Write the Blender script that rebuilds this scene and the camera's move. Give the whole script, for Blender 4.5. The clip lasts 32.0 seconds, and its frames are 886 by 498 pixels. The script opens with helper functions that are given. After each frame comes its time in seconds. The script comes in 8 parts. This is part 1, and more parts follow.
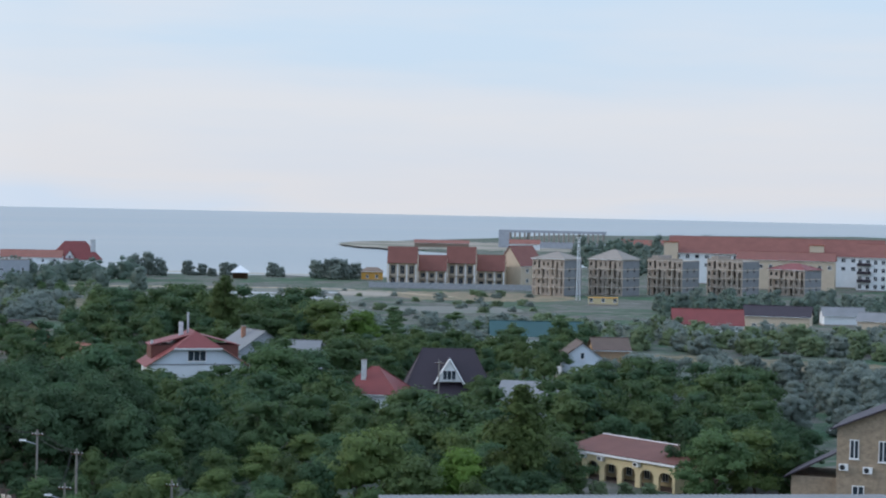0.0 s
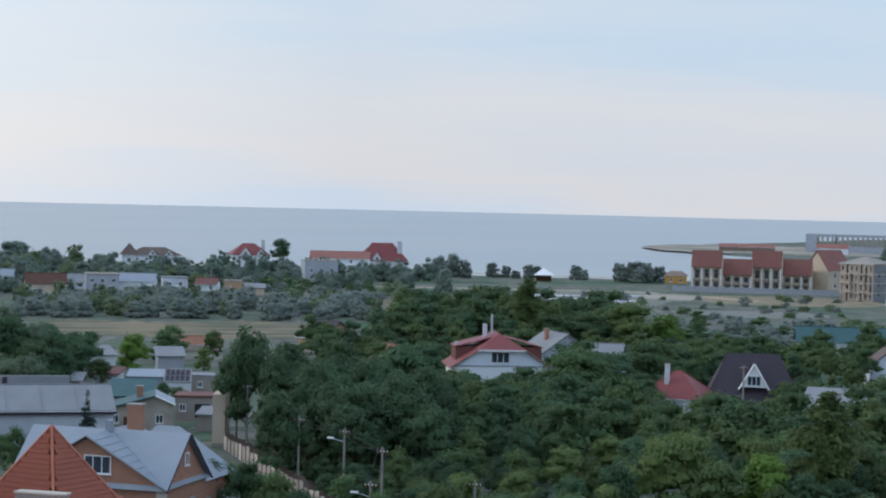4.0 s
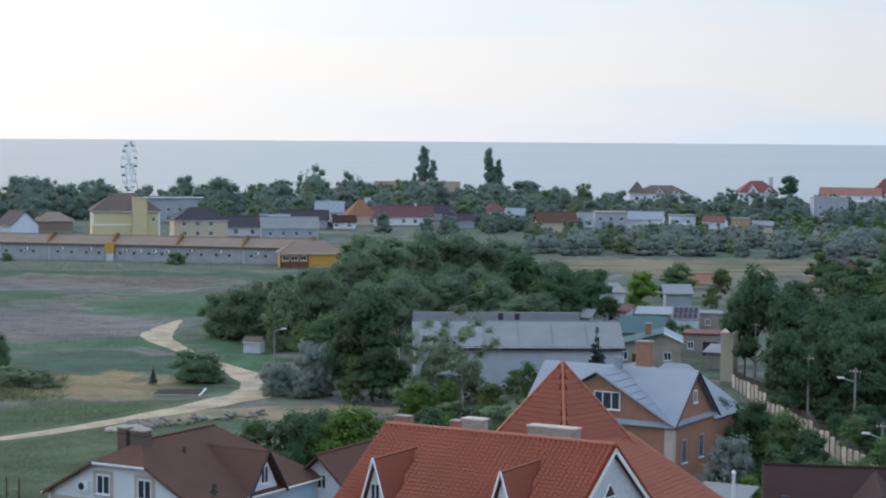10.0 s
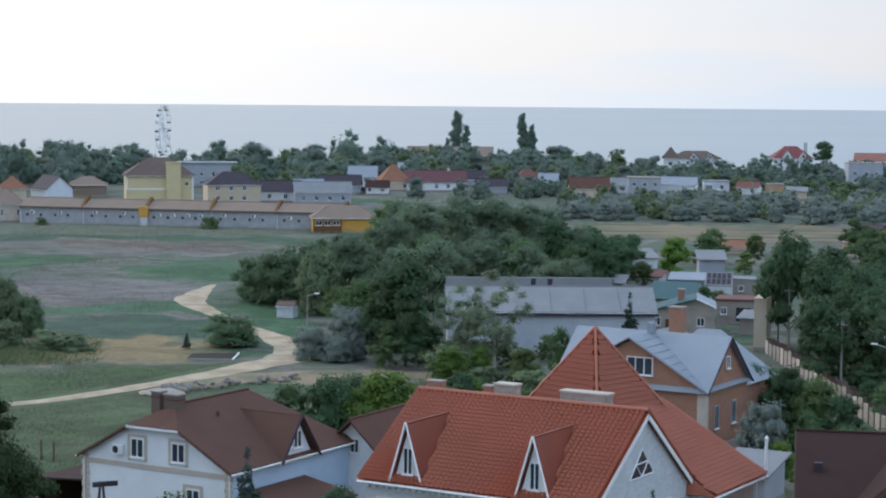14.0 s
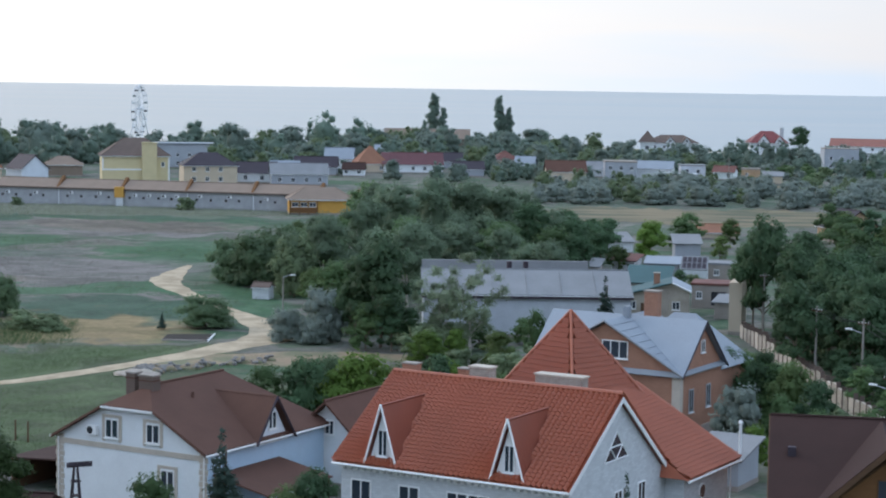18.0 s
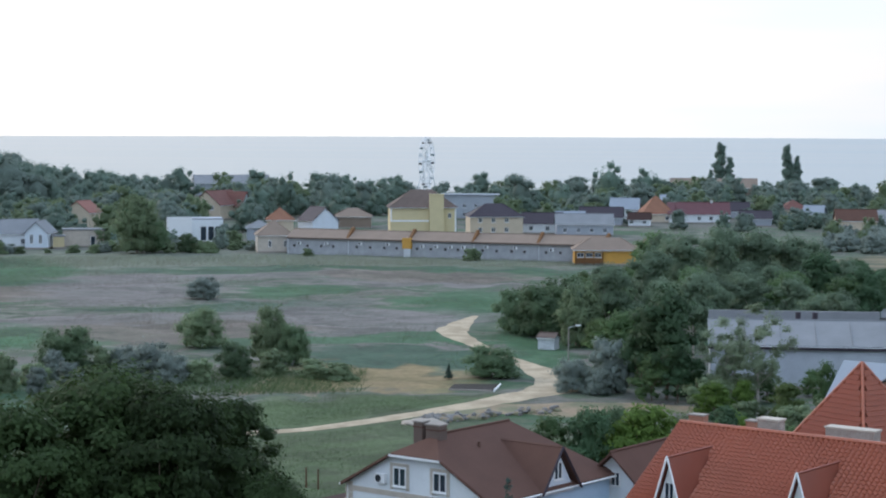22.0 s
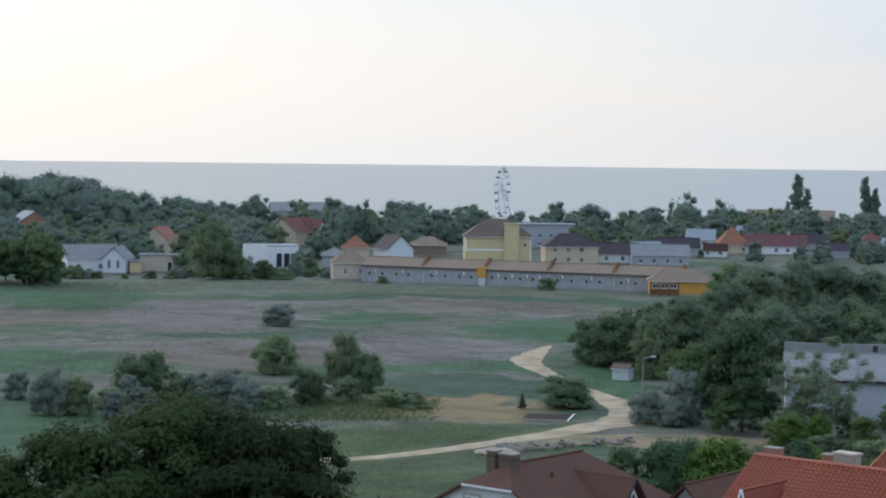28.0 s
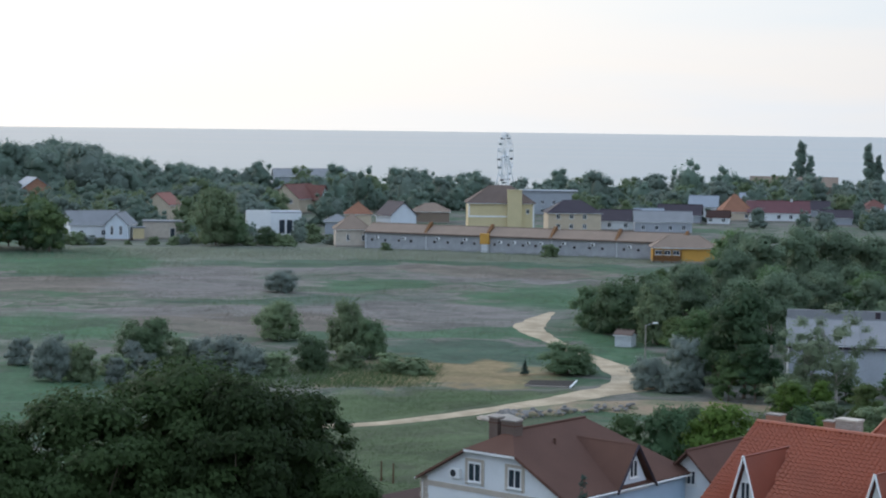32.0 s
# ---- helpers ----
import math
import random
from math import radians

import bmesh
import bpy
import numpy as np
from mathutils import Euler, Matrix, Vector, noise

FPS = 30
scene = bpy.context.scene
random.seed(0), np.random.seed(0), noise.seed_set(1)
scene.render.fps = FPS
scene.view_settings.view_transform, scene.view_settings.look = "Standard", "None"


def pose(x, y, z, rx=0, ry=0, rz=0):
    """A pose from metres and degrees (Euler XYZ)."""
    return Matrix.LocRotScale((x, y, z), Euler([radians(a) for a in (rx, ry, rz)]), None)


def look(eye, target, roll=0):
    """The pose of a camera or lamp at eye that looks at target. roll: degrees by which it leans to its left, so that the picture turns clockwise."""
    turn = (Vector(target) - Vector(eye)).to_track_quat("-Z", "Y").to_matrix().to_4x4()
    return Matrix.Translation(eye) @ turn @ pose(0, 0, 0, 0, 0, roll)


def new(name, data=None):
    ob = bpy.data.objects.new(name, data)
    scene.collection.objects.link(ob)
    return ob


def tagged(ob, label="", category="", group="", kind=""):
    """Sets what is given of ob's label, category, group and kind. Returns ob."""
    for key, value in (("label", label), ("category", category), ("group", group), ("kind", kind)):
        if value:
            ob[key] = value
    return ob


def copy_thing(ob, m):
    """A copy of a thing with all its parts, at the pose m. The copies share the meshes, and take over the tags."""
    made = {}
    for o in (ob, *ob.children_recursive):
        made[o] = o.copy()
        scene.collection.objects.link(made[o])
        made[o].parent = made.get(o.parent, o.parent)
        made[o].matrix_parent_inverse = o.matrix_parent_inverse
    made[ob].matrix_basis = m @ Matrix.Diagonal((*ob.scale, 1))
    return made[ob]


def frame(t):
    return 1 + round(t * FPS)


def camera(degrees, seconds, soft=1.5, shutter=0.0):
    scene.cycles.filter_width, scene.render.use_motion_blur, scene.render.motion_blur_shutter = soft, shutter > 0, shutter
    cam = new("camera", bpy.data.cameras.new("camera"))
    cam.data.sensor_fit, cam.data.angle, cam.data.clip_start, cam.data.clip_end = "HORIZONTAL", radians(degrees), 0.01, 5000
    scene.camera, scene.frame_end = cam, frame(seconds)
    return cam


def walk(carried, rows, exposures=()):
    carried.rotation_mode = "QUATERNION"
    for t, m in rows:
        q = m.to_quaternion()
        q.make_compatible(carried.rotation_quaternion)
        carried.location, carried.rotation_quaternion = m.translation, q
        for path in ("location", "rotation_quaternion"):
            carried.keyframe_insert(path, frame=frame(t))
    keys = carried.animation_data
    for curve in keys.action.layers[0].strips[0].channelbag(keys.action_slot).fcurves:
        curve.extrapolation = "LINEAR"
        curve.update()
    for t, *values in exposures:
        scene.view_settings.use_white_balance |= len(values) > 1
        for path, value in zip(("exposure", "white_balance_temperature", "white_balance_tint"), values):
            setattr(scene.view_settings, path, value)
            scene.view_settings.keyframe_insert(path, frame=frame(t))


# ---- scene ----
# The eye stands on a tall block's balcony, 34 m over flat ground, and only turns. +y runs out to sea.
EYE = Vector((0, 0, 34.0))
cam = camera(25.25, 32.0, soft=2.1)
# seconds, bearing to the left of +y, pitch and roll in degrees
ROWS = [
    (0, -24.64, -1.39, 1.21), (0.5, -22.50, -2.01, 1.29), (1, -19.94, -1.12, 1.87), (1.5, -18.67, -1.32, 1.58),
    (2, -17.75, -1.04, 1.41), (2.5, -18.12, -1.01, 1.27), (4.5, -15.30, -1.85, 1.40), (5, -15.00, -2.15, 1.52),
    (5.5, -12.36, -1.92, 1.11), (6, -10.18, -2.25, 0.78), (6.5, -8.97, -2.36, 1.01), (7, -6.49, -2.13, 0.65),
    (7.5, -4.57, -2.92, 0.74), (8, -4.33, -3.36, 0.73), (8.5, -3.65, -3.51, 0.61), (9, -2.72, -3.44, 0.41),
    (9.5, -1.74, -3.58, 0.38), (10, -1.26, -3.52, 0.43), (10.5, -0.52, -3.70, 0.36), (11, -0.37, -3.58, 0.52),
    (11.5, 0.32, -3.57, 0.27), (12, 0.02, -4.04, 0.49), (12.5, 0.09, -4.32, 0.52), (13, 0.00, -4.52, 0.48),
    (13.5, 0.02, -4.34, 0.40), (14, -0.31, -4.54, 0.50), (14.5, -0.38, -4.46, 0.58), (16.5, -1.02, -4.31, 0.64),
    (17, -1.04, -4.52, 0.77), (17.5, -0.80, -4.74, 0.80), (18, -1.01, -5.04, 0.93), (18.5, -1.17, -4.87, 1.01),
    (19, -0.54, -4.87, 0.74), (19.5, 2.17, -4.38, 0.61), (20, 4.58, -4.11, 0.59), (20.5, 5.70, -5.30, 0.32),
    (21, 5.80, -4.91, 0.34), (21.5, 6.38, -4.20, 0.26), (22, 7.28, -3.66, 0.21), (22.5, 6.71, -4.13, -0.12),
    (23, 7.00, -3.71, -0.18), (23.5, 8.22, -3.24, -0.35), (24, 7.64, -3.24, 0.17), (24.5, 7.96, -3.83, 0.62),
    (26.5, 8.79, -3.98, 0.71), (27, 8.89, -2.71, 0.70), (27.5, 9.87, -2.77, 0.47), (28, 9.46, -2.84, 0.68),
    (28.5, 9.14, -3.15, 0.50), (29, 9.85, -3.18, 0.45), (29.5, 9.99, -3.66, 0.26), (30, 9.85, -3.73, 0.27),
    (30.5, 9.23, -3.77, 0.39), (31, 9.43, -3.93, 0.45), (31.5, 9.21, -4.05, 0.53), (32, 9.53, -3.81, 0.72),
]
walk(cam, [(t, look(EYE, EYE + Vector((-math.sin(radians(a)) * math.cos(radians(b)), math.cos(radians(a)) * math.cos(radians(b)),
                                       math.sin(radians(b)))), c)) for t, a, b, c in ROWS],
     [(0, 0.06, 6050, 10), (1, 0.0, 6050, 10), (2, -0.07, 6050, 10), (5, 0.0, 6100, 10), (9, 0.12, 6200, 10), (13, 0.16, 6150, 10), (17, 0.24, 6150, 10), (20, 0.36, 6200, 10), (21, 0.38, 6200, 10), (22, 0.3, 6200, 10), (23, 0.22, 6200, 10), (24, 0.1, 6200, 10),
      (26, 0.2, 6200, 10), (27, 0.14, 6200, 10), (28, -0.05, 6250, 10), (29, -0.06, 6250, 10), (30, 0.0, 6250, 10), (31, 0.08, 6250, 10), (32, 0.08, 6250, 10)])

# ---- world and light ----
SUN_BEARING, SUN_HEIGHT = 62.0, 24.0
world = bpy.data.worlds.new("evening_sky")
scene.world = world
world.use_nodes = True
wn, wl = world.node_tree.nodes, world.node_tree.links
wn.clear()
w_out = wn.new("ShaderNodeOutputWorld")
w_bg = wn.new("ShaderNodeBackground")
w_sky = wn.new("ShaderNodeTexSky")
w_sky.sky_type = "NISHITA"
w_sky.sun_disc = False
w_sky.sun_elevation = radians(SUN_HEIGHT)
w_sky.sun_rotation = radians(-SUN_BEARING)
w_sky.air_density, w_sky.dust_density, w_sky.ozone_density = 1.0, 2.5, 2.0
w_geo = wn.new("ShaderNodeTexCoord")
w_sep = wn.new("ShaderNodeSeparateXYZ")
wl.new(w_geo.outputs["Generated"], w_sep.inputs[0])
# a thin veil of cloud: creamy near the horizon, pale blue above, brighter towards the hidden sun
w_map = wn.new("ShaderNodeMapping")
w_map.inputs["Scale"].default_value = (2.0, 2.0, 16.0)
wl.new(w_geo.outputs["Generated"], w_map.inputs[0])
w_noise = wn.new("ShaderNodeTexNoise")
w_noise.inputs["Scale"].default_value = 1.7
w_noise.inputs["Detail"].default_value = 4.0
wl.new(w_map.outputs[0], w_noise.inputs[0])
w_add = wn.new("ShaderNodeMath")
w_add.operation = "MULTIPLY_ADD"
wl.new(w_noise.outputs[0], w_add.inputs[0])
w_add.inputs[1].default_value = 0.16
wl.new(w_sep.outputs[2], w_add.inputs[2])
w_ramp = wn.new("ShaderNodeValToRGB")
cr = w_ramp.color_ramp
cr.elements[0].position, cr.elements[0].color = 0.07, (0.60, 0.67, 0.755, 1)
cr.elements[1].position, cr.elements[1].color = 0.62, (0.74, 0.90, 1.12, 1)
for p, c in ((0.10, (0.705, 0.685, 0.680, 1)), (0.135, (0.650, 0.668, 0.70, 1)), (0.175, (0.55, 0.645, 0.735, 1)), (0.27, (0.53, 0.635, 0.765, 1)), (0.40, (0.67, 0.81, 1.0, 1))):
    e = cr.elements.new(p)
    e.color = c
wl.new(w_add.outputs[0], w_ramp.inputs[0])
w_dot = wn.new("ShaderNodeVectorMath")
w_dot.operation = "DOT_PRODUCT"
wl.new(w_geo.outputs["Generated"], w_dot.inputs[0])
w_dot.inputs[1].default_value = (-math.sin(radians(40)), math.cos(radians(40)), 0.0)
w_glow = wn.new("ShaderNodeMapRange")
w_glow.inputs["From Min"].default_value, w_glow.inputs["From Max"].default_value = 0.60, 1.0
w_glow.inputs["To Min"].default_value, w_glow.inputs["To Max"].default_value = 0.0, 1.0
wl.new(w_dot.outputs["Value"], w_glow.inputs[0])
w_mix = wn.new("ShaderNodeMixRGB")
w_mix.blend_type = "MIX"
w_mix.inputs[2].default_value = (1.03, 0.97, 0.895, 1)
wl.new(w_glow.outputs[0], w_mix.inputs[0])
wl.new(w_ramp.outputs[0], w_mix.inputs[1])
w_sum = wn.new("ShaderNodeMixRGB")
w_sum.blend_type = "ADD"
w_sum.inputs[0].default_value = 0.02
wl.new(w_mix.outputs[0], w_sum.inputs[1])
wl.new(w_sky.outputs[0], w_sum.inputs[2])
wl.new(w_sum.outputs[0], w_bg.inputs[0])
w_bg.inputs[1].default_value = 1.0
wl.new(w_bg.outputs[0], w_out.inputs[0])

sun = new("sun", bpy.data.lights.new("sun", "SUN"))
sun.data.energy, sun.data.angle, sun.data.color = 0.9, radians(16), (1.0, 0.92, 0.84)
a, b = radians(SUN_BEARING), radians(SUN_HEIGHT)
sun.matrix_world = look((0, 0, 300), Vector((0, 0, 300)) - Vector((-math.sin(a) * math.cos(b), math.cos(a) * math.cos(b), math.sin(b))))


# ---- materials ----
def mat(name, base, rough=0.8, vary=0.25, scale=1.5, fine=18.0, bump=0.15, metal=0.0, spec=0.3, per_object=0.0, per_island=0.0,
        second=None, second_scale=0.3, stretch=(1, 1, 1), stain=0.0):
    """A surface with grain and stains at two scales, in metres of the object's own space."""
    m = bpy.data.materials.new(name)
    m.use_nodes = True
    n, l = m.node_tree.nodes, m.node_tree.links
    p = n["Principled BSDF"]
    p.inputs["Roughness"].default_value = rough
    p.inputs["Metallic"].default_value = metal
    p.inputs["Specular IOR Level"].default_value = spec
    co = n.new("ShaderNodeTexCoord")
    mp = n.new("ShaderNodeMapping")
    mp.inputs["Scale"].default_value = stretch
    l.new(co.outputs["Object"], mp.inputs[0])
    big, small = n.new("ShaderNodeTexNoise"), n.new("ShaderNodeTexNoise")
    big.inputs["Scale"].default_value, small.inputs["Scale"].default_value = scale, fine
    big.inputs["Detail"].default_value, small.inputs["Detail"].default_value = 5, 3
    l.new(mp.outputs[0], big.inputs[0])
    l.new(mp.outputs[0], small.inputs[0])
    mix = n.new("ShaderNodeMath")
    mix.operation = "ADD"
    l.new(big.outputs[0], mix.inputs[0])
    l.new(small.outputs[0], mix.inputs[1])
    level = mix.outputs[0]
    for amount, node, out in ((per_object, "ShaderNodeObjectInfo", "Random"), (per_island, "ShaderNodeNewGeometry", "Random Per Island")):
        if amount:
            src = n.new(node)
            ma = n.new("ShaderNodeMath")
            ma.operation = "MULTIPLY_ADD"
            l.new(src.outputs[out], ma.inputs[0])
            ma.inputs[1].default_value = amount
            l.new(level, ma.inputs[2])
            level = ma.outputs[0]
    total = 2.0 + per_object + per_island
    rng = n.new("ShaderNodeMapRange")
    rng.inputs["From Min"].default_value, rng.inputs["From Max"].default_value = total * 0.25, total * 0.75
    rng.inputs["To Min"].default_value, rng.inputs["To Max"].default_value = 1 - vary, 1 + vary
    l.new(level, rng.inputs[0])
    col = n.new("ShaderNodeMixRGB")
    col.blend_type = "MULTIPLY"
    col.inputs[0].default_value = 1.0
    col.inputs[1].default_value = (*base, 1)
    if second:
        pat = n.new("ShaderNodeTexNoise")
        pat.inputs["Scale"].default_value, pat.inputs["Detail"].default_value = second_scale, 6
        l.new(mp.outputs[0], pat.inputs[0])
        ramp = n.new("ShaderNodeValToRGB")
        ramp.color_ramp.elements[0].position, ramp.color_ramp.elements[0].color = 0.44, (*base, 1)
        ramp.color_ramp.elements[1].position, ramp.color_ramp.elements[1].color = 0.60, (*second, 1)
        l.new(pat.outputs[0], ramp.inputs[0])
        l.new(ramp.outputs[0], col.inputs[1])
    l.new(rng.outputs[0], col.inputs[2])
    l.new(col.outputs[0], p.inputs["Base Color"])
    if bump:
        bp = n.new("ShaderNodeBump")
        bp.inputs["Strength"].default_value, bp.inputs["Distance"].default_value = bump, 0.05
        l.new(small.outputs[0], bp.inputs["Height"])
        l.new(bp.outputs[0], p.inputs["Normal"])
    return m


def leaf_mat(name, base, vary=0.42, shine=0.15):
    m = mat(name, base, rough=0.6, vary=vary, scale=0.35, fine=2.5, bump=0, spec=shine, per_object=1.3, per_island=0.8)
    n, l = m.node_tree.nodes, m.node_tree.links
    p = n["Principled BSDF"]
    tr, mx = n.new("ShaderNodeBsdfTranslucent"), n.new("ShaderNodeMixShader")
    l.new(p.inputs["Base Color"].links[0].from_socket, tr.inputs[0])
    mx.inputs[0].default_value = 0.45
    l.new(p.outputs[0], mx.inputs[1])
    l.new(tr.outputs[0], mx.inputs[2])
    l.new(mx.outputs[0], n["Material Output"].inputs[0])
    return m


M = {
    "white": mat("white_render", (0.72, 0.74, 0.76), 0.85, 0.10, 0.6, 12),
    "bluewhite": mat("pale_blue_render", (0.65, 0.70, 0.765), 0.85, 0.10, 0.6, 12),
    "cream": mat("cream_render", (0.55, 0.455, 0.345), 0.85, 0.12, 0.5, 10),
    "roughbrick": mat("weathered_chimney_brick", (0.40, 0.355, 0.31), 0.95, 0.35, 1.6, 9, bump=0.4),
    "shellstone": mat("coarse_shell_stone", (0.36, 0.28, 0.20), 0.95, 0.4, 2.2, 12, bump=0.4),
    "palewall": mat("weathered_plaster", (0.37, 0.325, 0.275), 0.95, 0.4, 0.6, 6, stain=0.4),
    "sand": mat("beige_stone_trim", (0.49, 0.43, 0.365), 0.85, 0.2, 1.2, 14),
    "yellow": mat("yellow_render", (0.60, 0.50, 0.30), 0.85, 0.10, 0.5, 10),
    "ochre": mat("ochre_render", (0.55, 0.30, 0.07), 0.85, 0.15, 0.6, 10),
    "brick": mat("orange_brick", (0.335, 0.175, 0.118), 0.9, 0.2, 1.2, 22),
    "palebrick": mat("pale_silicate_brick", (0.60, 0.62, 0.64), 0.85, 0.10, 1.0, 20),
    "shellbrick": mat("shell_limestone_brick", (0.40, 0.27, 0.17), 0.95, 0.25, 1.2, 20),
    "concrete": mat("raw_concrete_block", (0.30, 0.265, 0.235), 0.95, 0.2, 0.7, 10),
    "block": mat("sandy_concrete_block", (0.40, 0.34, 0.285), 0.95, 0.25, 0.5, 9),
    "paleblue": mat("sky_blue_boarding", (0.43, 0.56, 0.70), 0.8, 0.10, 0.6, 12),
    "bluegrey": mat("pale_bluish_render", (0.46, 0.485, 0.53), 0.9, 0.22, 0.5, 6),
    "mud": mat("wet_mud", (0.135, 0.122, 0.098), 0.55, 0.3, 0.05, 0.6, second=(0.09, 0.10, 0.065), second_scale=0.05),
    "spit": mat("sandy_shore", (0.33, 0.29, 0.24), 0.95, 0.3, 0.03, 0.5, second=(0.18, 0.175, 0.13), second_scale=0.02),
    "leafpine": leaf_mat("deep_green_leaves", (0.075, 0.126, 0.064)),
    "leafgarden": leaf_mat("garden_green_leaves", (0.118, 0.176, 0.094), 0.36),
    "tilebrown": mat("orange_brown_tile", (0.25, 0.118, 0.072), 0.75, 0.22, 0.4, 9),
    "wine": mat("wine_red_sheet", (0.125, 0.050, 0.055), 0.6, 0.2, 0.4, 9),
    "leafsoft": leaf_mat("soft_meadow_leaves", (0.180, 0.235, 0.130), 0.34),
    "grey": mat("grey_render", (0.36, 0.38, 0.42), 0.9, 0.18, 0.35, 8),
    "greywall": mat("bluish_grey_plaster", (0.355, 0.36, 0.375), 0.9, 0.3, 0.6, 6),
    "redroof": mat("red_metal_tile", (0.205, 0.052, 0.050), 0.55, 0.2, 0.4, 9),
    "oldred": mat("faded_red_roof", (0.26, 0.11, 0.085), 0.7, 0.25, 0.3, 9),
    "orange": mat("orange_metal_tile", (0.340, 0.100, 0.052), 0.42, 0.20, 0.35, 10, spec=0.5),
    # dormer slopes: the orange sheet with their shade put into the colour
    "orangedark": mat("shaded_dormer_sheet", (0.22, 0.06, 0.035), 0.5, 0.12, 0.5, 10, spec=0.4),
    "brown": mat("brown_shingle_roof", (0.104, 0.052, 0.038), 0.9, 0.2, 0.5, 12),
    "tan": mat("light_brown_shingle", (0.24, 0.18, 0.14), 0.85, 0.18, 0.3, 9),
    "darkroof": mat("dark_plum_roof", (0.040, 0.030, 0.040), 0.6, 0.2, 0.4, 9),
    "slate": mat("weathered_fibre_sheet", (0.225, 0.23, 0.24), 0.85, 0.22, 0.3, 8, stain=0.4),
    "zinc": mat("galvanised_sheet_roof", (0.265, 0.295, 0.335), 0.6, 0.14, 0.35, 8, metal=0.25, spec=0.5),
    "teal": mat("teal_sheet_roof", (0.040, 0.095, 0.10), 0.6, 0.2, 0.4, 8),
    "trim": mat("white_trim", (0.78, 0.78, 0.78), 0.6, 0.06, 1, 12, bump=0.05),
    "wood": mat("dark_wood", (0.10, 0.055, 0.03), 0.8, 0.3, 1.5, 14, stretch=(1, 1, 4)),
    "pole": mat("weathered_pole", (0.25, 0.23, 0.205), 0.85, 0.25, 1.5, 14),
    "metal": mat("painted_steel", (0.45, 0.47, 0.50), 0.5, 0.1, 1, 12, metal=0.4),
    "white_metal": mat("white_painted_steel", (0.70, 0.72, 0.74), 0.5, 0.1, 1, 12),
    "dark": mat("dark_interior", (0.03, 0.032, 0.036), 0.9, 0.2, 1, 8),
    "rubber": mat("black_cable", (0.02, 0.02, 0.02), 0.7, 0.1, 1, 8, bump=0),
    "track": mat("pale_dirt_track", (0.44, 0.355, 0.25), 0.95, 0.22, 0.2, 2.0, bump=0.6, second=(0.33, 0.265, 0.18), second_scale=0.3),
    "straw": mat("straw_coloured_grass", (0.195, 0.158, 0.098), 0.95, 0.3, 0.10, 1.3, bump=0.7, second=(0.085, 0.090, 0.056), second_scale=0.08, stretch=(0.5, 1.6, 1)),
    "rubble": mat("grey_rubble", (0.20, 0.19, 0.18), 0.95, 0.3, 0.8, 8, bump=0.4, per_object=0.5),
    "soil": mat("dark_soil", (0.032, 0.027, 0.024), 0.95, 0.3, 0.8, 6, bump=0.4),
    "bark": mat("grey_brown_bark", (0.15, 0.115, 0.09), 0.95, 0.3, 1.0, 9, stretch=(1, 1, 0.3)),
    "palebark": mat("pale_bark", (0.36, 0.33, 0.29), 0.9, 0.3, 1.0, 9, stretch=(1, 1, 0.3)),
    "leaf": leaf_mat("dark_green_leaves", (0.080, 0.142, 0.072)),
    "leafmid": leaf_mat("mid_green_leaves", (0.106, 0.172, 0.072)),
    "leafbright": leaf_mat("bright_green_leaves", (0.145, 0.235, 0.05)),
    "leafpale": leaf_mat("pale_green_leaves", (0.27, 0.33, 0.21), 0.3),
    "olive": leaf_mat("silvery_leaves", (0.215, 0.256, 0.226), 0.28),
    "leafblue": leaf_mat("bluish_needles", (0.055, 0.085, 0.068), 0.35),
    "leafwarm": leaf_mat("olive_green_leaves", (0.100, 0.144, 0.056)),
    "leafgrove": leaf_mat("dusty_green_leaves", (0.150, 0.206, 0.132), 0.34),
    # far trees: distance haze put into a paler, greyer leaf colour
    "leafhaze": leaf_mat("far_hazed_grey_leaves", (0.198, 0.250, 0.210), 0.22),
    "rust": mat("rusty_red_sheet", (0.15, 0.062, 0.05), 0.7, 0.3, 0.4, 9),
    "leafpop": leaf_mat("light_green_leaves", (0.145, 0.20, 0.07)),
    "maroon": mat("dark_maroon_sheet", (0.040, 0.019, 0.016), 0.9, 0.2, 0.4, 9),
    "chestnut": mat("chestnut_shingle", (0.132, 0.096, 0.080), 0.8, 0.2, 0.4, 9),
    "leafdark": leaf_mat("very_dark_leaves", (0.046, 0.074, 0.026)),
    "timber": mat("varnished_timber", (0.17, 0.08, 0.03), 0.7, 0.2, 0.8, 12, stretch=(1, 1, 4)),
    "yard": mat("trodden_earth", (0.26, 0.195, 0.13), 0.95, 0.3, 0.15, 2.0, bump=0.4, second=(0.15, 0.15, 0.09), second_scale=0.2),
    # far crowns and poplars, haze painted in as a light bluish green
    "leaffar": leaf_mat("far_hazed_green_leaves", (0.180, 0.246, 0.196), 0.22),
    "terracotta": mat("dull_red_tile", (0.215, 0.088, 0.072), 0.7, 0.2, 0.3, 9),
    "reed": leaf_mat("dry_reed", (0.150, 0.130, 0.110), 0.35, 0.1),
    "reedgreen": leaf_mat("green_reed", (0.088, 0.132, 0.062), 0.35, 0.1),
    "reedgrey": leaf_mat("grey_green_reed", (0.270, 0.295, 0.220), 0.22, 0.1),
}
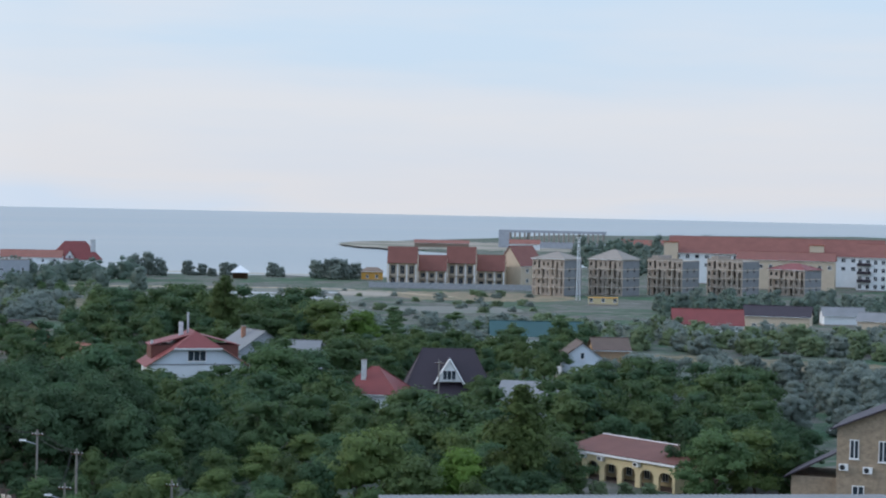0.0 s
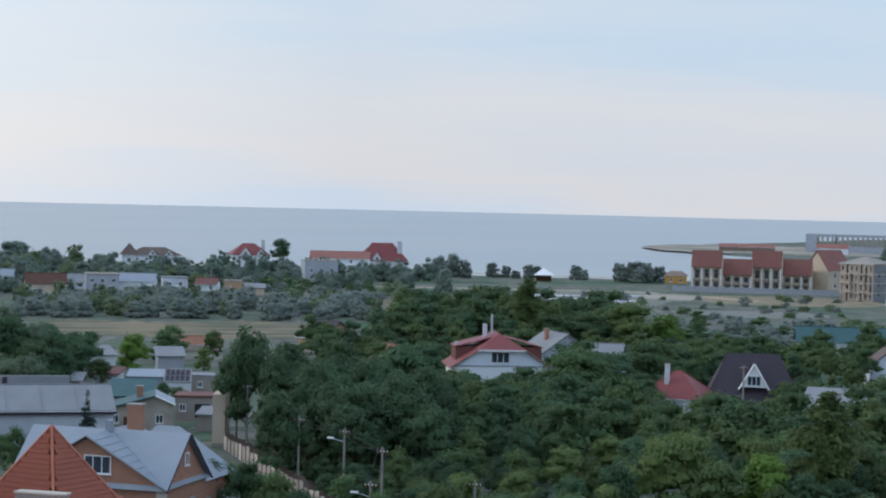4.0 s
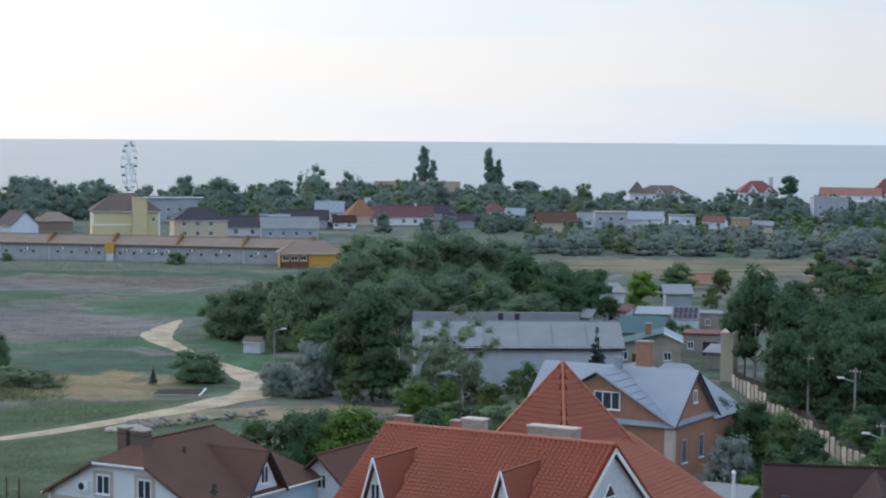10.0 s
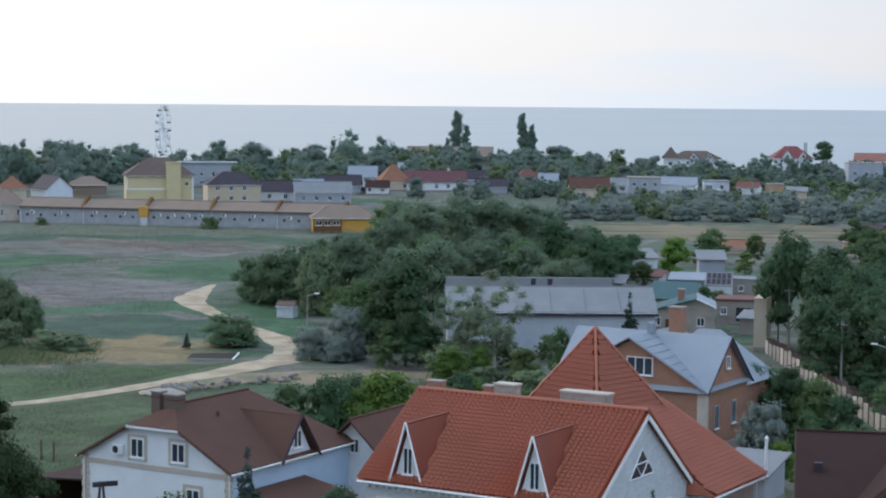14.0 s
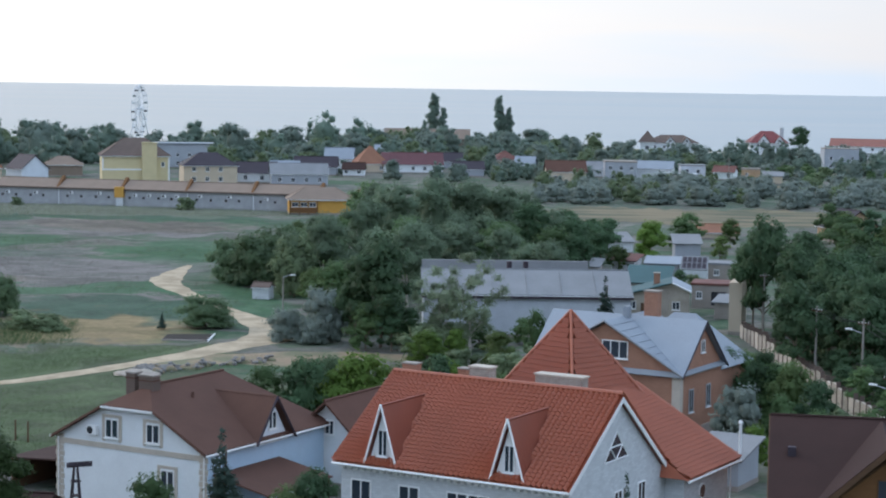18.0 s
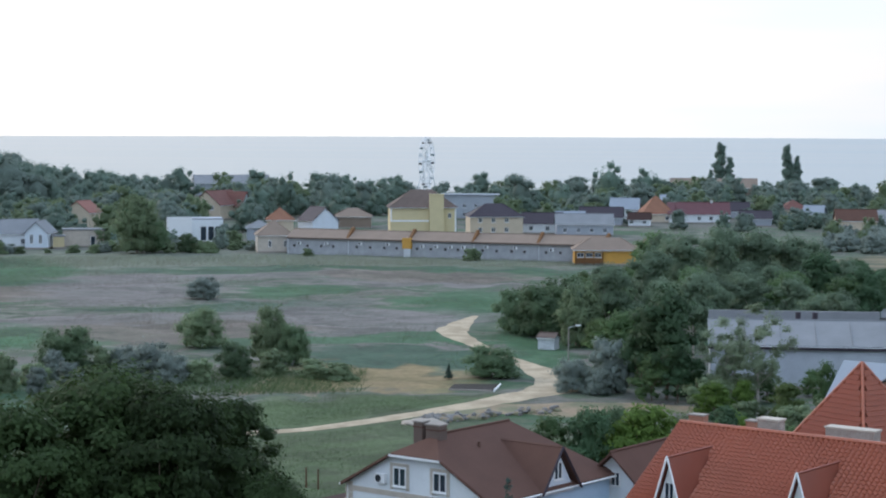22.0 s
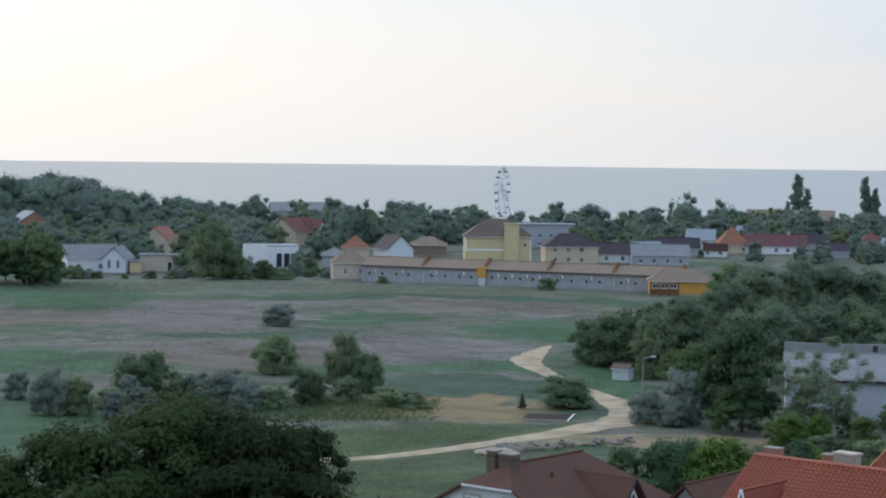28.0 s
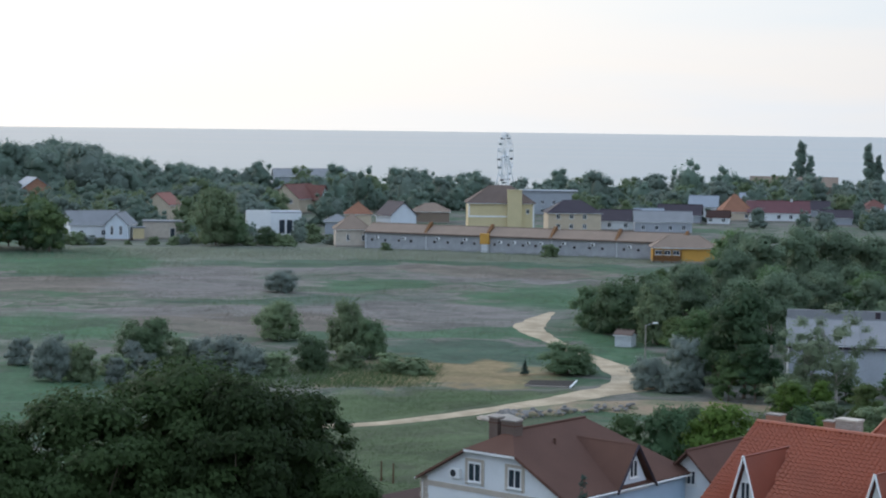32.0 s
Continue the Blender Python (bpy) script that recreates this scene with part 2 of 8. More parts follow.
def coursed(m, across, high, joint, depth):
    """Lays brick courses over a material: paler or darker joints, single bricks told apart by tone."""
    n, l = m.node_tree.nodes, m.node_tree.links
    p = n["Principled BSDF"]
    old = p.inputs["Base Color"].links[0].from_socket
    co, sep, add, com = n.new("ShaderNodeTexCoord"), n.new("ShaderNodeSeparateXYZ"), n.new("ShaderNodeMath"), n.new("ShaderNodeCombineXYZ")
    l.new(co.outputs["Object"], sep.inputs[0])
    l.new(sep.outputs[0], add.inputs[0])
    l.new(sep.outputs[1], add.inputs[1])
    l.new(add.outputs[0], com.inputs[0])
    l.new(sep.outputs[2], com.inputs[1])
    bk = n.new("ShaderNodeTexBrick")
    bk.inputs["Scale"].default_value, bk.inputs["Brick Width"].default_value, bk.inputs["Row Height"].default_value = 1.0, across, high
    bk.inputs["Mortar Size"].default_value, bk.inputs["Mortar Smooth"].default_value = 0.014, 0.3
    bk.inputs["Color1"].default_value, bk.inputs["Color2"].default_value, bk.inputs["Mortar"].default_value = (1, 1, 1, 1), (.84, .84, .85, 1), (joint, joint, joint, 1)
    l.new(com.outputs[0], bk.inputs["Vector"])
    mx = n.new("ShaderNodeMixRGB")
    mx.blend_type, mx.inputs[0].default_value = "MULTIPLY", 1.0
    l.new(old, mx.inputs[1])
    l.new(bk.outputs["Color"], mx.inputs[2])
    l.new(mx.outputs[0], p.inputs["Base Color"])
    bp = n.new("ShaderNodeBump")
    bp.invert = True
    bp.inputs["Strength"].default_value, bp.inputs["Distance"].default_value = depth, 0.02
    l.new(bk.outputs["Fac"], bp.inputs["Height"])
    l.new(bp.outputs[0], p.inputs["Normal"])


coursed(M["palebrick"], 0.46, 0.20, 0.80, 0.5)
coursed(M["roughbrick"], 0.40, 0.17, 0.72, 0.6)
coursed(M["brick"], 0.30, 0.11, 1.25, 0.4)
coursed(M["shellstone"], 0.6, 0.28, 0.7, 0.6)
coursed(M["block"], 0.9, 0.45, 0.8, 0.4)
g = bpy.data.materials.new("window_glass")
g.use_nodes = True
gp = g.node_tree.nodes["Principled BSDF"]
gp.inputs["Base Color"].default_value = (0.035, 0.045, 0.06, 1)
gp.inputs["Roughness"].default_value = 0.08
gp.inputs["Specular IOR Level"].default_value = 0.6
M["glass"] = g


# stands of one growth in the field: bearing, distance, half width, half depth, kind
GREEN, TAN, BROWN, STRAW, DEEP, GREY, MEADOW = (0.042, 0.112, 0.052), (0.165, 0.150, 0.143), (0.140, 0.116, 0.096), (0.250, 0.182, 0.090), (0.038, 0.084, 0.052), (0.150, 0.168, 0.128), (0.078, 0.108, 0.046)
STANDS = [
    (13.5, 490, 95, 34, GREY), (9.7, 456, 62, 9, DEEP), (14.5, 437, 70, 8, TAN), (19.0, 425, 20, 9, DEEP), (20.5, 462, 22, 36, GREEN), (20.9, 401, 17, 15, BROWN), (8.0, 412, 26, 7, TAN), (13.6, 362, 30, 9, DEEP), (16.8, 402, 18, 32, TAN), (11.5, 391, 11, 15, GREEN),
    (7.6, 431, 26, 15, BROWN), (6.1, 373, 13, 32, GREEN), (10.5, 332, 25, 33, TAN), (18.0, 338, 20, 13, TAN), (15.8, 319, 24, 12, BROWN), (21.2, 314, 14, 24, GREEN), (10.2, 306, 26, 6, GREEN), (8.7, 283, 18, 13, DEEP),
    (9.2, 261, 12.5, 14, STRAW), (9.2, 233, 20, 12, MEADOW), (4.2, 300, 5, 46, GREEN), (21.6, 240, 12, 30, GREEN), (10.4, 200, 30, 24, MEADOW),
]


def ground_mat():
    """Meadow and reed beds: drifts of dry and green growth with frayed edges, and fine streaks on them."""
    m = mat("meadow", (0.05, 0.075, 0.04), 0.95, 0.35, 0.15, 1.1, bump=0.8)
    n, l = m.node_tree.nodes, m.node_tree.links
    col = [x for x in n if x.bl_idname == "ShaderNodeMixRGB"][0]
    geo = n.new("ShaderNodeTexCoord")

    def pushed(start, scale, amount, detail):
        """The place, shifted by a noise of that scale (per metre) by up to that many metres."""
        nz = n.new("ShaderNodeTexNoise")
        nz.inputs["Scale"].default_value, nz.inputs["Detail"].default_value = scale, detail
        l.new(geo.outputs["Object"], nz.inputs[0])
        mid = n.new("ShaderNodeVectorMath")
        mid.operation = "SUBTRACT"
        mid.inputs[1].default_value = (.5, .5, .5)
        l.new(nz.outputs["Color"], mid.inputs[0])
        add = n.new("ShaderNodeVectorMath")
        add.operation = "MULTIPLY_ADD"
        add.inputs[1].default_value = (*amount, 0)
        l.new(mid.outputs[0], add.inputs[0])
        l.new(start, add.inputs[2])
        return add.outputs[0]

    place = pushed(pushed(geo.outputs["Object"], 0.022, (30, 60), 3), 0.12, (16, 40), 5)
    mp = n.new("ShaderNodeMapping")
    mp.inputs["Scale"].default_value = (0.011, 0.040, 1)
    mp.inputs["Rotation"].default_value = (0, 0, radians(-6))
    l.new(place, mp.inputs[0])
    warp = n.new("ShaderNodeTexNoise")
    warp.inputs["Scale"].default_value, warp.inputs["Detail"].default_value, warp.inputs["Roughness"].default_value, warp.inputs["Distortion"].default_value = 1.0, 9, 0.6, 0.8
    l.new(mp.outputs[0], warp.inputs[0])
    ramp = n.new("ShaderNodeValToRGB")
    e = ramp.color_ramp.elements
    e[0].position, e[0].color = 0.34, (0.038, 0.100, 0.046, 1)
    e[1].position, e[1].color = 0.70, (0.168, 0.155, 0.142, 1)
    for p, c in ((0.42, (0.056, 0.105, 0.056, 1)), (0.465, (0.098, 0.118, 0.080, 1)), (0.50, (0.160, 0.148, 0.132, 1)), (0.54, (0.124, 0.134, 0.108, 1)), (0.58, (0.054, 0.098, 0.054, 1)), (0.64, (0.150, 0.138, 0.124, 1))):
        x = e.new(p)
        x.color = c
    l.new(warp.outputs[0], ramp.inputs[0])
    out = ramp.outputs[0]
    for az, r, a_, b_, kind in STANDS:
        near = n.new("ShaderNodeMapping")
        near.vector_type = "TEXTURE"
        near.inputs["Location"].default_value = (-math.sin(radians(az)) * r, math.cos(radians(az)) * r, 0)
        near.inputs["Rotation"].default_value = (0, 0, radians(az))
        near.inputs["Scale"].default_value = (a_, b_, 1)
        l.new(place, near.inputs[0])
        far = n.new("ShaderNodeVectorMath")
        far.operation = "LENGTH"
        l.new(near.outputs[0], far.inputs[0])
        edge = n.new("ShaderNodeMapRange")
        edge.inputs["From Min"].default_value, edge.inputs["From Max"].default_value = 1.18, 0.80
        edge.inputs["To Min"].default_value, edge.inputs["To Max"].default_value = 0.0, 0.84
        l.new(far.outputs["Value"], edge.inputs[0])
        mx = n.new("ShaderNodeMixRGB")
        mx.inputs[2].default_value = (*kind, 1)
        l.new(edge.outputs[0], mx.inputs[0])
        l.new(out, mx.inputs[1])
        out = mx.outputs[0]
    # tussocks and combed streaks
    comb = n.new("ShaderNodeMapping")
    comb.inputs["Scale"].default_value = (0.05, 0.16, 1)
    l.new(place, comb.inputs[0])
    tone = n.new("ShaderNodeTexNoise")
    tone.inputs["Scale"].default_value, tone.inputs["Detail"].default_value, tone.inputs["Roughness"].default_value = 1.0, 7, 0.65
    l.new(comb.outputs[0], tone.inputs[0])
    span = n.new("ShaderNodeMapRange")
    span.inputs["From Min"].default_value, span.inputs["From Max"].default_value = 0.30, 0.70
    span.inputs["To Min"].default_value, span.inputs["To Max"].default_value = 0.50, 1.25
    l.new(tone.outputs[0], span.inputs[0])
    mul = n.new("ShaderNodeMixRGB")
    mul.blend_type, mul.inputs[0].default_value = "MULTIPLY", 1.0
    l.new(out, mul.inputs[1])
    l.new(span.outputs[0], mul.inputs[2])
    l.new(mul.outputs[0], col.inputs[1])
    return m


M["ground"] = ground_mat()


def sea_mat():
    m = bpy.data.materials.new("calm_sea")
    m.use_nodes = True
    n, l = m.node_tree.nodes, m.node_tree.links
    p = n["Principled BSDF"]
    p.inputs["Base Color"].default_value = (0.245, 0.280, 0.292, 1)
    p.inputs["Roughness"].default_value = 0.28
    p.inputs["IOR"].default_value = 1.33
    co = n.new("ShaderNodeTexCoord")
    mp = n.new("ShaderNodeMapping")
    mp.inputs["Scale"].default_value = (0.25, 0.4, 1)
    l.new(co.outputs["Object"], mp.inputs[0])
    nz = n.new("ShaderNodeTexNoise")
    nz.inputs["Scale"].default_value, nz.inputs["Detail"].default_value = 1.0, 5
    l.new(mp.outputs[0], nz.inputs[0])
    bp = n.new("ShaderNodeBump")
    bp.inputs["Strength"].default_value, bp.inputs["Distance"].default_value = 0.10, 0.2
    l.new(nz.outputs[0], bp.inputs["Height"])
    l.new(bp.outputs[0], p.inputs["Normal"])
    # long slicks of smoother and rougher water
    mp2 = n.new("ShaderNodeMapping")
    mp2.inputs["Scale"].default_value = (0.0009, 0.0045, 1)
    l.new(co.outputs["Object"], mp2.inputs[0])
    nz2 = n.new("ShaderNodeTexNoise")
    nz2.inputs["Scale"].default_value, nz2.inputs["Detail"].default_value = 1.0, 4
    l.new(mp2.outputs[0], nz2.inputs[0])
    mr = n.new("ShaderNodeMapRange")
    mr.inputs["From Min"].default_value, mr.inputs["From Max"].default_value = 0.35, 0.65
    mr.inputs["To Min"].default_value, mr.inputs["To Max"].default_value = 0.29, 0.33
    l.new(nz2.outputs[0], mr.inputs[0])
    l.new(mr.outputs[0], p.inputs["Roughness"])
    tone = n.new("ShaderNodeValToRGB")
    tone.color_ramp.elements[0].position, tone.color_ramp.elements[0].color = 0.36, (0.205, 0.240, 0.250, 1)
    tone.color_ramp.elements[1].position, tone.color_ramp.elements[1].color = 0.64, (0.315, 0.322, 0.312, 1)
    l.new(nz2.outputs[0], tone.inputs[0])
    l.new(tone.outputs[0], p.inputs["Base Color"])
    return m


M["sea"] = sea_mat()


# ---- building blocks ----
def P(az, r, z=0.0):
    """A place from its bearing (degrees to the left of +y) and distance."""
    return Vector((-math.sin(radians(az)) * r, math.cos(radians(az)) * r, z))


def link(name, bm, material, parent=None, label="", smooth=False):
    me = bpy.data.meshes.new(name)
    bm.to_mesh(me)
    bm.free()
    if smooth:
        for poly in me.polygons:
            poly.use_smooth = True
    for x in material if isinstance(material, (list, tuple)) else [material]:
        me.materials.append(x if not isinstance(x, str) else M[x])
    ob = new(name, me)
    if parent:
        ob.parent = parent
    if label:
        tagged(ob, label)
    return ob


def part(name, bm, material, parent, label="", smooth=False):
    return link(name, bm, material, parent, label, smooth)


def share(ob, name, parent, loc, rz=0.0, scale=(1, 1, 1)):
    """Another part on the same mesh."""
    o = new(name, ob.data)
    o.parent = parent
    o.matrix_local = Matrix.LocRotScale(Vector(loc), Euler((0, 0, rz)), Vector(scale))
    return o


def thing(name, loc, rz, label, category, group="", kind=""):
    e = new(name)
    e.empty_display_size = 0.5
    e.matrix_world = Matrix.Translation(loc) @ Matrix.Rotation(radians(rz), 4, "Z")
    return tagged(e, label, category, group, kind)


def box(bm, x0, x1, y0, y1, z0, z1):
    v = [bm.verts.new(c) for c in ((x0, y0, z0), (x1, y0, z0), (x1, y1, z0), (x0, y1, z0), (x0, y0, z1), (x1, y0, z1), (x1, y1, z1), (x0, y1, z1))]
    for f in ((3, 2, 1, 0), (4, 5, 6, 7), (0, 1, 5, 4), (1, 2, 6, 5), (2, 3, 7, 6), (3, 0, 4, 7)):
        bm.faces.new([v[i] for i in f])
    return bm


def boxes(*rows):
    bm = bmesh.new()
    for r in rows:
        box(bm, *r)
    return bm


def prism(bm, pts, axis_from, axis_to):
    """A prism of the outline pts (x, z), from y = axis_from to axis_to."""
    a = [bm.verts.new((x, axis_from, z)) for x, z in pts]
    b = [bm.verts.new((x, axis_to, z)) for x, z in pts]
    n = len(pts)
    bm.faces.new(a)
    bm.faces.new(b[::-1])
    for i in range(n):
        j = (i + 1) % n
        bm.faces.new((a[j], a[i], b[i], b[j]))
    bmesh.ops.recalc_face_normals(bm, faces=bm.faces)
    return bm


def slab(bm, corners, thick):
    """A sheet through the corners, thickened downwards along its normal."""
    c = [Vector(p) for p in corners]
    n = (c[1] - c[0]).cross(c[-1] - c[0]).normalized()
    if n.z < 0:
        n = -n
    top = [bm.verts.new(p) for p in c]
    low = [bm.verts.new(p - n * thick) for p in c]
    k = len(c)
    bm.faces.new(top)
    bm.faces.new(low[::-1])
    for i in range(k):
        j = (i + 1) % k
        bm.faces.new((top[j], top[i], low[i], low[j]))
    bmesh.ops.recalc_face_normals(bm, faces=bm.faces)
    return bm


def beam(bm, a, b, r0, r1=None, sides=8):
    """A tapered round bar from a to b."""
    a, b = Vector(a), Vector(b)
    r1 = r0 if r1 is None else r1
    d = (b - a).normalized()
    u = d.cross(Vector((0, 0, 1)) if abs(d.z) < 0.9 else Vector((1, 0, 0))).normalized()
    w = d.cross(u)
    lo = [bm.verts.new(a + (u * math.cos(t) + w * math.sin(t)) * r0) for t in (2 * math.pi * i / sides for i in range(sides))]
    hi = [bm.verts.new(b + (u * math.cos(t) + w * math.sin(t)) * r1) for t in (2 * math.pi * i / sides for i in range(sides))]
    for i in range(sides):
        j = (i + 1) % sides
        bm.faces.new((lo[i], lo[j], hi[j], hi[i]))
    bm.faces.new(lo[::-1])
    bm.faces.new(hi)
    return bm


def window(parent, x, y, z, w, h, side="front", bars=1, sill=True, frame_mat="trim", depth=0.10):
    """A framed window on a wall of a thing: front looks to -y, back to +y, left to -x, right to +x of the thing."""
    turn = {"front": 0, "right": 90, "back": 180, "left": -90}[side]
    m = Matrix.Translation((x, y, z)) @ Matrix.Rotation(radians(turn), 4, "Z")
    t = min(0.09, w * 0.1)
    bm = bmesh.new()
    loops = [[bm.verts.new((sx * (w / 2 - k), y_, k if sz < 0 else h - k)) for sx, sz in ((-1, -1), (1, -1), (1, 1), (-1, 1))] for y_ in (-depth, 0) for k in (0, t)]
    for lo, hi in ((0, 1), (1, 3), (3, 2), (2, 0)):
        for q in range(4):
            bm.faces.new((loops[lo][q], loops[lo][(q + 1) % 4], loops[hi][(q + 1) % 4], loops[hi][q]))
    bmesh.ops.recalc_face_normals(bm, faces=bm.faces)
    fr = part("window", bm, frame_mat, parent)
    fr.matrix_local = m
    for i in range(bars):
        cx = -w / 2 + w * (i + 1) / (bars + 1)
        part("glazing_bar", boxes((cx - t / 2, cx + t / 2, -depth + .01, -.01, t, h - t)), frame_mat, fr)
    pane = part("pane", boxes((-w / 2 + t, w / 2 - t, -depth + 0.05, -0.002, t, h - t)), "glass", fr)
    if sill:
        part("sill", boxes((-w / 2 - 0.08, w / 2 + 0.08, -depth - 0.12, 0, -0.07, -0.004)), "trim", fr)
    return fr


def roof_gable(parent, w, d, eave, ridge, over, material, axis="x", thick=0.16, trim=True, name="roof_slope"):
    """Two slopes; the ridge runs along x or y."""
    hx, hy = w / 2 + over, d / 2 + over
    if axis == "x":
        dz = (ridge - eave) / (d / 2)
        lo = ridge - dz * hy
        quads = [[(-hx, -hy, lo), (hx, -hy, lo), (hx, 0, ridge), (-hx, 0, ridge)], [(hx, hy, lo), (-hx, hy, lo), (-hx, 0, ridge), (hx, 0, ridge)]]
        edges = [((-hx, -hy, lo), (hx, -hy, lo)), ((-hx, hy, lo), (hx, hy, lo))]
        cap = ((-hx, 0, ridge), (hx, 0, ridge))
    else:
        dz = (ridge - eave) / (w / 2)
        lo = ridge - dz * hx
        quads = [[(-hx, hy, lo), (-hx, -hy, lo), (0, -hy, ridge), (0, hy, ridge)], [(hx, -hy, lo), (hx, hy, lo), (0, hy, ridge), (0, -hy, ridge)]]
        edges = [((-hx, -hy, lo), (-hx, hy, lo)), ((hx, -hy, lo), (hx, hy, lo))]
        cap = ((0, -hy, ridge), (0, hy, ridge))
    for q in quads:
        part(name, slab(bmesh.new(), [Vector(p) + Vector((0, 0, 0.05 + thick * 0.9)) for p in q], thick), material, parent)
    up = Vector((0, 0, 0.08 + thick * 0.9))
    part("ridge_cap", beam(bmesh.new(), Vector(cap[0]) + up, Vector(cap[1]) + up, 0.11, sides=6), material, parent)
    if trim:
        for a_, b_ in edges:
            part("gutter", beam(bmesh.new(), Vector(a_) + Vector((0, 0, 0.02)), Vector(b_) + Vector((0, 0, 0.02)), 0.07, sides=6), "trim", parent)


def roof_hip(parent, w, d, eave, ridge, over, material, thick=0.16, run=None, name="roof_slope"):
    hx, hy = w / 2 + over, d / 2 + over
    run = min(hx, hy) if run is None else run
    if hx >= hy:
        a_, b_ = (-(hx - run), 0, ridge), ((hx - run), 0, ridge)
        faces = [[(-hx, -hy, eave), (hx, -hy, eave), b_, a_], [(hx, hy, eave), (-hx, hy, eave), a_, b_], [(hx, -hy, eave), (hx, hy, eave), b_], [(-hx, hy, eave), (-hx, -hy, eave), a_]]
    else:
        a_, b_ = (0, -(hy - run), ridge), (0, (hy - run), ridge)
        faces = [[(hx, -hy, eave), (hx, hy, eave), b_, a_], [(-hx, hy, eave), (-hx, -hy, eave), a_, b_], [(-hx, -hy, eave), (hx, -hy, eave), a_], [(hx, hy, eave), (-hx, hy, eave), b_]]
    for f in faces:
        part(name, slab(bmesh.new(), [Vector(p) + Vector((0, 0, thick)) for p in f], thick), material, parent)
    for i, s in enumerate(((-hx, -hy), (hx, -hy), (hx, hy), (-hx, hy))):
        top = a_ if (i in (0, 3) if hx >= hy else i in (0, 1)) else b_
        part("hip_cap", beam(bmesh.new(), (s[0], s[1], eave + thick + 0.02), (top[0], top[1], top[2] + thick + 0.02), 0.09, sides=6), material, parent)
    part("gutter", boxes((-hx - .05, hx + .05, -hy - .06, -hy - 0.004, eave - .03, eave + .1)), "trim", parent)


def house(name, az, r, w, d, eave, ridge, walls, roof, label, turn=0, style="x", over=0.45, front=(), right=(), left=(), chimney=None, group="", floor=0.0, door=None, plinth=True, storey_band=None):
    """A house that turns its front towards the eye but for turn degrees. style: x or y gable, hip, flat, shed.
    Openings: (place along the wall, sill height, width, height[, bars])."""
    e = thing(name, P(az, r), az + turn, label, "house", group)
    if style in ("x", "y"):
        bm = bmesh.new()
        if style == "x":
            prism(bm, [(-d / 2, floor), (d / 2, floor), (d / 2, eave), (0, ridge), (-d / 2, eave)], -w / 2, w / 2)
            bmesh.ops.rotate(bm, verts=bm.verts, matrix=Matrix.Rotation(radians(-90), 3, "Z"))
        else:
            prism(bm, [(-w / 2, floor), (w / 2, floor), (w / 2, eave), (0, ridge), (-w / 2, eave)], -d / 2, d / 2)
        part("wall", bm, walls, e)
        roof_gable(e, w, d, eave, ridge, over, roof, style)
    elif style == "hip":
        part("wall", boxes((-w / 2, w / 2, -d / 2, d / 2, floor, eave)), walls, e)
        roof_hip(e, w, d, eave, ridge, over, roof)
    elif style == "shed":
        bm = prism(bmesh.new(), [(-d / 2, floor), (d / 2, floor), (d / 2, ridge), (-d / 2, eave)], -w / 2, w / 2)
        bmesh.ops.rotate(bm, verts=bm.verts, matrix=Matrix.Rotation(radians(90), 3, "Z"))
        part("wall", bm, walls, e)
        dz = (ridge - eave) / d
        hx, hy = w / 2 + over, d / 2 + over
        part("roof_slope", slab(bmesh.new(), [(-hx, -hy, eave - dz * over + .2), (hx, -hy, eave - dz * over + .2), (hx, hy, ridge + dz * over + .2), (-hx, hy, ridge + dz * over + .2)], 0.16), roof, e)
    else:
        part("wall", boxes((-w / 2, w / 2, -d / 2, d / 2, floor, eave)), walls, e)
        part("roof_slab", boxes((-w / 2 - over, w / 2 + over, -d / 2 - over, d / 2 + over, eave + 0.003, ridge)), roof, e)
    if plinth and floor == 0:
        part("plinth", boxes((-w / 2 - .05, w / 2 + .05, -d / 2 - .05, d / 2 + .05, 0, 0.45)), "concrete", e)
    for u, z, ww, hh, *bars in front:
        window(e, u, -d / 2, z, ww, hh, "front", *bars)
    for u, z, ww, hh, *bars in right:
        window(e, w / 2, u, z, ww, hh, "right", *bars)
    for u, z, ww, hh, *bars in left:
        window(e, -w / 2, u, z, ww, hh, "left", *bars)
    if door:
        dr = part("door", boxes((door - .5, door + .5, -d / 2 - .07, -d / 2 - .004, 0.46, 2.5)), "wood", e)
        part("handle", boxes((door + .32, door + .38, -d / 2 - .13, -d / 2 - .074, 1.4, 1.55)), "metal", dr)
    if chimney:
        cx, cy, cz, cw = chimney
        ch = part("chimney", boxes((cx - cw / 2, cx + cw / 2, cy - cw / 2, cy + cw / 2, min(cz - 2.2, eave - .2), cz)), "brick" if walls != "white" else "palebrick", e)
        part("chimney_cap", boxes((cx - cw / 2 - .08, cx + cw / 2 + .08, cy - cw / 2 - .08, cy + cw / 2 + .08, cz + .003, cz + .12)), "concrete", ch)
    return e


# ---- ground, sea, tracks ----
def coast(x):
    """The shore's distance along y: a bay, then a far low spit."""
    y = np.interp(x, (-800, 60, 200, 330, 400, 480, 550, 566, 1000, 1600), (1010, 985, 900, 820, 835, 930, 1000, 1440, 1900, 2100))
    return float(y) + 8 * math.sin(x * 0.021) + 4 * math.sin(x * 0.067)


def ground_z(x, y):
    c = coast(x)
    if y <= c:
        return 0.0 if y < c - 30 else -1.6 * (1 - (c - y) / 30) ** 2
    return -1.6 - min(4.0, (y - c) * 0.1)


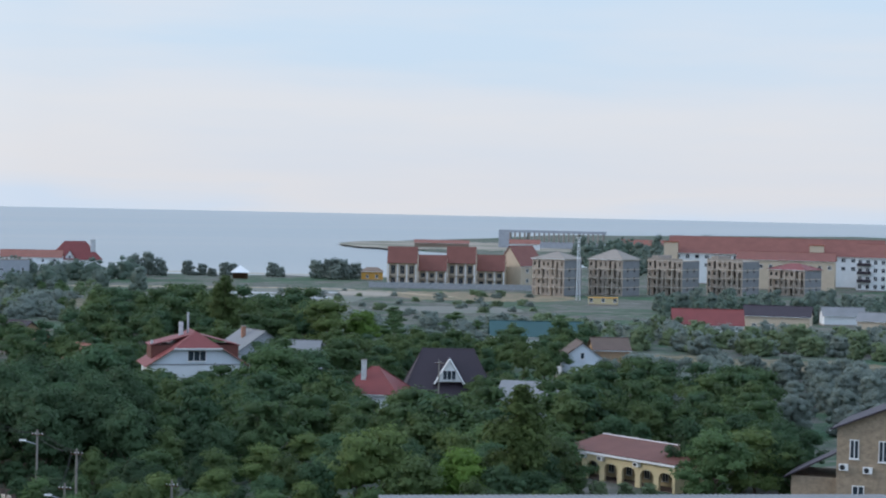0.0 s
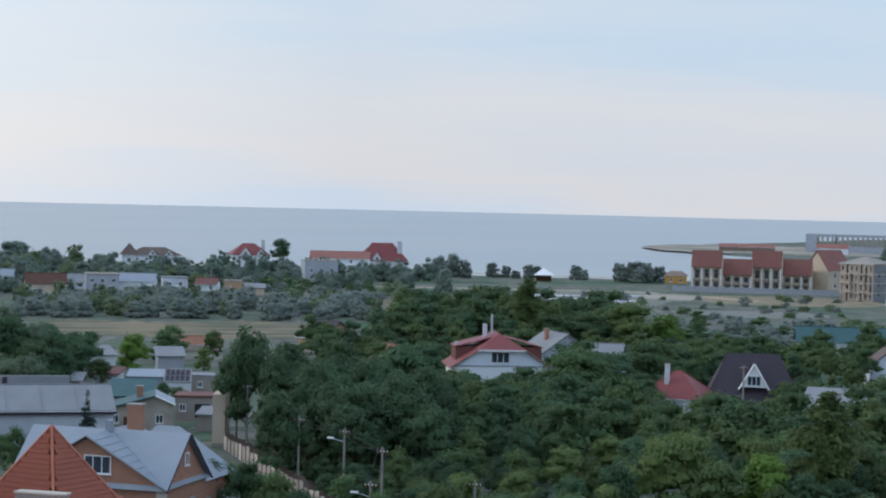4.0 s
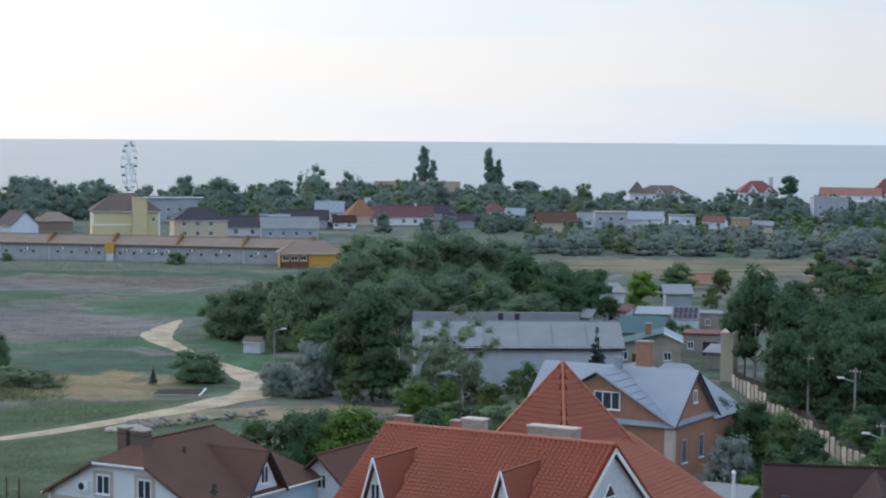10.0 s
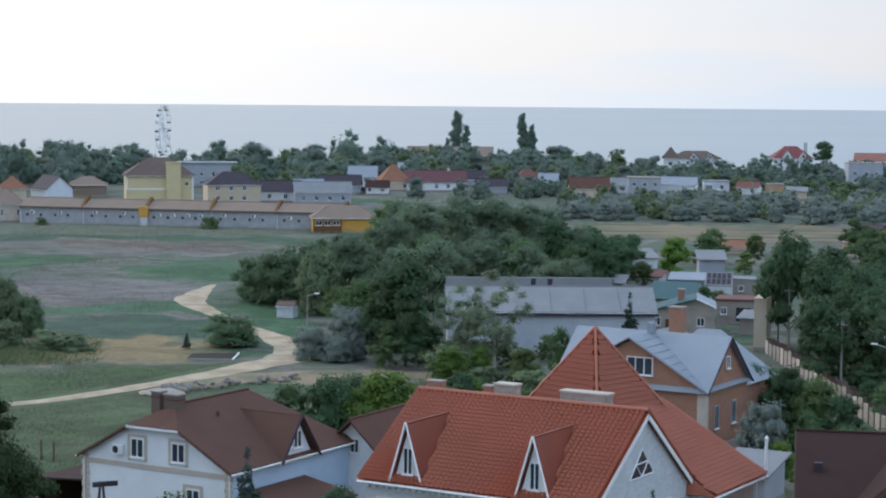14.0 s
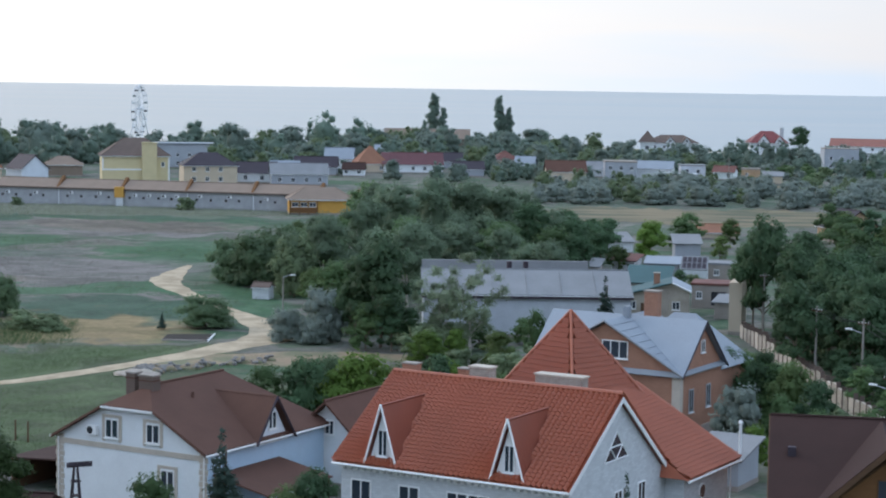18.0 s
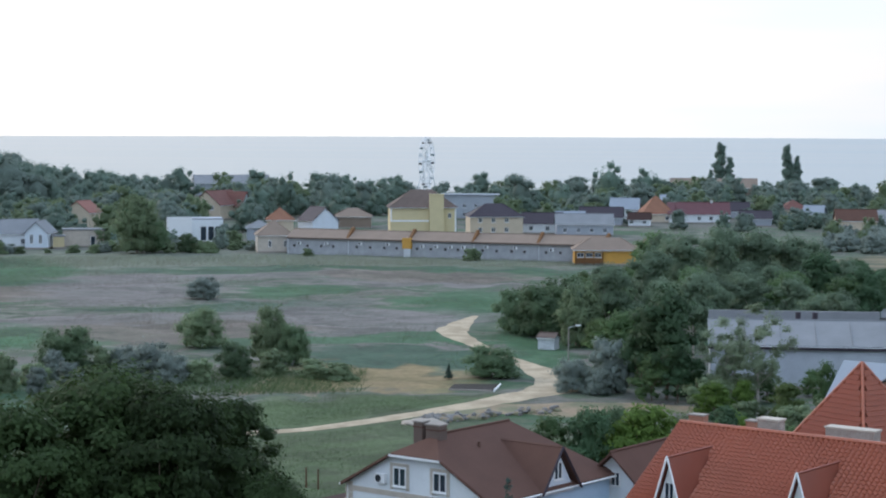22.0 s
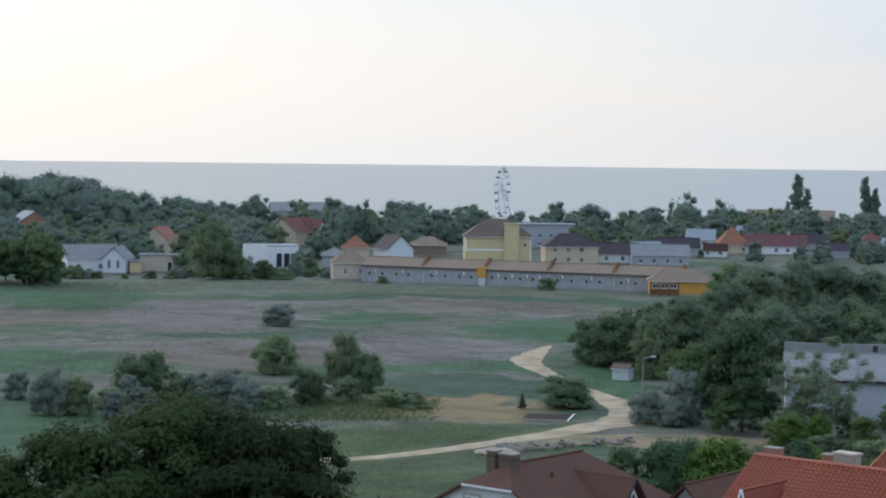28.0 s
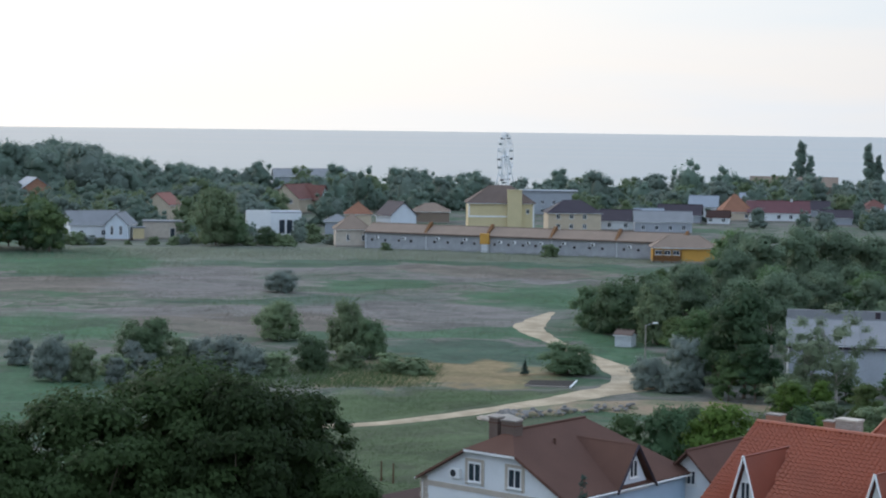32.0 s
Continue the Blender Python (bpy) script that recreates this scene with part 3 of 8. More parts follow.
xs = np.arange(-760, 1500.1, 20.0)
ys = np.arange(-300, 2200.1, 20.0)
verts = [(x, y, ground_z(x, y)) for y in ys for x in xs]
nx = len(xs)
faces = [(j * nx + i, j * nx + i + 1, (j + 1) * nx + i + 1, (j + 1) * nx + i) for j in range(len(ys) - 1) for i in range(nx - 1)]
me = bpy.data.meshes.new("ground")
me.from_pydata(verts, [], faces)
me.materials.append(M["ground"])
tagged(new("ground", me), "flat meadow with drifts of dry reed and green grass", "ground", kind="structure")
bm = bmesh.new()
bmesh.ops.create_circle(bm, cap_ends=True, segments=256, radius=4850)
bmesh.ops.translate(bm, verts=bm.verts, vec=(0, 0, -1.1))
tagged(link("sea", bm, "sea"), "calm grey-blue evening sea reaching to the horizon", "sea", kind="structure")


def ribbon(name, pts, widths, material, label, z=0.03, kind="structure", category="track"):
    """A strip along pts, smoothed, with ragged edges."""
    q = [Vector((*p, 0)) for p in pts]
    fine = []
    for i in range(len(q) - 1):
        p0, p1, p2, p3 = q[max(0, i - 1)], q[i], q[i + 1], q[min(len(q) - 1, i + 2)]
        for k in range(8):
            t = k / 8
            fine.append((0.5 * ((2 * p1) + (p2 - p0) * t + (2 * p0 - 5 * p1 + 4 * p2 - p3) * t * t + (3 * p1 - p0 - 3 * p2 + p3) * t ** 3),
                         widths[i] * (1 - t) + widths[i + 1] * t))
    fine.append((q[-1], widths[-1]))
    bm = bmesh.new()
    rows = []
    for i, (p, w) in enumerate(fine):
        d = (fine[min(i + 1, len(fine) - 1)][0] - fine[max(i - 1, 0)][0]).normalized()
        s = Vector((-d.y, d.x, 0))
        j1, j2 = 0.18 * w * noise.noise(p * 0.2), 0.18 * w * noise.noise(p * 0.2 + Vector((50, 0, 0)))
        rows.append([bm.verts.new(p + s * (w / 2 + j1) + Vector((0, 0, z))), bm.verts.new(p + Vector((0, 0, z + 0.02))), bm.verts.new(p - s * (w / 2 + j2) + Vector((0, 0, z)))])
    for a_, b_ in zip(rows, rows[1:]):
        for k in range(2):
            bm.faces.new((a_[k], b_[k], b_[k + 1], a_[k + 1]))
    bmesh.ops.recalc_face_normals(bm, faces=bm.faces)
    return tagged(link(name, bm, material), label, category, kind=kind)


def patch(name, az0, az1, r0, r1, material, label, z=0.05, ragged=0.4, n=110):
    """A patch of other growth on the ground, with a ragged outline, between two bearings and two distances."""
    bm = bmesh.new()
    near, far = [], []
    for i in range(n + 1):
        t = i / n
        az = az0 + (az1 - az0) * t
        taper = min(1, 6 * t, 6 * (1 - t)) ** 0.6
        mid, half = (r0 + r1) / 2, (r1 - r0) / 2 * taper
        v = P(az, mid) * 0.05
        w = P(az, mid) * 0.4
        near.append(bm.verts.new(P(az, mid - half * (1 + ragged * (noise.noise(v) + .7 * noise.noise(w))), z)))
        far.append(bm.verts.new(P(az, mid + half * (1 + ragged * (noise.noise(v + Vector((9, 9, 9))) + .7 * noise.noise(w + Vector((9, 9, 9))))) + 0.01, z)))
    for i in range(n):
        bm.faces.new((near[i], near[i + 1], far[i + 1], far[i]))
    bmesh.ops.recalc_face_normals(bm, faces=bm.faces)
    return tagged(link(name, bm, material), label, "ground", kind="structure")


ribbon("dirt_track", [(-62, 203), (-45.9, 211.2), (-37.9, 218.7), (-29.6, 230.3), (-23.0, 240.8), (-17.4, 254.2), (-21.0, 270), (-26.4, 282.5), (-31.5, 296), (-35.5, 306), (-39.4, 321), (-38.2, 345)],
       [2.4, 2.6, 2.8, 3.6, 5.0, 7.0, 4.4, 2.6, 2.6, 3.4, 5.6, 1.0], "track", "pale winding dirt track across the meadow")
ribbon("dirt_yard", [(-29, 228), (-22, 233), (-14, 233.5), (-5, 236), (4, 234)], [4, 8, 12, 8, 4], "yard", "bare trodden brown earth beside the track", z=0.02)
ribbon("shore_road", [P(-12, 740).xy, P(-18, 745).xy, P(-22, 742).xy, P(-25, 700).xy], [6, 6, 6, 5], "track", "pale sandy road behind the beach")
ribbon("beach", [(60, 968), (190, 896), (300, 830), (345, 808)], [9, 9, 9, 7], "track", "narrow pale sandy beach along the sea", z=0.01)
patch("straw_field", -3.5, -13.5, 465, 520, "straw", "strip of pale dry grass between tree belts")
patch("dry_strip", -6, -16, 600, 650, "straw", "dry grass in front of the far houses")
patch("dry_strip", -28, -38, 400, 450, "straw", "dry grass strip behind silvery bushes")
patch("bare_ground", -22.5, -27, 600, 640, "mud", "bare pale ground before the building site")

# a shallow pond in a mud flat behind the beach, and the sandy spit across the bay
patch("mud_flat", -18.0, -22.6, 652, 752, "mud", "dark wet mud flat with thin grass behind the beach", z=.03, ragged=.3)
patch("sand_spit", -21.6, -29.5, 1384, 1640, "spit", "low sandy spit across the bay", z=.08, ragged=.25)
patch("sand_bank", -21.6, -23.2, 690, 742, "spit", "pale sandy bank beside the pond", z=.07, ragged=.6)
patch("dug_ground", -23.0, -28.6, 680, 742, "yard", "dug brown earth in front of the building site", z=.02, ragged=.4)
for az, r, a_, b_ in ((-20.05, 678, 17, 15), (-18.9, 705, 13, 7), (-21.3, 716, 10, 5)):
    bm = bmesh.new()
    bm.faces.new([bm.verts.new(P(az, r) + Vector((a_ * math.cos(t) * (1 + .3 * noise.noise(Vector((math.cos(t), math.sin(t), az)) * 1.6)), b_ * math.sin(t), 0.06))) for t in (2 * math.pi * i / 48 for i in range(48))])
    tagged(link("pond", bm, "sea"), "shallow still pond behind the beach", "pond", kind="structure")


# ---- orange-roofed house with the tower ----
def tile_slope(bm, a, b, c, d, row=0.42, wave=0.40):
    """Pressed metal tile between the eave a-b and the top d-c: ribs straight up the slope, steps along it, cut at the edges."""
    a, b, c, d = (Vector(p) for p in (a, b, c, d))
    e = (b - a).normalized()
    up = (d - a) - e * (d - a).dot(e)
    n = e.cross(up).normalized()
    if n.z < 0:
        n = -n
    l1, r0, r1 = (d - a).dot(e), (b - a).length, (c - a).dot(e)
    rows = max(2, round(up.length / row))
    u0 = min(0, l1)
    cols = max(2, round((max(r0, r1) - u0) / wave)) * 4
    step = (max(r0, r1) - u0) / cols
    prev = None
    for j in range(rows):
        for k, lift in ((0, 0.06), (1, 0.0)):
            t = (j + k) / rows
            lo, hi = l1 * t, r0 + (r1 - r0) * t
            line = [bm.verts.new(a + up * t + e * min(max(u0 + i * step, lo), hi) + n * (lift + 0.13 * math.cos(2 * math.pi * i / 4) + 0.13)) for i in range(cols + 1)]
            if prev:
                for i in range(cols):
                    if u0 + (i + 1) * step > lo and u0 + i * step < hi:
                        bm.faces.new((prev[i], prev[i + 1], line[i + 1], line[i]))
            prev = line
    loose = [v for v in bm.verts if not v.link_faces]
    for v in loose:
        bm.verts.remove(v)
    return bm


def triangle_window(parent, m, w, h, name="window"):
    """A white-framed triangular window; local x across, z up, looking to -y."""
    bm = bmesh.new()
    A, B, C = Vector((-w / 2, 0, 0)), Vector((w / 2, 0, 0)), Vector((0, 0, h))
    for p, q in ((A, B), (B, C), (C, A), ((A + C) / 2, (B + C) / 2), ((A + B) / 2, (A + C) / 2), ((A + B) / 2, (B + C) / 2)):
        beam(bm, p + Vector((0, -0.05, 0)), q + Vector((0, -0.05, 0)), 0.055, sides=4)
    fr = part(name, bm, "trim", parent)
    fr.matrix_local = m
    part("pane", prism(bmesh.new(), [(-w / 2, 0.02), (w / 2, 0.02), (0, h)], -0.03, -0.002), "glass", fr)
    return fr


def orange_house():
    e = thing("house", (7.15, 142.1, 0), -31, "pale brick house with steep orange metal tile roof and tower", "house")
    L, W, eave, ridge = 9.1, 7.6, 6.5, 11.5
    k, kb = 0.65, 0.76
    part("wall", prism(bmesh.new(), [(-W, 0), (8.6, 0), (8.6, 4.85), (0, ridge - 0.12), (-W, eave - .05)], -L, L), "palebrick", e).matrix_local = Matrix.Rotation(radians(90), 4, "Z")
    X, F, B = 9.45, 8.3, 9.4
    for pts in (((-X, -F, ridge - k * F), (X, -F, ridge - k * F), (X, 0, ridge), (-X, 0, ridge)), ((X, B, ridge - kb * B), (-X, B, ridge - kb * B), (-X, 0, ridge), (X, 0, ridge))):
        up = Vector((0, 0, 0.2))
        sl = part("roof_slope", slab(bmesh.new(), [Vector(p) + up for p in pts], 0.14), "orange", e)
        part("tile_sheet", tile_slope(bmesh.new(), *[Vector(p) + up for p in pts]), "orange", sl)
    part("ridge_cap", beam(bmesh.new(), (-X, 0, ridge + .38), (X, 0, ridge + .38), 0.17), "orange", e)
    for x in (-X, X):
        for y, z in ((-F, ridge - k * F), (B, ridge - kb * B)):
            part("verge_board", slab(bmesh.new(), [(x - .03, y, z + .14), (x + .06, y, z + .14), (x + .06, 0, ridge + .14), (x - .03, 0, ridge + .14)], 0.3), "trim", e)
    part("gutter", beam(bmesh.new(), (-X, -F - .08, ridge - k * F + .1), (X, -F - .08, ridge - k * F + .1), 0.1), "trim", e)
    dent = part("cornice_block", boxes((0, .28, -W - .16, -W - .002, eave - .75, eave - .35)), "trim", e)
    dent.location = (-L, 0, 0)
    for q in range(1, 33):
        share(dent, "cornice_block", e, (-L + q * .55, 0, 0))
    # dormers like steep tents
    for cx in (-5.55, 4.6):
        dw, top, y0 = 1.36, 10.75, -7.95
        base = ridge - k * 7.95 + 0.1
        ye = -(ridge - top) / k
        d = part("dormer", prism(bmesh.new(), [(-dw + .22, base), (dw - .22, base), (0, top - .5)], -0.12, 0.0), "trim", e, "white steep triangular dormer with a narrow window")
        d.matrix_local = Matrix.Translation((cx, y0 + .35, 0))
        for s in (-1, 1):
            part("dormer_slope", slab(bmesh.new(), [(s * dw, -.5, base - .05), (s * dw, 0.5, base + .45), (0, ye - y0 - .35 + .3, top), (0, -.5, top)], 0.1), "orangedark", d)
            part("dormer_board", beam(bmesh.new(), (s * (dw + .02), -.53, base - .2), (0, -.53, top), 0.085, sides=4), "trim", d)
        window(d, 0, -.13, base + .55, 0.8, 1.9, "front", 1, True, "trim", 0.06)
        part("apron", slab(bmesh.new(), [(-dw + .2, -.45, base - .02), (dw - .2, -.45, base - .02), (dw - .3, -.13, base + .5), (-dw + .3, -.13, base + .5)], .06), "orange", d)
    # chimneys
    for x, y, w, d, top in ((-2.6, 1.4, 1.7, 1.0, 12.5), (3.5, 2.2, 3.8, 1.0, 12.3)):
        c = part("chimney", boxes((x - w / 2, x + w / 2, y - d / 2, y + d / 2, 9.2, top)), "roughbrick", e, "weathered pale brick chimney")
        part("chimney_cap", boxes((x - w / 2 - .08, x + w / 2 + .08, y - d / 2 - .08, y + d / 2 + .08, top + .003, top + .14)), "sand", c)
    for x, y, w, top in ((-5.0, 3.0, .8, 12.0), (-8.6, 1.2, 1.2, 12.3)):
        c = part("chimney", boxes((x - w / 2, x + w / 2, y - .4, y + .4, 9.0, top)), "brick", e, "small brown brick chimney")
        part("chimney_cap", boxes((x - w / 2 - .06, x + w / 2 + .06, y - .46, y + .46, top + .003, top + .1)), "concrete", c)
    # gable end and front openings
    triangle_window(e, Matrix.Translation((L + .01, -0.3, 7.2)) @ Matrix.Rotation(radians(90), 4, "Z"), 4.0, 1.95)
    for y in (-3.6, 0.2, 4.2):
        window(e, L, y, 3.3, 1.3, 1.6, "right", 1)
    for x in (-7.4, -3.4, 0.5, 2.2, 6.6):
        window(e, x, -W, 3.2, 1.7, 1.9, "front", 1)
    for x in (-7.4, -3.4, 0.5, 6.6):
        window(e, x, -W, 0.6, 1.7, 1.7, "front", 1)
    # rear wing with a hipped roof, and the pyramid tower that rises from it
    wing = part("wing", boxes((-9, 10.6, 8.62, 17.2, 0, 4.5)), "palebrick", e, "pale brick rear wing")
    cx, cy, hx, hy = 0.8, 12.6, 10.6, 5.1
    for q in ([(cx - hx, cy - hy, 4.5), (cx + hx, cy - hy, 4.5), (2.6, 9.3, 9.6), (-5.2, 9.3, 9.6)], [(cx + hx, cy - hy, 4.5), (cx + hx, cy + hy, 4.5), (2.6, 17.1, 9.6), (2.6, 9.3, 9.6)],
              [(cx + hx, cy + hy, 4.5), (cx - hx, cy + hy, 4.5), (-5.2, 17.1, 9.6), (2.6, 17.1, 9.6)], [(cx - hx, cy + hy, 4.5), (cx - hx, cy - hy, 4.5), (-5.2, 9.3, 9.6), (-5.2, 17.1, 9.6)]):
        sl = part("wing_slope", slab(bmesh.new(), [Vector(p) + Vector((0, 0, .12)) for p in q], .12), "orange", wing)
    part("tile_sheet", tile_slope(bmesh.new(), *[Vector(p) + Vector((0, 0, .13)) for p in ((cx + hx, cy - hy, 4.5), (cx + hx, cy + hy, 4.5), (2.6, 17.1, 9.6), (2.6, 9.3, 9.6))]), "orange", wing)
    part("gutter", beam(bmesh.new(), (cx + hx + .06, cy - hy, 4.5), (cx + hx + .06, cy + hy, 4.5), .1), "trim", wing)
    part("hip_cap", beam(bmesh.new(), (cx + hx, cy + hy, 4.7), (2.6, 17.1, 9.9), .2), "orange", wing)
    part("downpipe", beam(bmesh.new(), (10.8, 17.3, 0), (10.8, 17.3, 4.4), .06), "trim", wing)
    ring = bmesh.new()
    bmesh.ops.create_cone(ring, cap_ends=True, segments=20, radius1=.62, radius2=.62, depth=.12)
    bmesh.ops.rotate(ring, verts=ring.verts, matrix=Matrix.Rotation(radians(90), 3, "Y"))
    bmesh.ops.translate(ring, verts=ring.verts, vec=(10.64, 12.0, 3.0))
    rw = part("round_window", ring, "trim", wing)
    ring = bmesh.new()
    bmesh.ops.create_cone(ring, cap_ends=True, segments=20, radius1=.5, radius2=.5, depth=.14)
    bmesh.ops.rotate(ring, verts=ring.verts, matrix=Matrix.Rotation(radians(90), 3, "Y"))
    bmesh.ops.translate(ring, verts=ring.verts, vec=(10.65, 12.0, 3.0))
    part("pane", ring, "glass", rw)
    h = 4.15
    tower = part("tower", boxes((-3.7, 3.7, -3.7, 3.7, 4.51, 9.0)), "palebrick", e, "square pale brick tower under a pyramid roof")
    tower.matrix_local = Matrix.Translation((-1.35, 13.3, 0)) @ Matrix.Rotation(radians(-16), 4, "Z")
    c4 = [(-h, -h, 8.95), (h, -h, 8.95), (h, h, 8.95), (-h, h, 8.95)]
    apex = (0, 0, 15.5)
    for q in range(4):
        p, r_ = c4[q], c4[(q + 1) % 4]
        s = part("pyramid_slope", slab(bmesh.new(), [p, r_, apex], .1), "orange", tower)
        near = [Vector(apex) + (Vector(v) - Vector(apex)) * .012 for v in (r_, p)]
        part("tile_sheet", tile_slope(bmesh.new(), p, r_, *near), "orange", s)
        part("hip_cap", beam(bmesh.new(), Vector(p) + Vector((0, 0, .24)), Vector(apex) + Vector((0, 0, .22)), .15, .12, sides=8), "orange", tower)
    part("eave_board", boxes((-h, h, -h - .06, -h - .002, 8.65, 8.95), (h + .002, h + .06, -h, h, 8.65, 8.95)), "trim", tower)


orange_house()


def aircon(parent, x, y, z, side="front"):
    m = Matrix.Translation((x, y, z)) @ Matrix.Rotation(radians({"front": 0, "right": 90}[side]), 4, "Z")
    ac = part("air_conditioner", boxes((-.5, .5, -.4, -.02, 0, .7)), "trim", parent, "white outdoor air conditioner")
    ac.matrix_local = m
    bm = bmesh.new()
    bmesh.ops.create_cone(bm, cap_ends=True, segments=16, radius1=.29, radius2=.29, depth=.02)
    bmesh.ops.rotate(bm, verts=bm.verts, matrix=Matrix.Rotation(radians(90), 3, "X"))
    bmesh.ops.translate(bm, verts=bm.verts, vec=(-.1, -.412, .35))
    part("fan_grille", bm, "dark", ac)
    return ac


def brown_house():
    e = thing("house", (-16.9, 157.5, 0), -31, "white and pale blue house with brown half-hipped shingle roof", "house")
    W, D, eave, ridge = 7.0, 8.2, 5.5, 9.4
    cut = 8.0
    k = (ridge - eave) / W
    part("wall", prism(bmesh.new(), [(-W, 0), (W, 0), (W, eave), (W * (ridge - cut) / (ridge - eave), cut), (-W * (ridge - cut) / (ridge - eave), cut), (-W, eave)], -D, D - 5.2), "white", e)
    part("side_boarding", boxes((W + .004, W + .05, -D + .3, D - .2, 0.5, eave - .35)), "paleblue", e, "sky-blue boarded side wall")
    part("rear_wall", boxes((-W, W, D - 5.19, D, 0, eave)), "bluewhite", e)
    o = .55
    xe, ze = W + o, eave - k * o
    xc = W * (ridge - cut) / (ridge - eave)
    yf, yb, yr = -D - .5, D + .5, -D + 2.3
    up = Vector((0, 0, .2))
    part("roof_slope", slab(bmesh.new(), [Vector(p) + up for p in ((-xe, yb, ze), (-xe, yf, ze), (-xc, yf, cut), (0, yr, ridge), (0, yb - 5, ridge))], .16), "brown", e)
    part("roof_slope", slab(bmesh.new(), [Vector(p) + up for p in ((xe, yf, ze), (xe, yb, ze), (0, yb - 5, ridge), (0, yr, ridge), (xc, yf, cut))], .16), "brown", e)
    part("half_hip", slab(bmesh.new(), [Vector(p) + up for p in ((-xc, yf, cut), (xc, yf, cut), (0, yr, ridge))], .16), "brown", e)
    part("rear_hip", slab(bmesh.new(), [Vector(p) + up for p in ((xe, yb, ze), (-xe, yb, ze), (0, yb - 5, ridge))], .16), "brown", e)
    part("ridge_cap", beam(bmesh.new(), (0, yr, ridge + .24), (0, yb - 5, ridge + .24), .1, sides=6), "brown", e)
    part("gutter", boxes((-xc, xc, yf - .1, yf - .004, cut - .02, cut + .14)), "trim", e)
    for s in (-1, 1):
        part("gutter", beam(bmesh.new(), (s * (xe + .06), yf, ze + .05), (s * (xe + .06), yb, ze + .05), .08, sides=6), "trim", e)
        part("verge_board", beam(bmesh.new(), (s * xe, yf + .02, ze + .02), (s * xc, yf + .02, cut + .05), .09, sides=4), "brown", e)
        part("downpipe", beam(bmesh.new(), (s * (W + .1), -D - .12, 0), (s * (W + .1), -D - .12, ze), .055, sides=6), "trim", e)
        q0 = None
        for i in range(12):
            q_ = (s * W, -D, .1 + i * .45)
            if q0 is None:
                q0 = part("corner_stone", boxes((-.42, .42, -.05, -.003, 0, .4)), "sand", e, "beige corner stone")
                q0.location = q_
            else:
                share(q0, "corner_stone", e, q_, 0, (1 - .2 * (i % 2), 1, 1))
    part("string_course", boxes((-W, W, -D - .06, -D - .004, 4.75, 5.15)), "sand", e, "beige band under the gable")
    for x in (-1.8, 2.2):
        part("window_surround", boxes((x - .95, x - .68, -D - .07, -D - .005, 5.35, 7.2), (x + .68, x + .95, -D - .07, -D - .005, 5.35, 7.2), (x - .95, x + .95, -D - .07, -D - .005, 7.2, 7.42)), "sand", e)
        window(e, x, -D, 5.6, 1.3, 1.5, "front", 1)
    aircon(e, -3.6, -D, 5.75)
    for x in (3.6,):
        part("window_surround", boxes((x - .95, x - .68, -D - .07, -D - .005, 1.6, 3.8), (x + .68, x + .95, -D - .07, -D - .005, 1.6, 3.8), (x - .95, x + .95, -D - .07, -D - .005, 3.8, 4.02)), "sand", e)
        window(e, x, -D, 2.0, 1.3, 1.7, "front", 1)
    # cross gable on the street side
    cy, cw, top = 0.3, 2.3, 8.7
    cg = part("cross_gable", prism(bmesh.new(), [(-cw, eave - .6), (cw, eave - .6), (0, top - .3)], 0, 5), "bluewhite", e, "pale blue cross gable with a window")
    cg.matrix_local = Matrix.Translation((W + .25, cy, 0)) @ Matrix.Rotation(radians(90), 4, "Z")
    for s in (-1, 1):
        part("gable_slope", slab(bmesh.new(), [(s * (cw + .35), -.5, eave - .3), (s * (cw + .35), 1.6, eave - .1), (0, 6.0, top), (0, -.5, top)], .15), "brown", cg)
        part("barge_board", beam(bmesh.new(), (s * (cw + .35), -.52, eave - .4), (0, -.52, top - .1), .12, sides=4), "darkroof", cg)
    window(cg, 0, 0, 6.0, 1.1, 1.4, "front", 1)
    for x, w, dp, top in ((-1.55, .42, .42, 10.45), (0.0, .68, .48, 10.35)):
        y = -D + 2.3
        c = part("chimney", boxes((x - w, x + w, y - dp, y + dp, 7.8, top)), "chestnut", e, "brown boxed chimney with grey cap")
        part("chimney_cap", boxes((x - w - .07, x + w + .07, y - dp - .07, y + dp + .07, top + .003, top + .12)), "concrete", c)
        part("chimney_band", boxes((x - w - .04, x + w + .04, y - dp - .04, y + dp + .04, top - .4, top - .3)), "brown", c)
    part("roof_vent", beam(bmesh.new(), (2, -3.0, 8.2), (2, -3.0, 8.9), .12), "brown", e)
    # lean-to canopies
    c = part("canopy", slab(bmesh.new(), [(W + .1, -D + 1.0, 3.6), (W + 5.2, -D + 1.0, 2.6), (W + 5.2, 1.6, 2.6), (W + .1, 1.6, 3.6)], .14), "brown", e, "brown shingle canopy over the yard")
    for x, y in ((W + 5, -D + 1.3), (W + 5, 1.3)):
        part("canopy_post", beam(bmesh.new(), (x, y, 0), (x, y, 2.48), .08), "wood", c)
    c = part("canopy", slab(bmesh.new(), [(-W - 6.5, -D + 1, 2.7), (-W - .05, -D + 1, 3.1), (-W - .05, D - 2, 3.1), (-W - 6.5, D - 2, 2.7)], .12), "maroon", e, "dark brown carport roof")
    for x, y in ((-W - 6.2, -D + 1.3), (-W - 6.2, D - 2.4)):
        part("canopy_post", beam(bmesh.new(), (x, y, 0), (x, y, 2.66), .08), "wood", c)
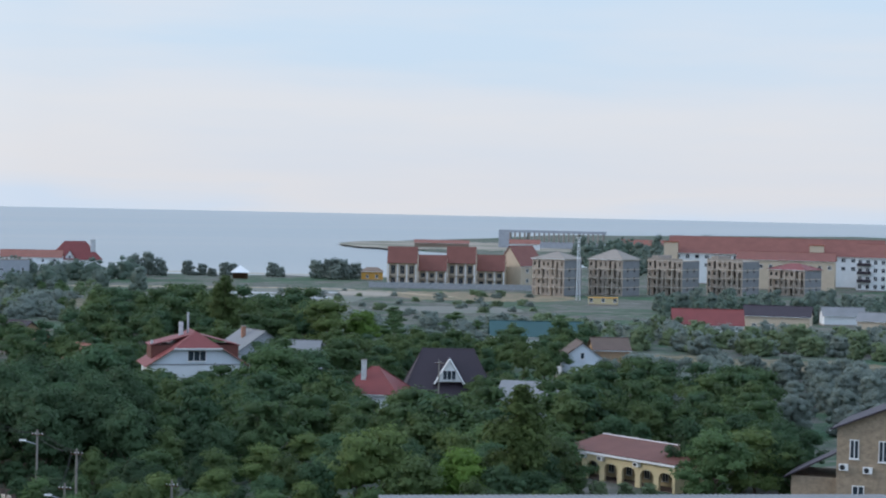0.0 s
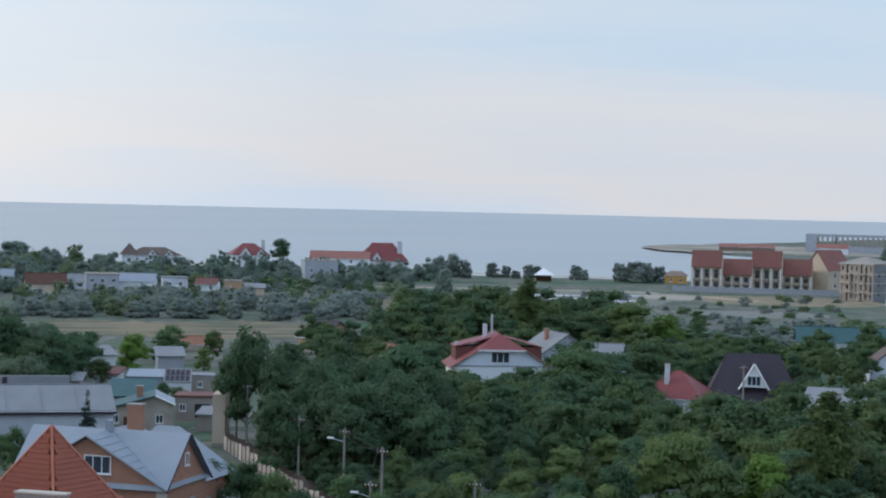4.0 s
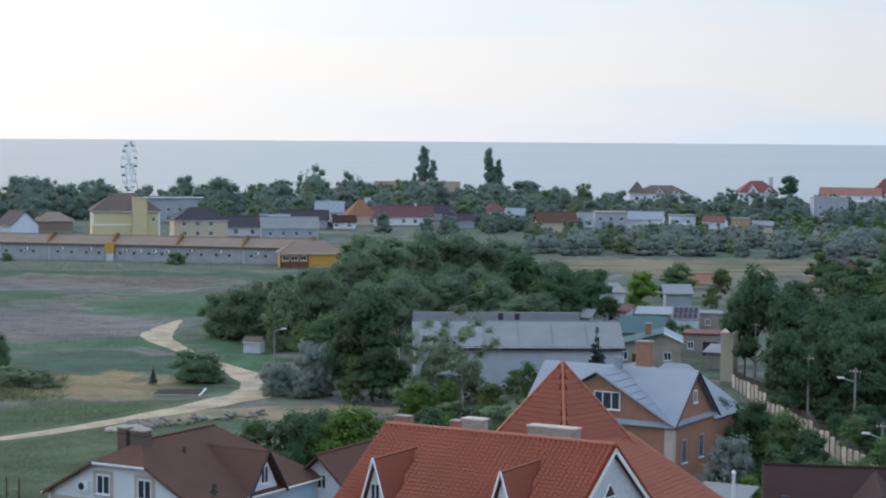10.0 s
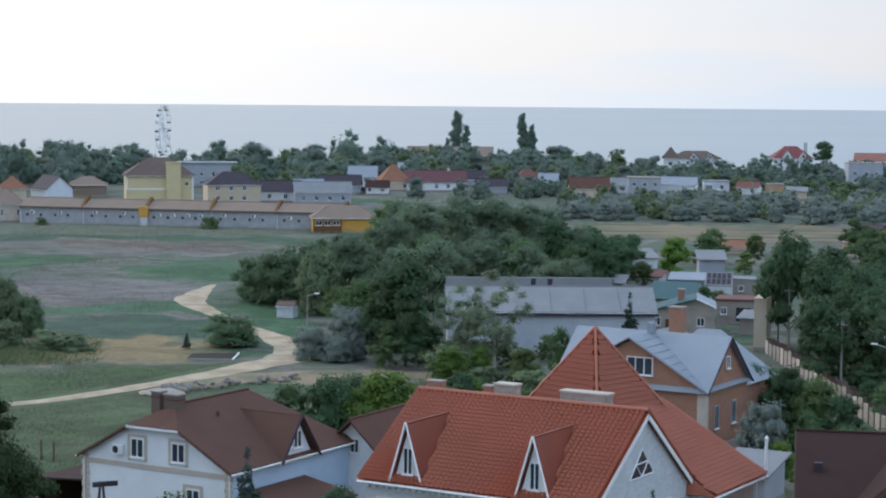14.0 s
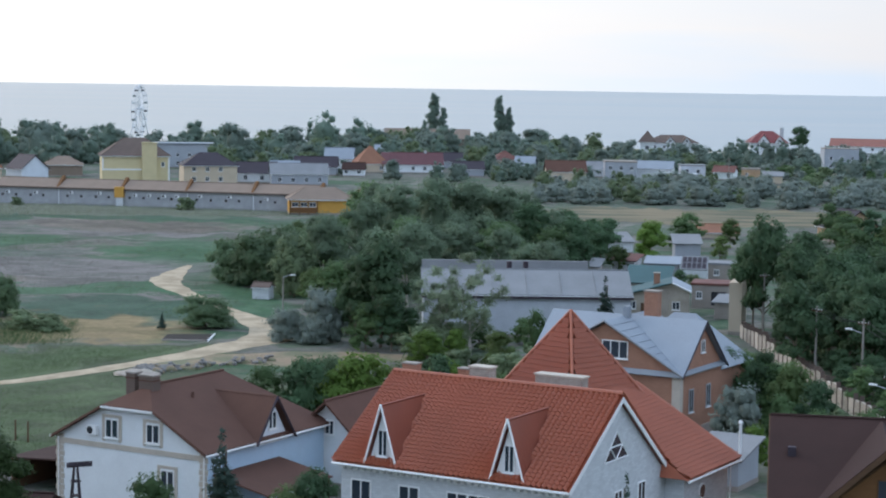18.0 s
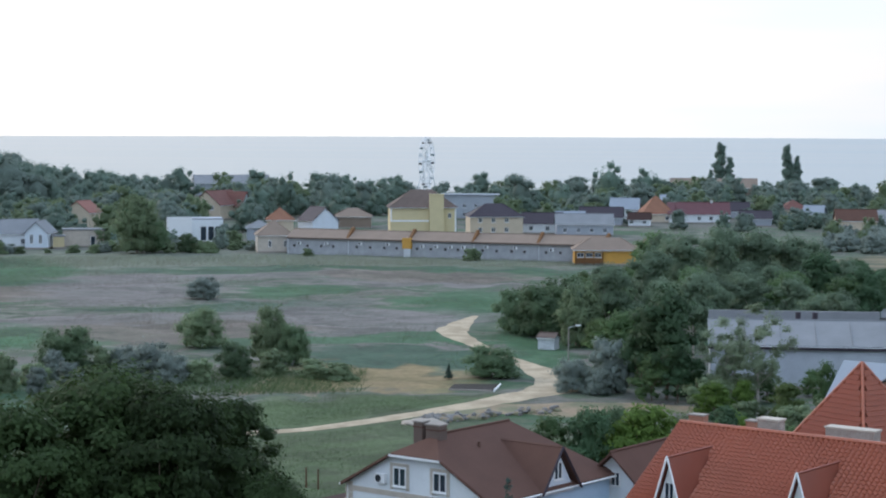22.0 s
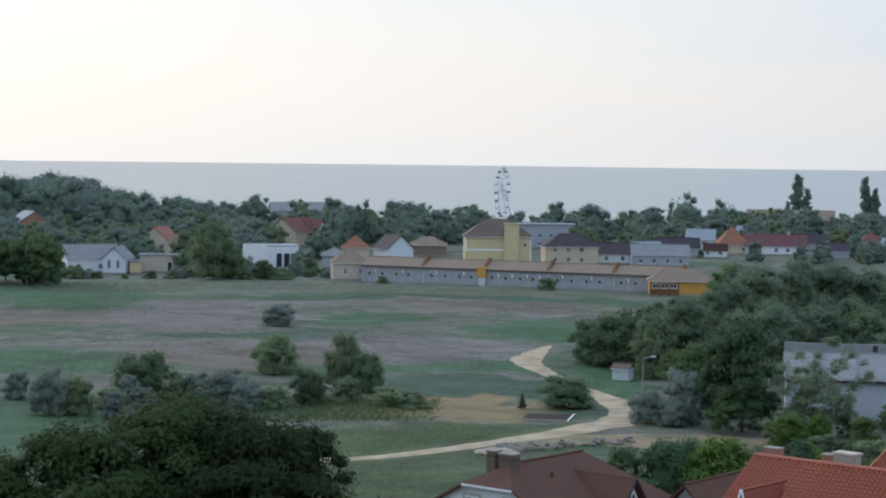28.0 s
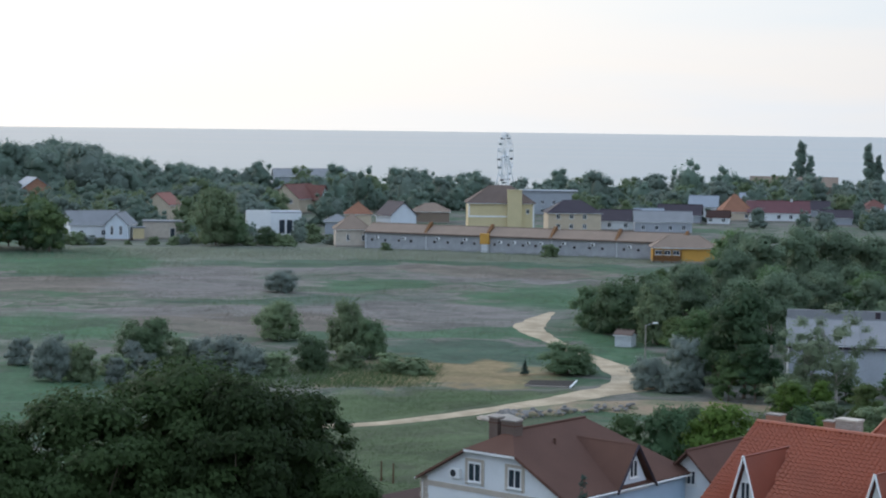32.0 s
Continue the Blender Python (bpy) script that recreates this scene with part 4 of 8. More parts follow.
    # added walls, dark to stand for the shade below the carport roof
    part("canopy_wall", boxes((-W - 6.4, -W - .1, D - 2.3, D - 2.1, 0, 2.6), (-W - 6.5, -W - 6.4, -D + 1.6, D - 2.31, 0, 2.4)), "wood", c, "added dark wall standing for the shade under the carport")


brown_house()


def brick_house():
    e = thing("house", (21.5, 190.4, 0), -31, "orange brick house with grey zinc cross-gabled roof", "house")
    W, D, eave, top = 7.7, 5.1, 6.5, 10.9
    part("wall", boxes((-W, W, -D, D, 0, eave)), "brick", e)
    part("front_gable", prism(bmesh.new(), [(-W, eave), (W, eave), (0, top - .1)], -D, D), "brick", e)
    sg = part("side_gable", prism(bmesh.new(), [(-D, eave), (D, eave), (0, top - .1)], -W + .01, W - .01), "brick", e)
    sg.matrix_local = Matrix.Rotation(radians(90), 4, "Z")
    up = Vector((0, 0, .2))
    o = .5
    kz, ky = (top - eave) / W, (top - eave) / D
    for s in (-1, 1):
        part("roof_slope", slab(bmesh.new(), [Vector(p) + up for p in ((s * (W + o), -D - o, eave - kz * o), (0, -D - o, top), (0, D + o, top), (s * (W + o), D + o, eave - kz * o))], .1), "zinc", e)
        part("roof_slope", slab(bmesh.new(), [Vector(p) + up + Vector((0, 0, .01)) for p in ((-W - o, s * (D + o), eave - ky * o), (-W - o, 0, top), (W + o, 0, top), (W + o, s * (D + o), eave - ky * o))], .1), "zinc", e)
        for i in range(1, 9):
            x = s * i * W / 9
            part("roof_seam", beam(bmesh.new(), (x, -D - o, top - kz * abs(x) + .24), (x, D + o, top - kz * abs(x) + .24), .03, sides=4), "zinc", e)
        part("barge_board", beam(bmesh.new(), (s * (W + o), -D - o, eave - kz * o + .1), (0, -D - o, top + .1), .1, sides=4), "slate", e)
        part("barge_board", beam(bmesh.new(), (W + o, s * (D + o), eave - ky * o + .1), (W + o, 0, top + .1), .1, sides=4), "darkroof", e)
    part("string_course", boxes((-W - .08, W + .08, -D - .08, -D - .003, eave - .35, eave - .05), (W + .003, W + .08, -D - .08, D, eave - .35, eave - .05)), "sand", e, "pale stone band")
    part("corner_pier", boxes((W - .75, W + .1, -D - .1, -D + .6, 0, eave - .36)), "sand", e, "pale rendered corner pier")
    part("plinth", boxes((-W - .1, W + .1, -D - .12, D, 0, 1.0)), "concrete", e)
    window(e, 1.0, -D, 7.5, 2.7, 1.7, "front", 2)
    for x in (-5, -1.4, 3.4):
        window(e, x, -D, 3.2, 1.4, 1.9, "front", 1, True, "metal")
    window(e, W, 0.2, 8.0, .9, 1.2, "right", 1)
    for y in (-2.4, 1.8):
        window(e, W, y, 2.6, 1.0, 2.2, "right", 1, True, "metal")
    c = part("chimney", boxes((.7, 2.1, 2.0, 3.0, 9, 13.2)), "brick", e)
    part("chimney_cap", boxes((.6, 2.2, 1.9, 3.1, 13.203, 13.35)), "concrete", c)
    part("vent_pipe", boxes((-.1, .5, -1.2, -.5, 10.0, 12.0)), "zinc", e)
    # lower rear range with its own hipped sheet roof
    rr = part("rear_range", boxes((-3, 7.4, D + .01, D + 8, 0, 5.6)), "brick", e)
    roof = [(-3.4, D - .2, 5.6), (7.8, D - .2, 5.6), (7.8, D + 8.4, 5.6), (-3.4, D + 8.4, 5.6)]
    apex = [(1.0, D + 3.6, 10.4), (3.4, D + 3.6, 10.4)]
    for q in ([roof[0], roof[1], apex[1], apex[0]], [roof[1], roof[2], apex[1]], [roof[2], roof[3], apex[0], apex[1]], [roof[3], roof[0], apex[0]]):
        part("roof_slope", slab(bmesh.new(), [Vector(p) + up for p in q], .1), "zinc", rr)


brick_house()

# ---- houses of the village ----
W2 = lambda *xs: [(x, 1.1, 1.2, 1.4, 1) for x in xs]
W4 = lambda *xs: [(x, z, 1.2, 1.4, 1) for x in xs for z in (1.1, 4.0)]

# brown-roofed house with an orange wooden gable, close by
def maroon_house():
    e = thing("house", P(-13.2, 147), -10.63, "house with plain dark brown sheet roof and varnished timber gable", "house")
    part("wall", prism(bmesh.new(), [(-4.4, 0), (9.6, 0), (9.6, 4.2), (4.6, 8.3), (-4.4, 4.2)], -6.2, 7.5), "brick", e).matrix_local = Matrix(((0, 1, 0, 0), (1, 0, 0, 0), (0, 0, 1, 0), (0, 0, 0, 1)))
    part("roof_slope", slab(bmesh.new(), [(-6.7, -5.1, 4.1), (8, -5.1, 4.1), (8, 4.6, 8.55), (-6.7, 4.6, 8.55)], .14), "maroon", e)
    part("roof_slope", slab(bmesh.new(), [(8, 10.2, 4.1), (-6.7, 10.2, 4.1), (-6.7, 4.6, 8.55), (8, 4.6, 8.55)], .14), "maroon", e)
    part("ridge_cap", beam(bmesh.new(), (-6.7, 4.6, 8.58), (8, 4.6, 8.58), .12, sides=6), "maroon", e)
    part("gutter", beam(bmesh.new(), (-6.7, -5.2, 4.05), (8, -5.2, 4.05), .08, sides=6), "wood", e)
    part("verge_board", slab(bmesh.new(), [(-6.78, -5.1, 4.12), (-6.70, -5.1, 4.12), (-6.70, 4.6, 8.57), (-6.78, 4.6, 8.57)], .28), "wood", e)
    part("roof_vent", boxes((-5.35, -4.75, -.3, .3, 6.0, 7.0)), "darkroof", e)
    for x in (-4.2, -1.6):
        window(e, x, -4.4, 1.2, 1.2, 1.5, "front", 1)
    gb = part("timber_gable", prism(bmesh.new(), [(-4.5, 0), (4.5, 0), (4.5, 4.2), (0, 8.0), (-4.5, 4.2)], -5.9, -2.4), "timber", e, "varnished orange timber gable")
    gb.location = (1.6, 0, 0)
    for s in (-1, 1):
        part("gable_slope", slab(bmesh.new(), [(s * 5.1, -6.9, 3.9), (0, -6.9, 8.5), (0, 4.4, 8.5), (s * 5.1, -5.4, 3.9)], .16), "maroon", gb)
        part("barge_board", slab(bmesh.new(), [(s * 5.1, -6.98, 3.8), (s * 5.1, -6.9, 3.8), (0, -6.9, 8.4), (0, -6.98, 8.4)], .36), "wood", gb)
        part("inner_board", beam(bmesh.new(), (s * 3.6, -5.98, 4.5), (0, -5.98, 7.5), .16, sides=4), "wood", gb)
    window(gb, 0, -5.9, 4.2, 1.4, 1.8, "front", 1, True, "wood")


maroon_house()
house("shed", 12.0, 146, 9, 6, 1.9, 3.0, "concrete", "maroon", "low dark-roofed shed beside the big tree", turn=-20, style="x", plinth=False)
# white-gabled house half hidden behind the orange roof
house("house", 1.3, 165, 9, 10, 2.9, 7.1, "white", "brown", "small white gabled house with brown roof", turn=-31, style="y", over=.9, front=[(0, 4.4, .9, 1.2, 1)])
# long warehouse
h = house("warehouse", -3.4, 262, 27, 12, 5.6, 8.2, "bluegrey", "slate", "long grey rendered warehouse with pale sheet roof", turn=4, style="x", over=.3)
tagged(h, category="warehouse")
part("parapet", boxes((-13.6, 9.0, 5.6, 6.2, 6.1, 9.0)), "slate", h)
# the gutter board's dark colour also draws the shadow under the eave
part("eave_board", boxes((-13.85, 13.85, -6.5, -6.38, 5.15, 5.5)), "darkroof", h, "dark gutter board with the eave shadow in its colour")
for x in (-9, -4.5, 0, 4.5, 9):
    part("sheet_joint", beam(bmesh.new(), (x, -6.2, 5.78), (x, 0, 8.42), .05, sides=4), "slate", h)
for x in (-2.0, 0.2):
    part("roof_vent", beam(bmesh.new(), (x, 1.2, 7.6), (x, 1.2, 9.3), .35), "darkroof", h)
# teal-roofed and other sheds beyond the brick house
def lopsided_house():
    e = thing("house", P(-7.67, 286), -7.67, "low house with faded teal sheet roof and lopsided gable", "house")
    part("wall", prism(bmesh.new(), [(-7.6, 0), (2.5, 0), (2.5, 3.7), (0, 4.85), (-7.6, 2.75)], -4, 4), "palewall", e)
    part("roof_slope", slab(bmesh.new(), [(-8.2, -4.5, 2.85), (.02, -4.5, 5.05), (.02, 4.5, 5.05), (-8.2, 4.5, 2.85)], .12), "teal", e)
    part("roof_slope", slab(bmesh.new(), [(2.8, -4.5, 3.8), (.02, -4.5, 5.05), (.02, 4.5, 5.05), (2.8, 4.5, 3.8)], .12), "zinc", e)
    part("barge_board", beam(bmesh.new(), (0, -4.52, 5.0), (2.8, -4.52, 3.75), .13, sides=4), "trim", e)
    part("barge_board", beam(bmesh.new(), (-8.2, -4.52, 2.8), (0, -4.52, 5.0), .10, sides=4), "teal", e)
    for x, w, top in ((-2.2, .45, 5.9),):
        c = part("chimney", boxes((x - w, x + w, -.5, .5, 3.4, top)), "brick", e)
        part("chimney_cap", boxes((x - w - .08, x + w + .08, -.58, .58, top + .003, top + .12)), "concrete", c)
    for x in (-5.6, -2.4, .6):
        window(e, x, -4, 1.1, 1.1, 1.2, "front", 1)
    part("door", boxes((-4.4, -3.5, -4.08, -4.004, 0, 2.0)), "wood", e)


lopsided_house()
house("shed", -7.0, 304, 6.2, 6, 2.9, 4.7, "concrete", "teal", "block shed with teal sheet roof", turn=-6, style="shed")
house("shed", -9.35, 166, 4, 5, 2.6, 3.6, "grey", "slate", "small grey sheet-roofed shed by the garden", turn=-20, style="shed")
h = house("house", -8.8, 298, 5.4, 6, 3.45, 3.75, "concrete", "rust", "brown block house with flat rusty roof and open bay", turn=-4, style="flat", over=.15, front=[(-1.6, 1.4, .9, 1.1, 1)])
# solid panel on the wall, the open bay's inner shade as plain dark colour
part("bay_opening", boxes((.2, 2.4, -3.06, -3.004, .46, 2.5)), "dark", h, "dark panel standing for the shaded open bay")
house("shed", -9.25, 284, 2.6, 4, 2.3, 2.9, "concrete", "slate", "grey block outhouse with sheet roof", turn=-14, style="shed")
house("house", -8.75, 336, 7.6, 5, 3.0, 3.3, "concrete", "slate", "flat-roofed brown block outbuilding", turn=-10, style="flat", over=.15, front=[(-1.8, 1.2, .9, 1.0, 1), (1.5, 1.2, .9, 1.0, 1)])
h = house("shed", -8.3, 329, 4.3, 3.6, 2.5, 4.3, "palebrick", "slate", "shed with pale roof carrying rows of dark panels", turn=-3, style="shed", over=.1)
for q in range(5):
    for k in range(2):
        u0, v0 = -2.0 + q * .82, -1.6 + k * 1.65
        part("roof_panel", slab(bmesh.new(), [(u0, v0, 2.5 + .5 * (v0 + 1.8) + .30), (u0 + .66, v0, 2.5 + .5 * (v0 + 1.8) + .30), (u0 + .66, v0 + 1.4, 2.5 + .5 * (v0 + 3.2) + .30), (u0, v0 + 1.4, 2.5 + .5 * (v0 + 3.2) + .30)], .04), "darkroof", h)
house("shed", -7.4, 338, 5.4, 4.5, 2.6, 3.3, "grey", "zinc", "low shed with bright sheet roof", turn=-5, style="shed")
house("shed", -8.05, 376, 4.8, 5, 3.0, 4.2, "grey", "slate", "small grey shed with slanted sheet roof", turn=6, style="shed")
house("shed", -6.0, 384, 5.6, 6, 2.4, 3.6, "white", "slate", "low white shed with sheet roof", turn=14, style="shed")
house("shed", -5.15, 330, 5, 5, 2.6, 3.4, "concrete", "slate", "grey block shed behind the warehouse", turn=-8, style="shed")
house("shed", -6.35, 345, 4, 4, 2.3, 3.0, "palebrick", "rust", "small pale shed with rusty roof", turn=-18, style="shed")
house("shed", -4.6, 300, 5, 5, 3.0, 4.6, "white", "slate", "small white outbuilding behind the warehouse", turn=0, style="shed")
house("house", -8.92, 425, 8, 6, 1.6, 3.0, "cream", "tilebrown", "low house with faded orange roof", turn=6)
house("house", -12.6, 430, 10, 8, 3.2, 6.5, "shellbrick", "darkroof", "small house with dark gabled roof", turn=35, style="y")
# house with the red mansard in the trees
def half_hip_house():
    e = thing("house", P(-17.5, 330), -17.5 + 8, "large white house with red half-hipped roof and side dormers", "house")
    W, E, T, H = 7.9, 6.5, 11.5, 9.0
    k = (T - E) / W
    part("wall", boxes((-W, W, -5.5, 5.5, 0, E)), "white", e)
    xh = (T - H) / k
    part("gable", prism(bmesh.new(), [(-W, E), (W, E), (xh, H), (-xh, H)], -5.5, 5.5), "bluewhite", e, "pale blue boarded gable")
    part("band", boxes((-W - .05, W + .05, -5.58, -5.504, E - .12, E + .06)), "slate", e)
    for s in (-1, 1):
        part("roof_slope", slab(bmesh.new(), [(s * (W + .8), -6.2, E - k * .8 + .2), (s * xh, -6.2, H + .2), (0, -2.4, T + .2), (0, 6.1, T + .2), (s * (W + .8), 6.1, E - k * .8 + .2)], .16), "redroof", e)
        d = part("dormer", boxes((min(s * 2.6, s * 7.2), max(s * 2.6, s * 7.2), -1.8, 4.2, E + .2, 9.4)), "rust", e, "red-clad side dormer")
        part("dormer_slope", slab(bmesh.new(), [(s * 7.5, -2.2, 9.41), (s * .6, -2.2, 11.2), (s * .6, 4.6, 11.2), (s * 7.5, 4.6, 9.41)], .12), "redroof", d)
        part("barge_board", beam(bmesh.new(), (s * (W + .8), -6.22, E - k * .8 + .12), (s * xh, -6.22, H + .12), .1, sides=4), "oldred", e)
    part("roof_hood", slab(bmesh.new(), [(-xh, -6.25, H + .22), (xh, -6.25, H + .22), (0, -2.3, T + .24)], .14), "redroof", e)
    part("hood_board", boxes((-xh, xh, -6.3, -6.24, H - .05, H + .2)), "trim", e)
    window(e, -.2, -5.5, 7.0, 3.0, 1.8, "front", 2)
    for x in (-4, 4):
        window(e, x, -5.5, 3.6, 1.3, 1.5, "front", 1)
    c = part("chimney", boxes((-2.3, -1.6, 1, 1.7, 10, 13.0)), "palebrick", e)
    part("flue", beam(bmesh.new(), (-.8, 1.4, 11.2), (-.8, 1.4, 14.6), .2), "metal", e)
    part("chimney_stub", boxes((-7.3, -6.9, -2, -1.4, 9.6, 10.2)), "palebrick", c)


half_hip_house()
house("house", -19.2, 372, 11, 10, 5.4, 9.0, "grey", "slate", "grey house with weathered sheet gable roof", turn=25, style="y", chimney=(-2, 0, 9.8, .7))
house("house", -20.4, 388, 10, 7, 4.2, 6.0, "grey", "slate", "low grey house with sheet roof", turn=-10, style="x")
house("house", -14.4, 372, 5, 5, 3.6, 6.0, "cream", "oldred", "tiny house with red gable among trees", turn=30, style="y")
house("house", -22.75, 322, 10, 9, 2.6, 6.7, "white", "redroof", "house with steep crimson roof and white chimney", turn=-18, style="hip", chimney=(-1.2, -2.2, 8.0, .7))
h = thing("house", P(-24.85, 330), -24.85 + 3, "steep dark plum hipped roof house with white gable window", "house")
part("wall", boxes((-6.3, 6.3, -5.6, 5.6, 0, 1.7)), "darkroof", h)
roof_hip(h, 14.6, 12, 1.6, 9.3, .6, "darkroof", run=3.7)
dg = part("dormer", prism(bmesh.new(), [(-2.1, 4.3), (2.1, 4.3), (0, 7.8)], -5.6, -1.0), "trim", h, "white triangular dormer")
for s in (-1, 1):
    part("dormer_slope", slab(bmesh.new(), [(s * 2.45, -5.75, 3.9), (0, -5.75, 8.1), (0, -1.0, 8.1), (s * 2.45, -4.3, 3.9)], .15), "darkroof", dg)
for s in (-1, 1):
    part("barge_board", beam(bmesh.new(), (s * 2.45, -5.8, 3.95), (0, -5.8, 8.1), .16, sides=4), "trim", dg)
window(dg, 0, -5.61, 4.6, 2.2, 1.6, "front", 2)
house("shed", -27.2, 300, 8.6, 7, 4.2, 6.3, "grey", "slate", "low shed with patched grey sheet roof", turn=-8, style="shed")
house("house", -27.4, 455, 21, 9, 3.6, 6.6, "white", "teal", "long white house with green sheet roof", turn=4, style="x", front=W2(-8, -4, 0, 4, 8))
house("house", -28.65, 385, 8.0, 9, 4.3, 7.2, "bluewhite", "chestnut", "narrow pale blue gabled house with rusty roof", turn=8, style="y", front=[(0, 4.2, .8, 1.2, 0)], right=[(-2, 1.5, 1, 1.3, 1)])
house("house", -29.5, 402, 7, 8, 4.8, 6.8, "shellbrick", "chestnut", "brown house with rusty gable roof", turn=10)
# arcaded yellow building
def arcade():
    e = thing("arcade_building", P(-30.4, 243), -30.4 - 46, "yellow arcaded building with rusty red sheet roof", "building")
    w, d = 19.0, 6.0
    e.scale = (1, 1, .69)
    part("wall", boxes((-w / 2, w / 2, -d / 2 + 3.2, d / 2, 0, 4.6)), "yellow", e)
    part("end_wall", boxes((-w / 2, -w / 2 + .3, -d / 2 + .36, -d / 2 + 3.19, 0, 4.6)), "yellow", e)
    part("end_wall", boxes((w / 2 - .3, w / 2, -d / 2 + .36, -d / 2 + 3.19, 0, 4.6)), "yellow", e)
    part("loggia_ceiling", boxes((-w / 2 + .31, w / 2 - .31, -d / 2 + .36, -d / 2 + 3.19, 4.4, 4.6)), "chestnut", e)
    part("loggia_floor", boxes((-w / 2 + .31, w / 2 - .31, -d / 2 + .36, -d / 2 + 3.19, 0, .15)), "chestnut", e)
    bm = bmesh.new()
    n = 6
    bay = w / n
    for i in range(n):
        x0 = -w / 2 + i * bay
        xl, xr = x0 + .42, x0 + bay - .42
        cx, rad = (xl + xr) / 2, (xr - xl) / 2
        box(bm, x0, xl, -d / 2, -d / 2 + .35, 0, 4.6)
        box(bm, xr, x0 + bay, -d / 2, -d / 2 + .35, 0, 4.6)
        seg = 10
        for k in range(seg):
            t0, t1 = math.pi * k / seg, math.pi * (k + 1) / seg
            xa, xb = cx - rad * math.cos(t0), cx - rad * math.cos(t1)
            za, zb = 2.2 + rad * math.sin(t0), 2.2 + rad * math.sin(t1)
            v = [bm.verts.new(c) for c in ((xa, -d / 2, za), (xb, -d / 2, zb), (xb, -d / 2, 4.6), (xa, -d / 2, 4.6), (xa, -d / 2 + .35, za), (xb, -d / 2 + .35, zb), (xb, -d / 2 + .35, 4.6), (xa, -d / 2 + .35, 4.6))]
            for f in ((0, 1, 2, 3), (7, 6, 5, 4), (0, 4, 5, 1)):
                bm.faces.new([v[q] for q in f])
    part("arcade", bm, "yellow", e)
    part("cornice", boxes((-w / 2 - .4, w / 2 + .4, -d / 2 - .5, -d / 2 + .1, 4.61, 5.0)), "trim", e)
    part("roof_slope", slab(bmesh.new(), [(-w / 2 - .4, -d / 2 - .5, 5.15), (w / 2 + .4, -d / 2 - .5, 5.15), (w / 2 + .4, d / 2 + .4, 6.9), (-w / 2 - .4, d / 2 + .4, 6.9)], .14), "rust", e)
    part("ridge_board", boxes((-w / 2 - .4, w / 2 + .4, d / 2 + .35, d / 2 + .5, 6.6, 7.05)), "trim", e)
    for i in range(n):
        window(e, -w / 2 + (i + .5) * bay, -d / 2 + 3.2, 1.0, 1.0, 1.5, "front", 1)
    for i in (0, 1, 3):
        aircon(e, -w / 2 + (i + 1) * bay, -d / 2, 3.7)


arcade()
# stone house at the edge of the view
h = house("house", -38.3, 225, 16, 13, 10.2, 13.6, "shellstone", "darkroof", "brown stone house with dark roof and air conditioners", turn=-6, style="y", over=.7, front=[(-6.1, 6.9, 1.0, 2.1, 1), (-3.0, 6.7, 1.0, 2.3, 1), (.6, 6.7, 1.0, 2.3, 1), (-5.6, 2.6, 1.3, 1.4, 1), (-1.6, 2.6, 1.3, 1.4, 1)])
aircon(h, -7.2, -6.5, 5.6)
aircon(h, -4.6, -6.5, 5.4)
aircon(h, -1.2, -6.5, 5.4)
lt = part("side_wing", boxes((-13.2, -8.02, -4.5, 4, 0, 4.4)), "shellstone", h)
part("roof_slope", slab(bmesh.new(), [(-14, -5.1, 4.3), (-8.05, -5.1, 7.4), (-8.05, 4.6, 7.4), (-14, 4.6, 4.3)], .15), "darkroof", lt)

# flat sheet roof right below the balcony
e = thing("shed", P(-31, 96), -31 + 15, "long low roofed hall with pale grey sheet roof", "shed")
part("wall", boxes((-12.5, 13, -8, 4.4, 0, 18.55)), "greywall", e)
bm = bmesh.new()
for i in range(90):
    x0 = -13 + i * .293
    slab(bm, [(x0, -9, 18.78), (x0 + .15, -9, 18.78), (x0 + .15, 5, 19.28), (x0, 5, 19.28)], .03)
part("roof_rib", bm, "slate", e)
part("roof_sheet", slab(bmesh.new(), [(-13, -9, 18.76), (13.4, -9, 18.76), (13.4, 5, 19.26), (-13, 5, 19.26)], .1), "slate", e)

# far village, from the sea front inland
def cross_gable(h, x, w, y, eave, top, walls, roof):
    """A gable that looks out of a house's front slope, with its own two slopes and a small window."""
    g1 = part("cross_gable", prism(bmesh.new(), [(-w / 2, eave), (w / 2, eave), (0, top)], y, 0), walls, h)
    g1.location = (x, 0, 0)
    for s in (-1, 1):
        part("gable_slope", slab(bmesh.new(), [(s * (w / 2 + .4), y - .5, eave - .1), (0, y - .5, top + .3), (0, 0, top + .3), (s * (w / 2 + .4), 0, eave - .1)], .14), roof, g1)
    window(g1, 0, y, eave + .3, min(1.2, w * .3), min(1.3, (top - eave) * .45), "front", 1)
    return g1


h = house("house", -7.55, 858, 21, 12, 6.3, 9.6, "white", "chestnut", "white seaside villa with red-brown roof and corner turret", turn=8, style="hip", front=W4(-8, -4, 0, 4, 8))
cross_gable(h, -1.5, 4.5, -6.4, 6.4, 9.0, "white", "chestnut")
cross_gable(h, 5.5, 4.0, -6.4, 6.4, 8.8, "white", "chestnut")
part("balcony", boxes((-9.5, 4, -7.6, -6.05, 3.2, 3.5)), "trim", h)
for x in (-9.3, -5, -.6, 3.8):
    part("balcony_post", boxes((x - .15, x + .15, -7.5, -7.2, 0, 3.19)), "trim", h)
e = thing("turret", P(-6.85, 850), -6.85, "white corner turret with brown pyramid roof", "tower")
part("wall", boxes((-3, 3, -3, 3, 0, 6.6)), "white", e)
roof_hip(e, 6, 6, 6.6, 11.4, .8, "chestnut")
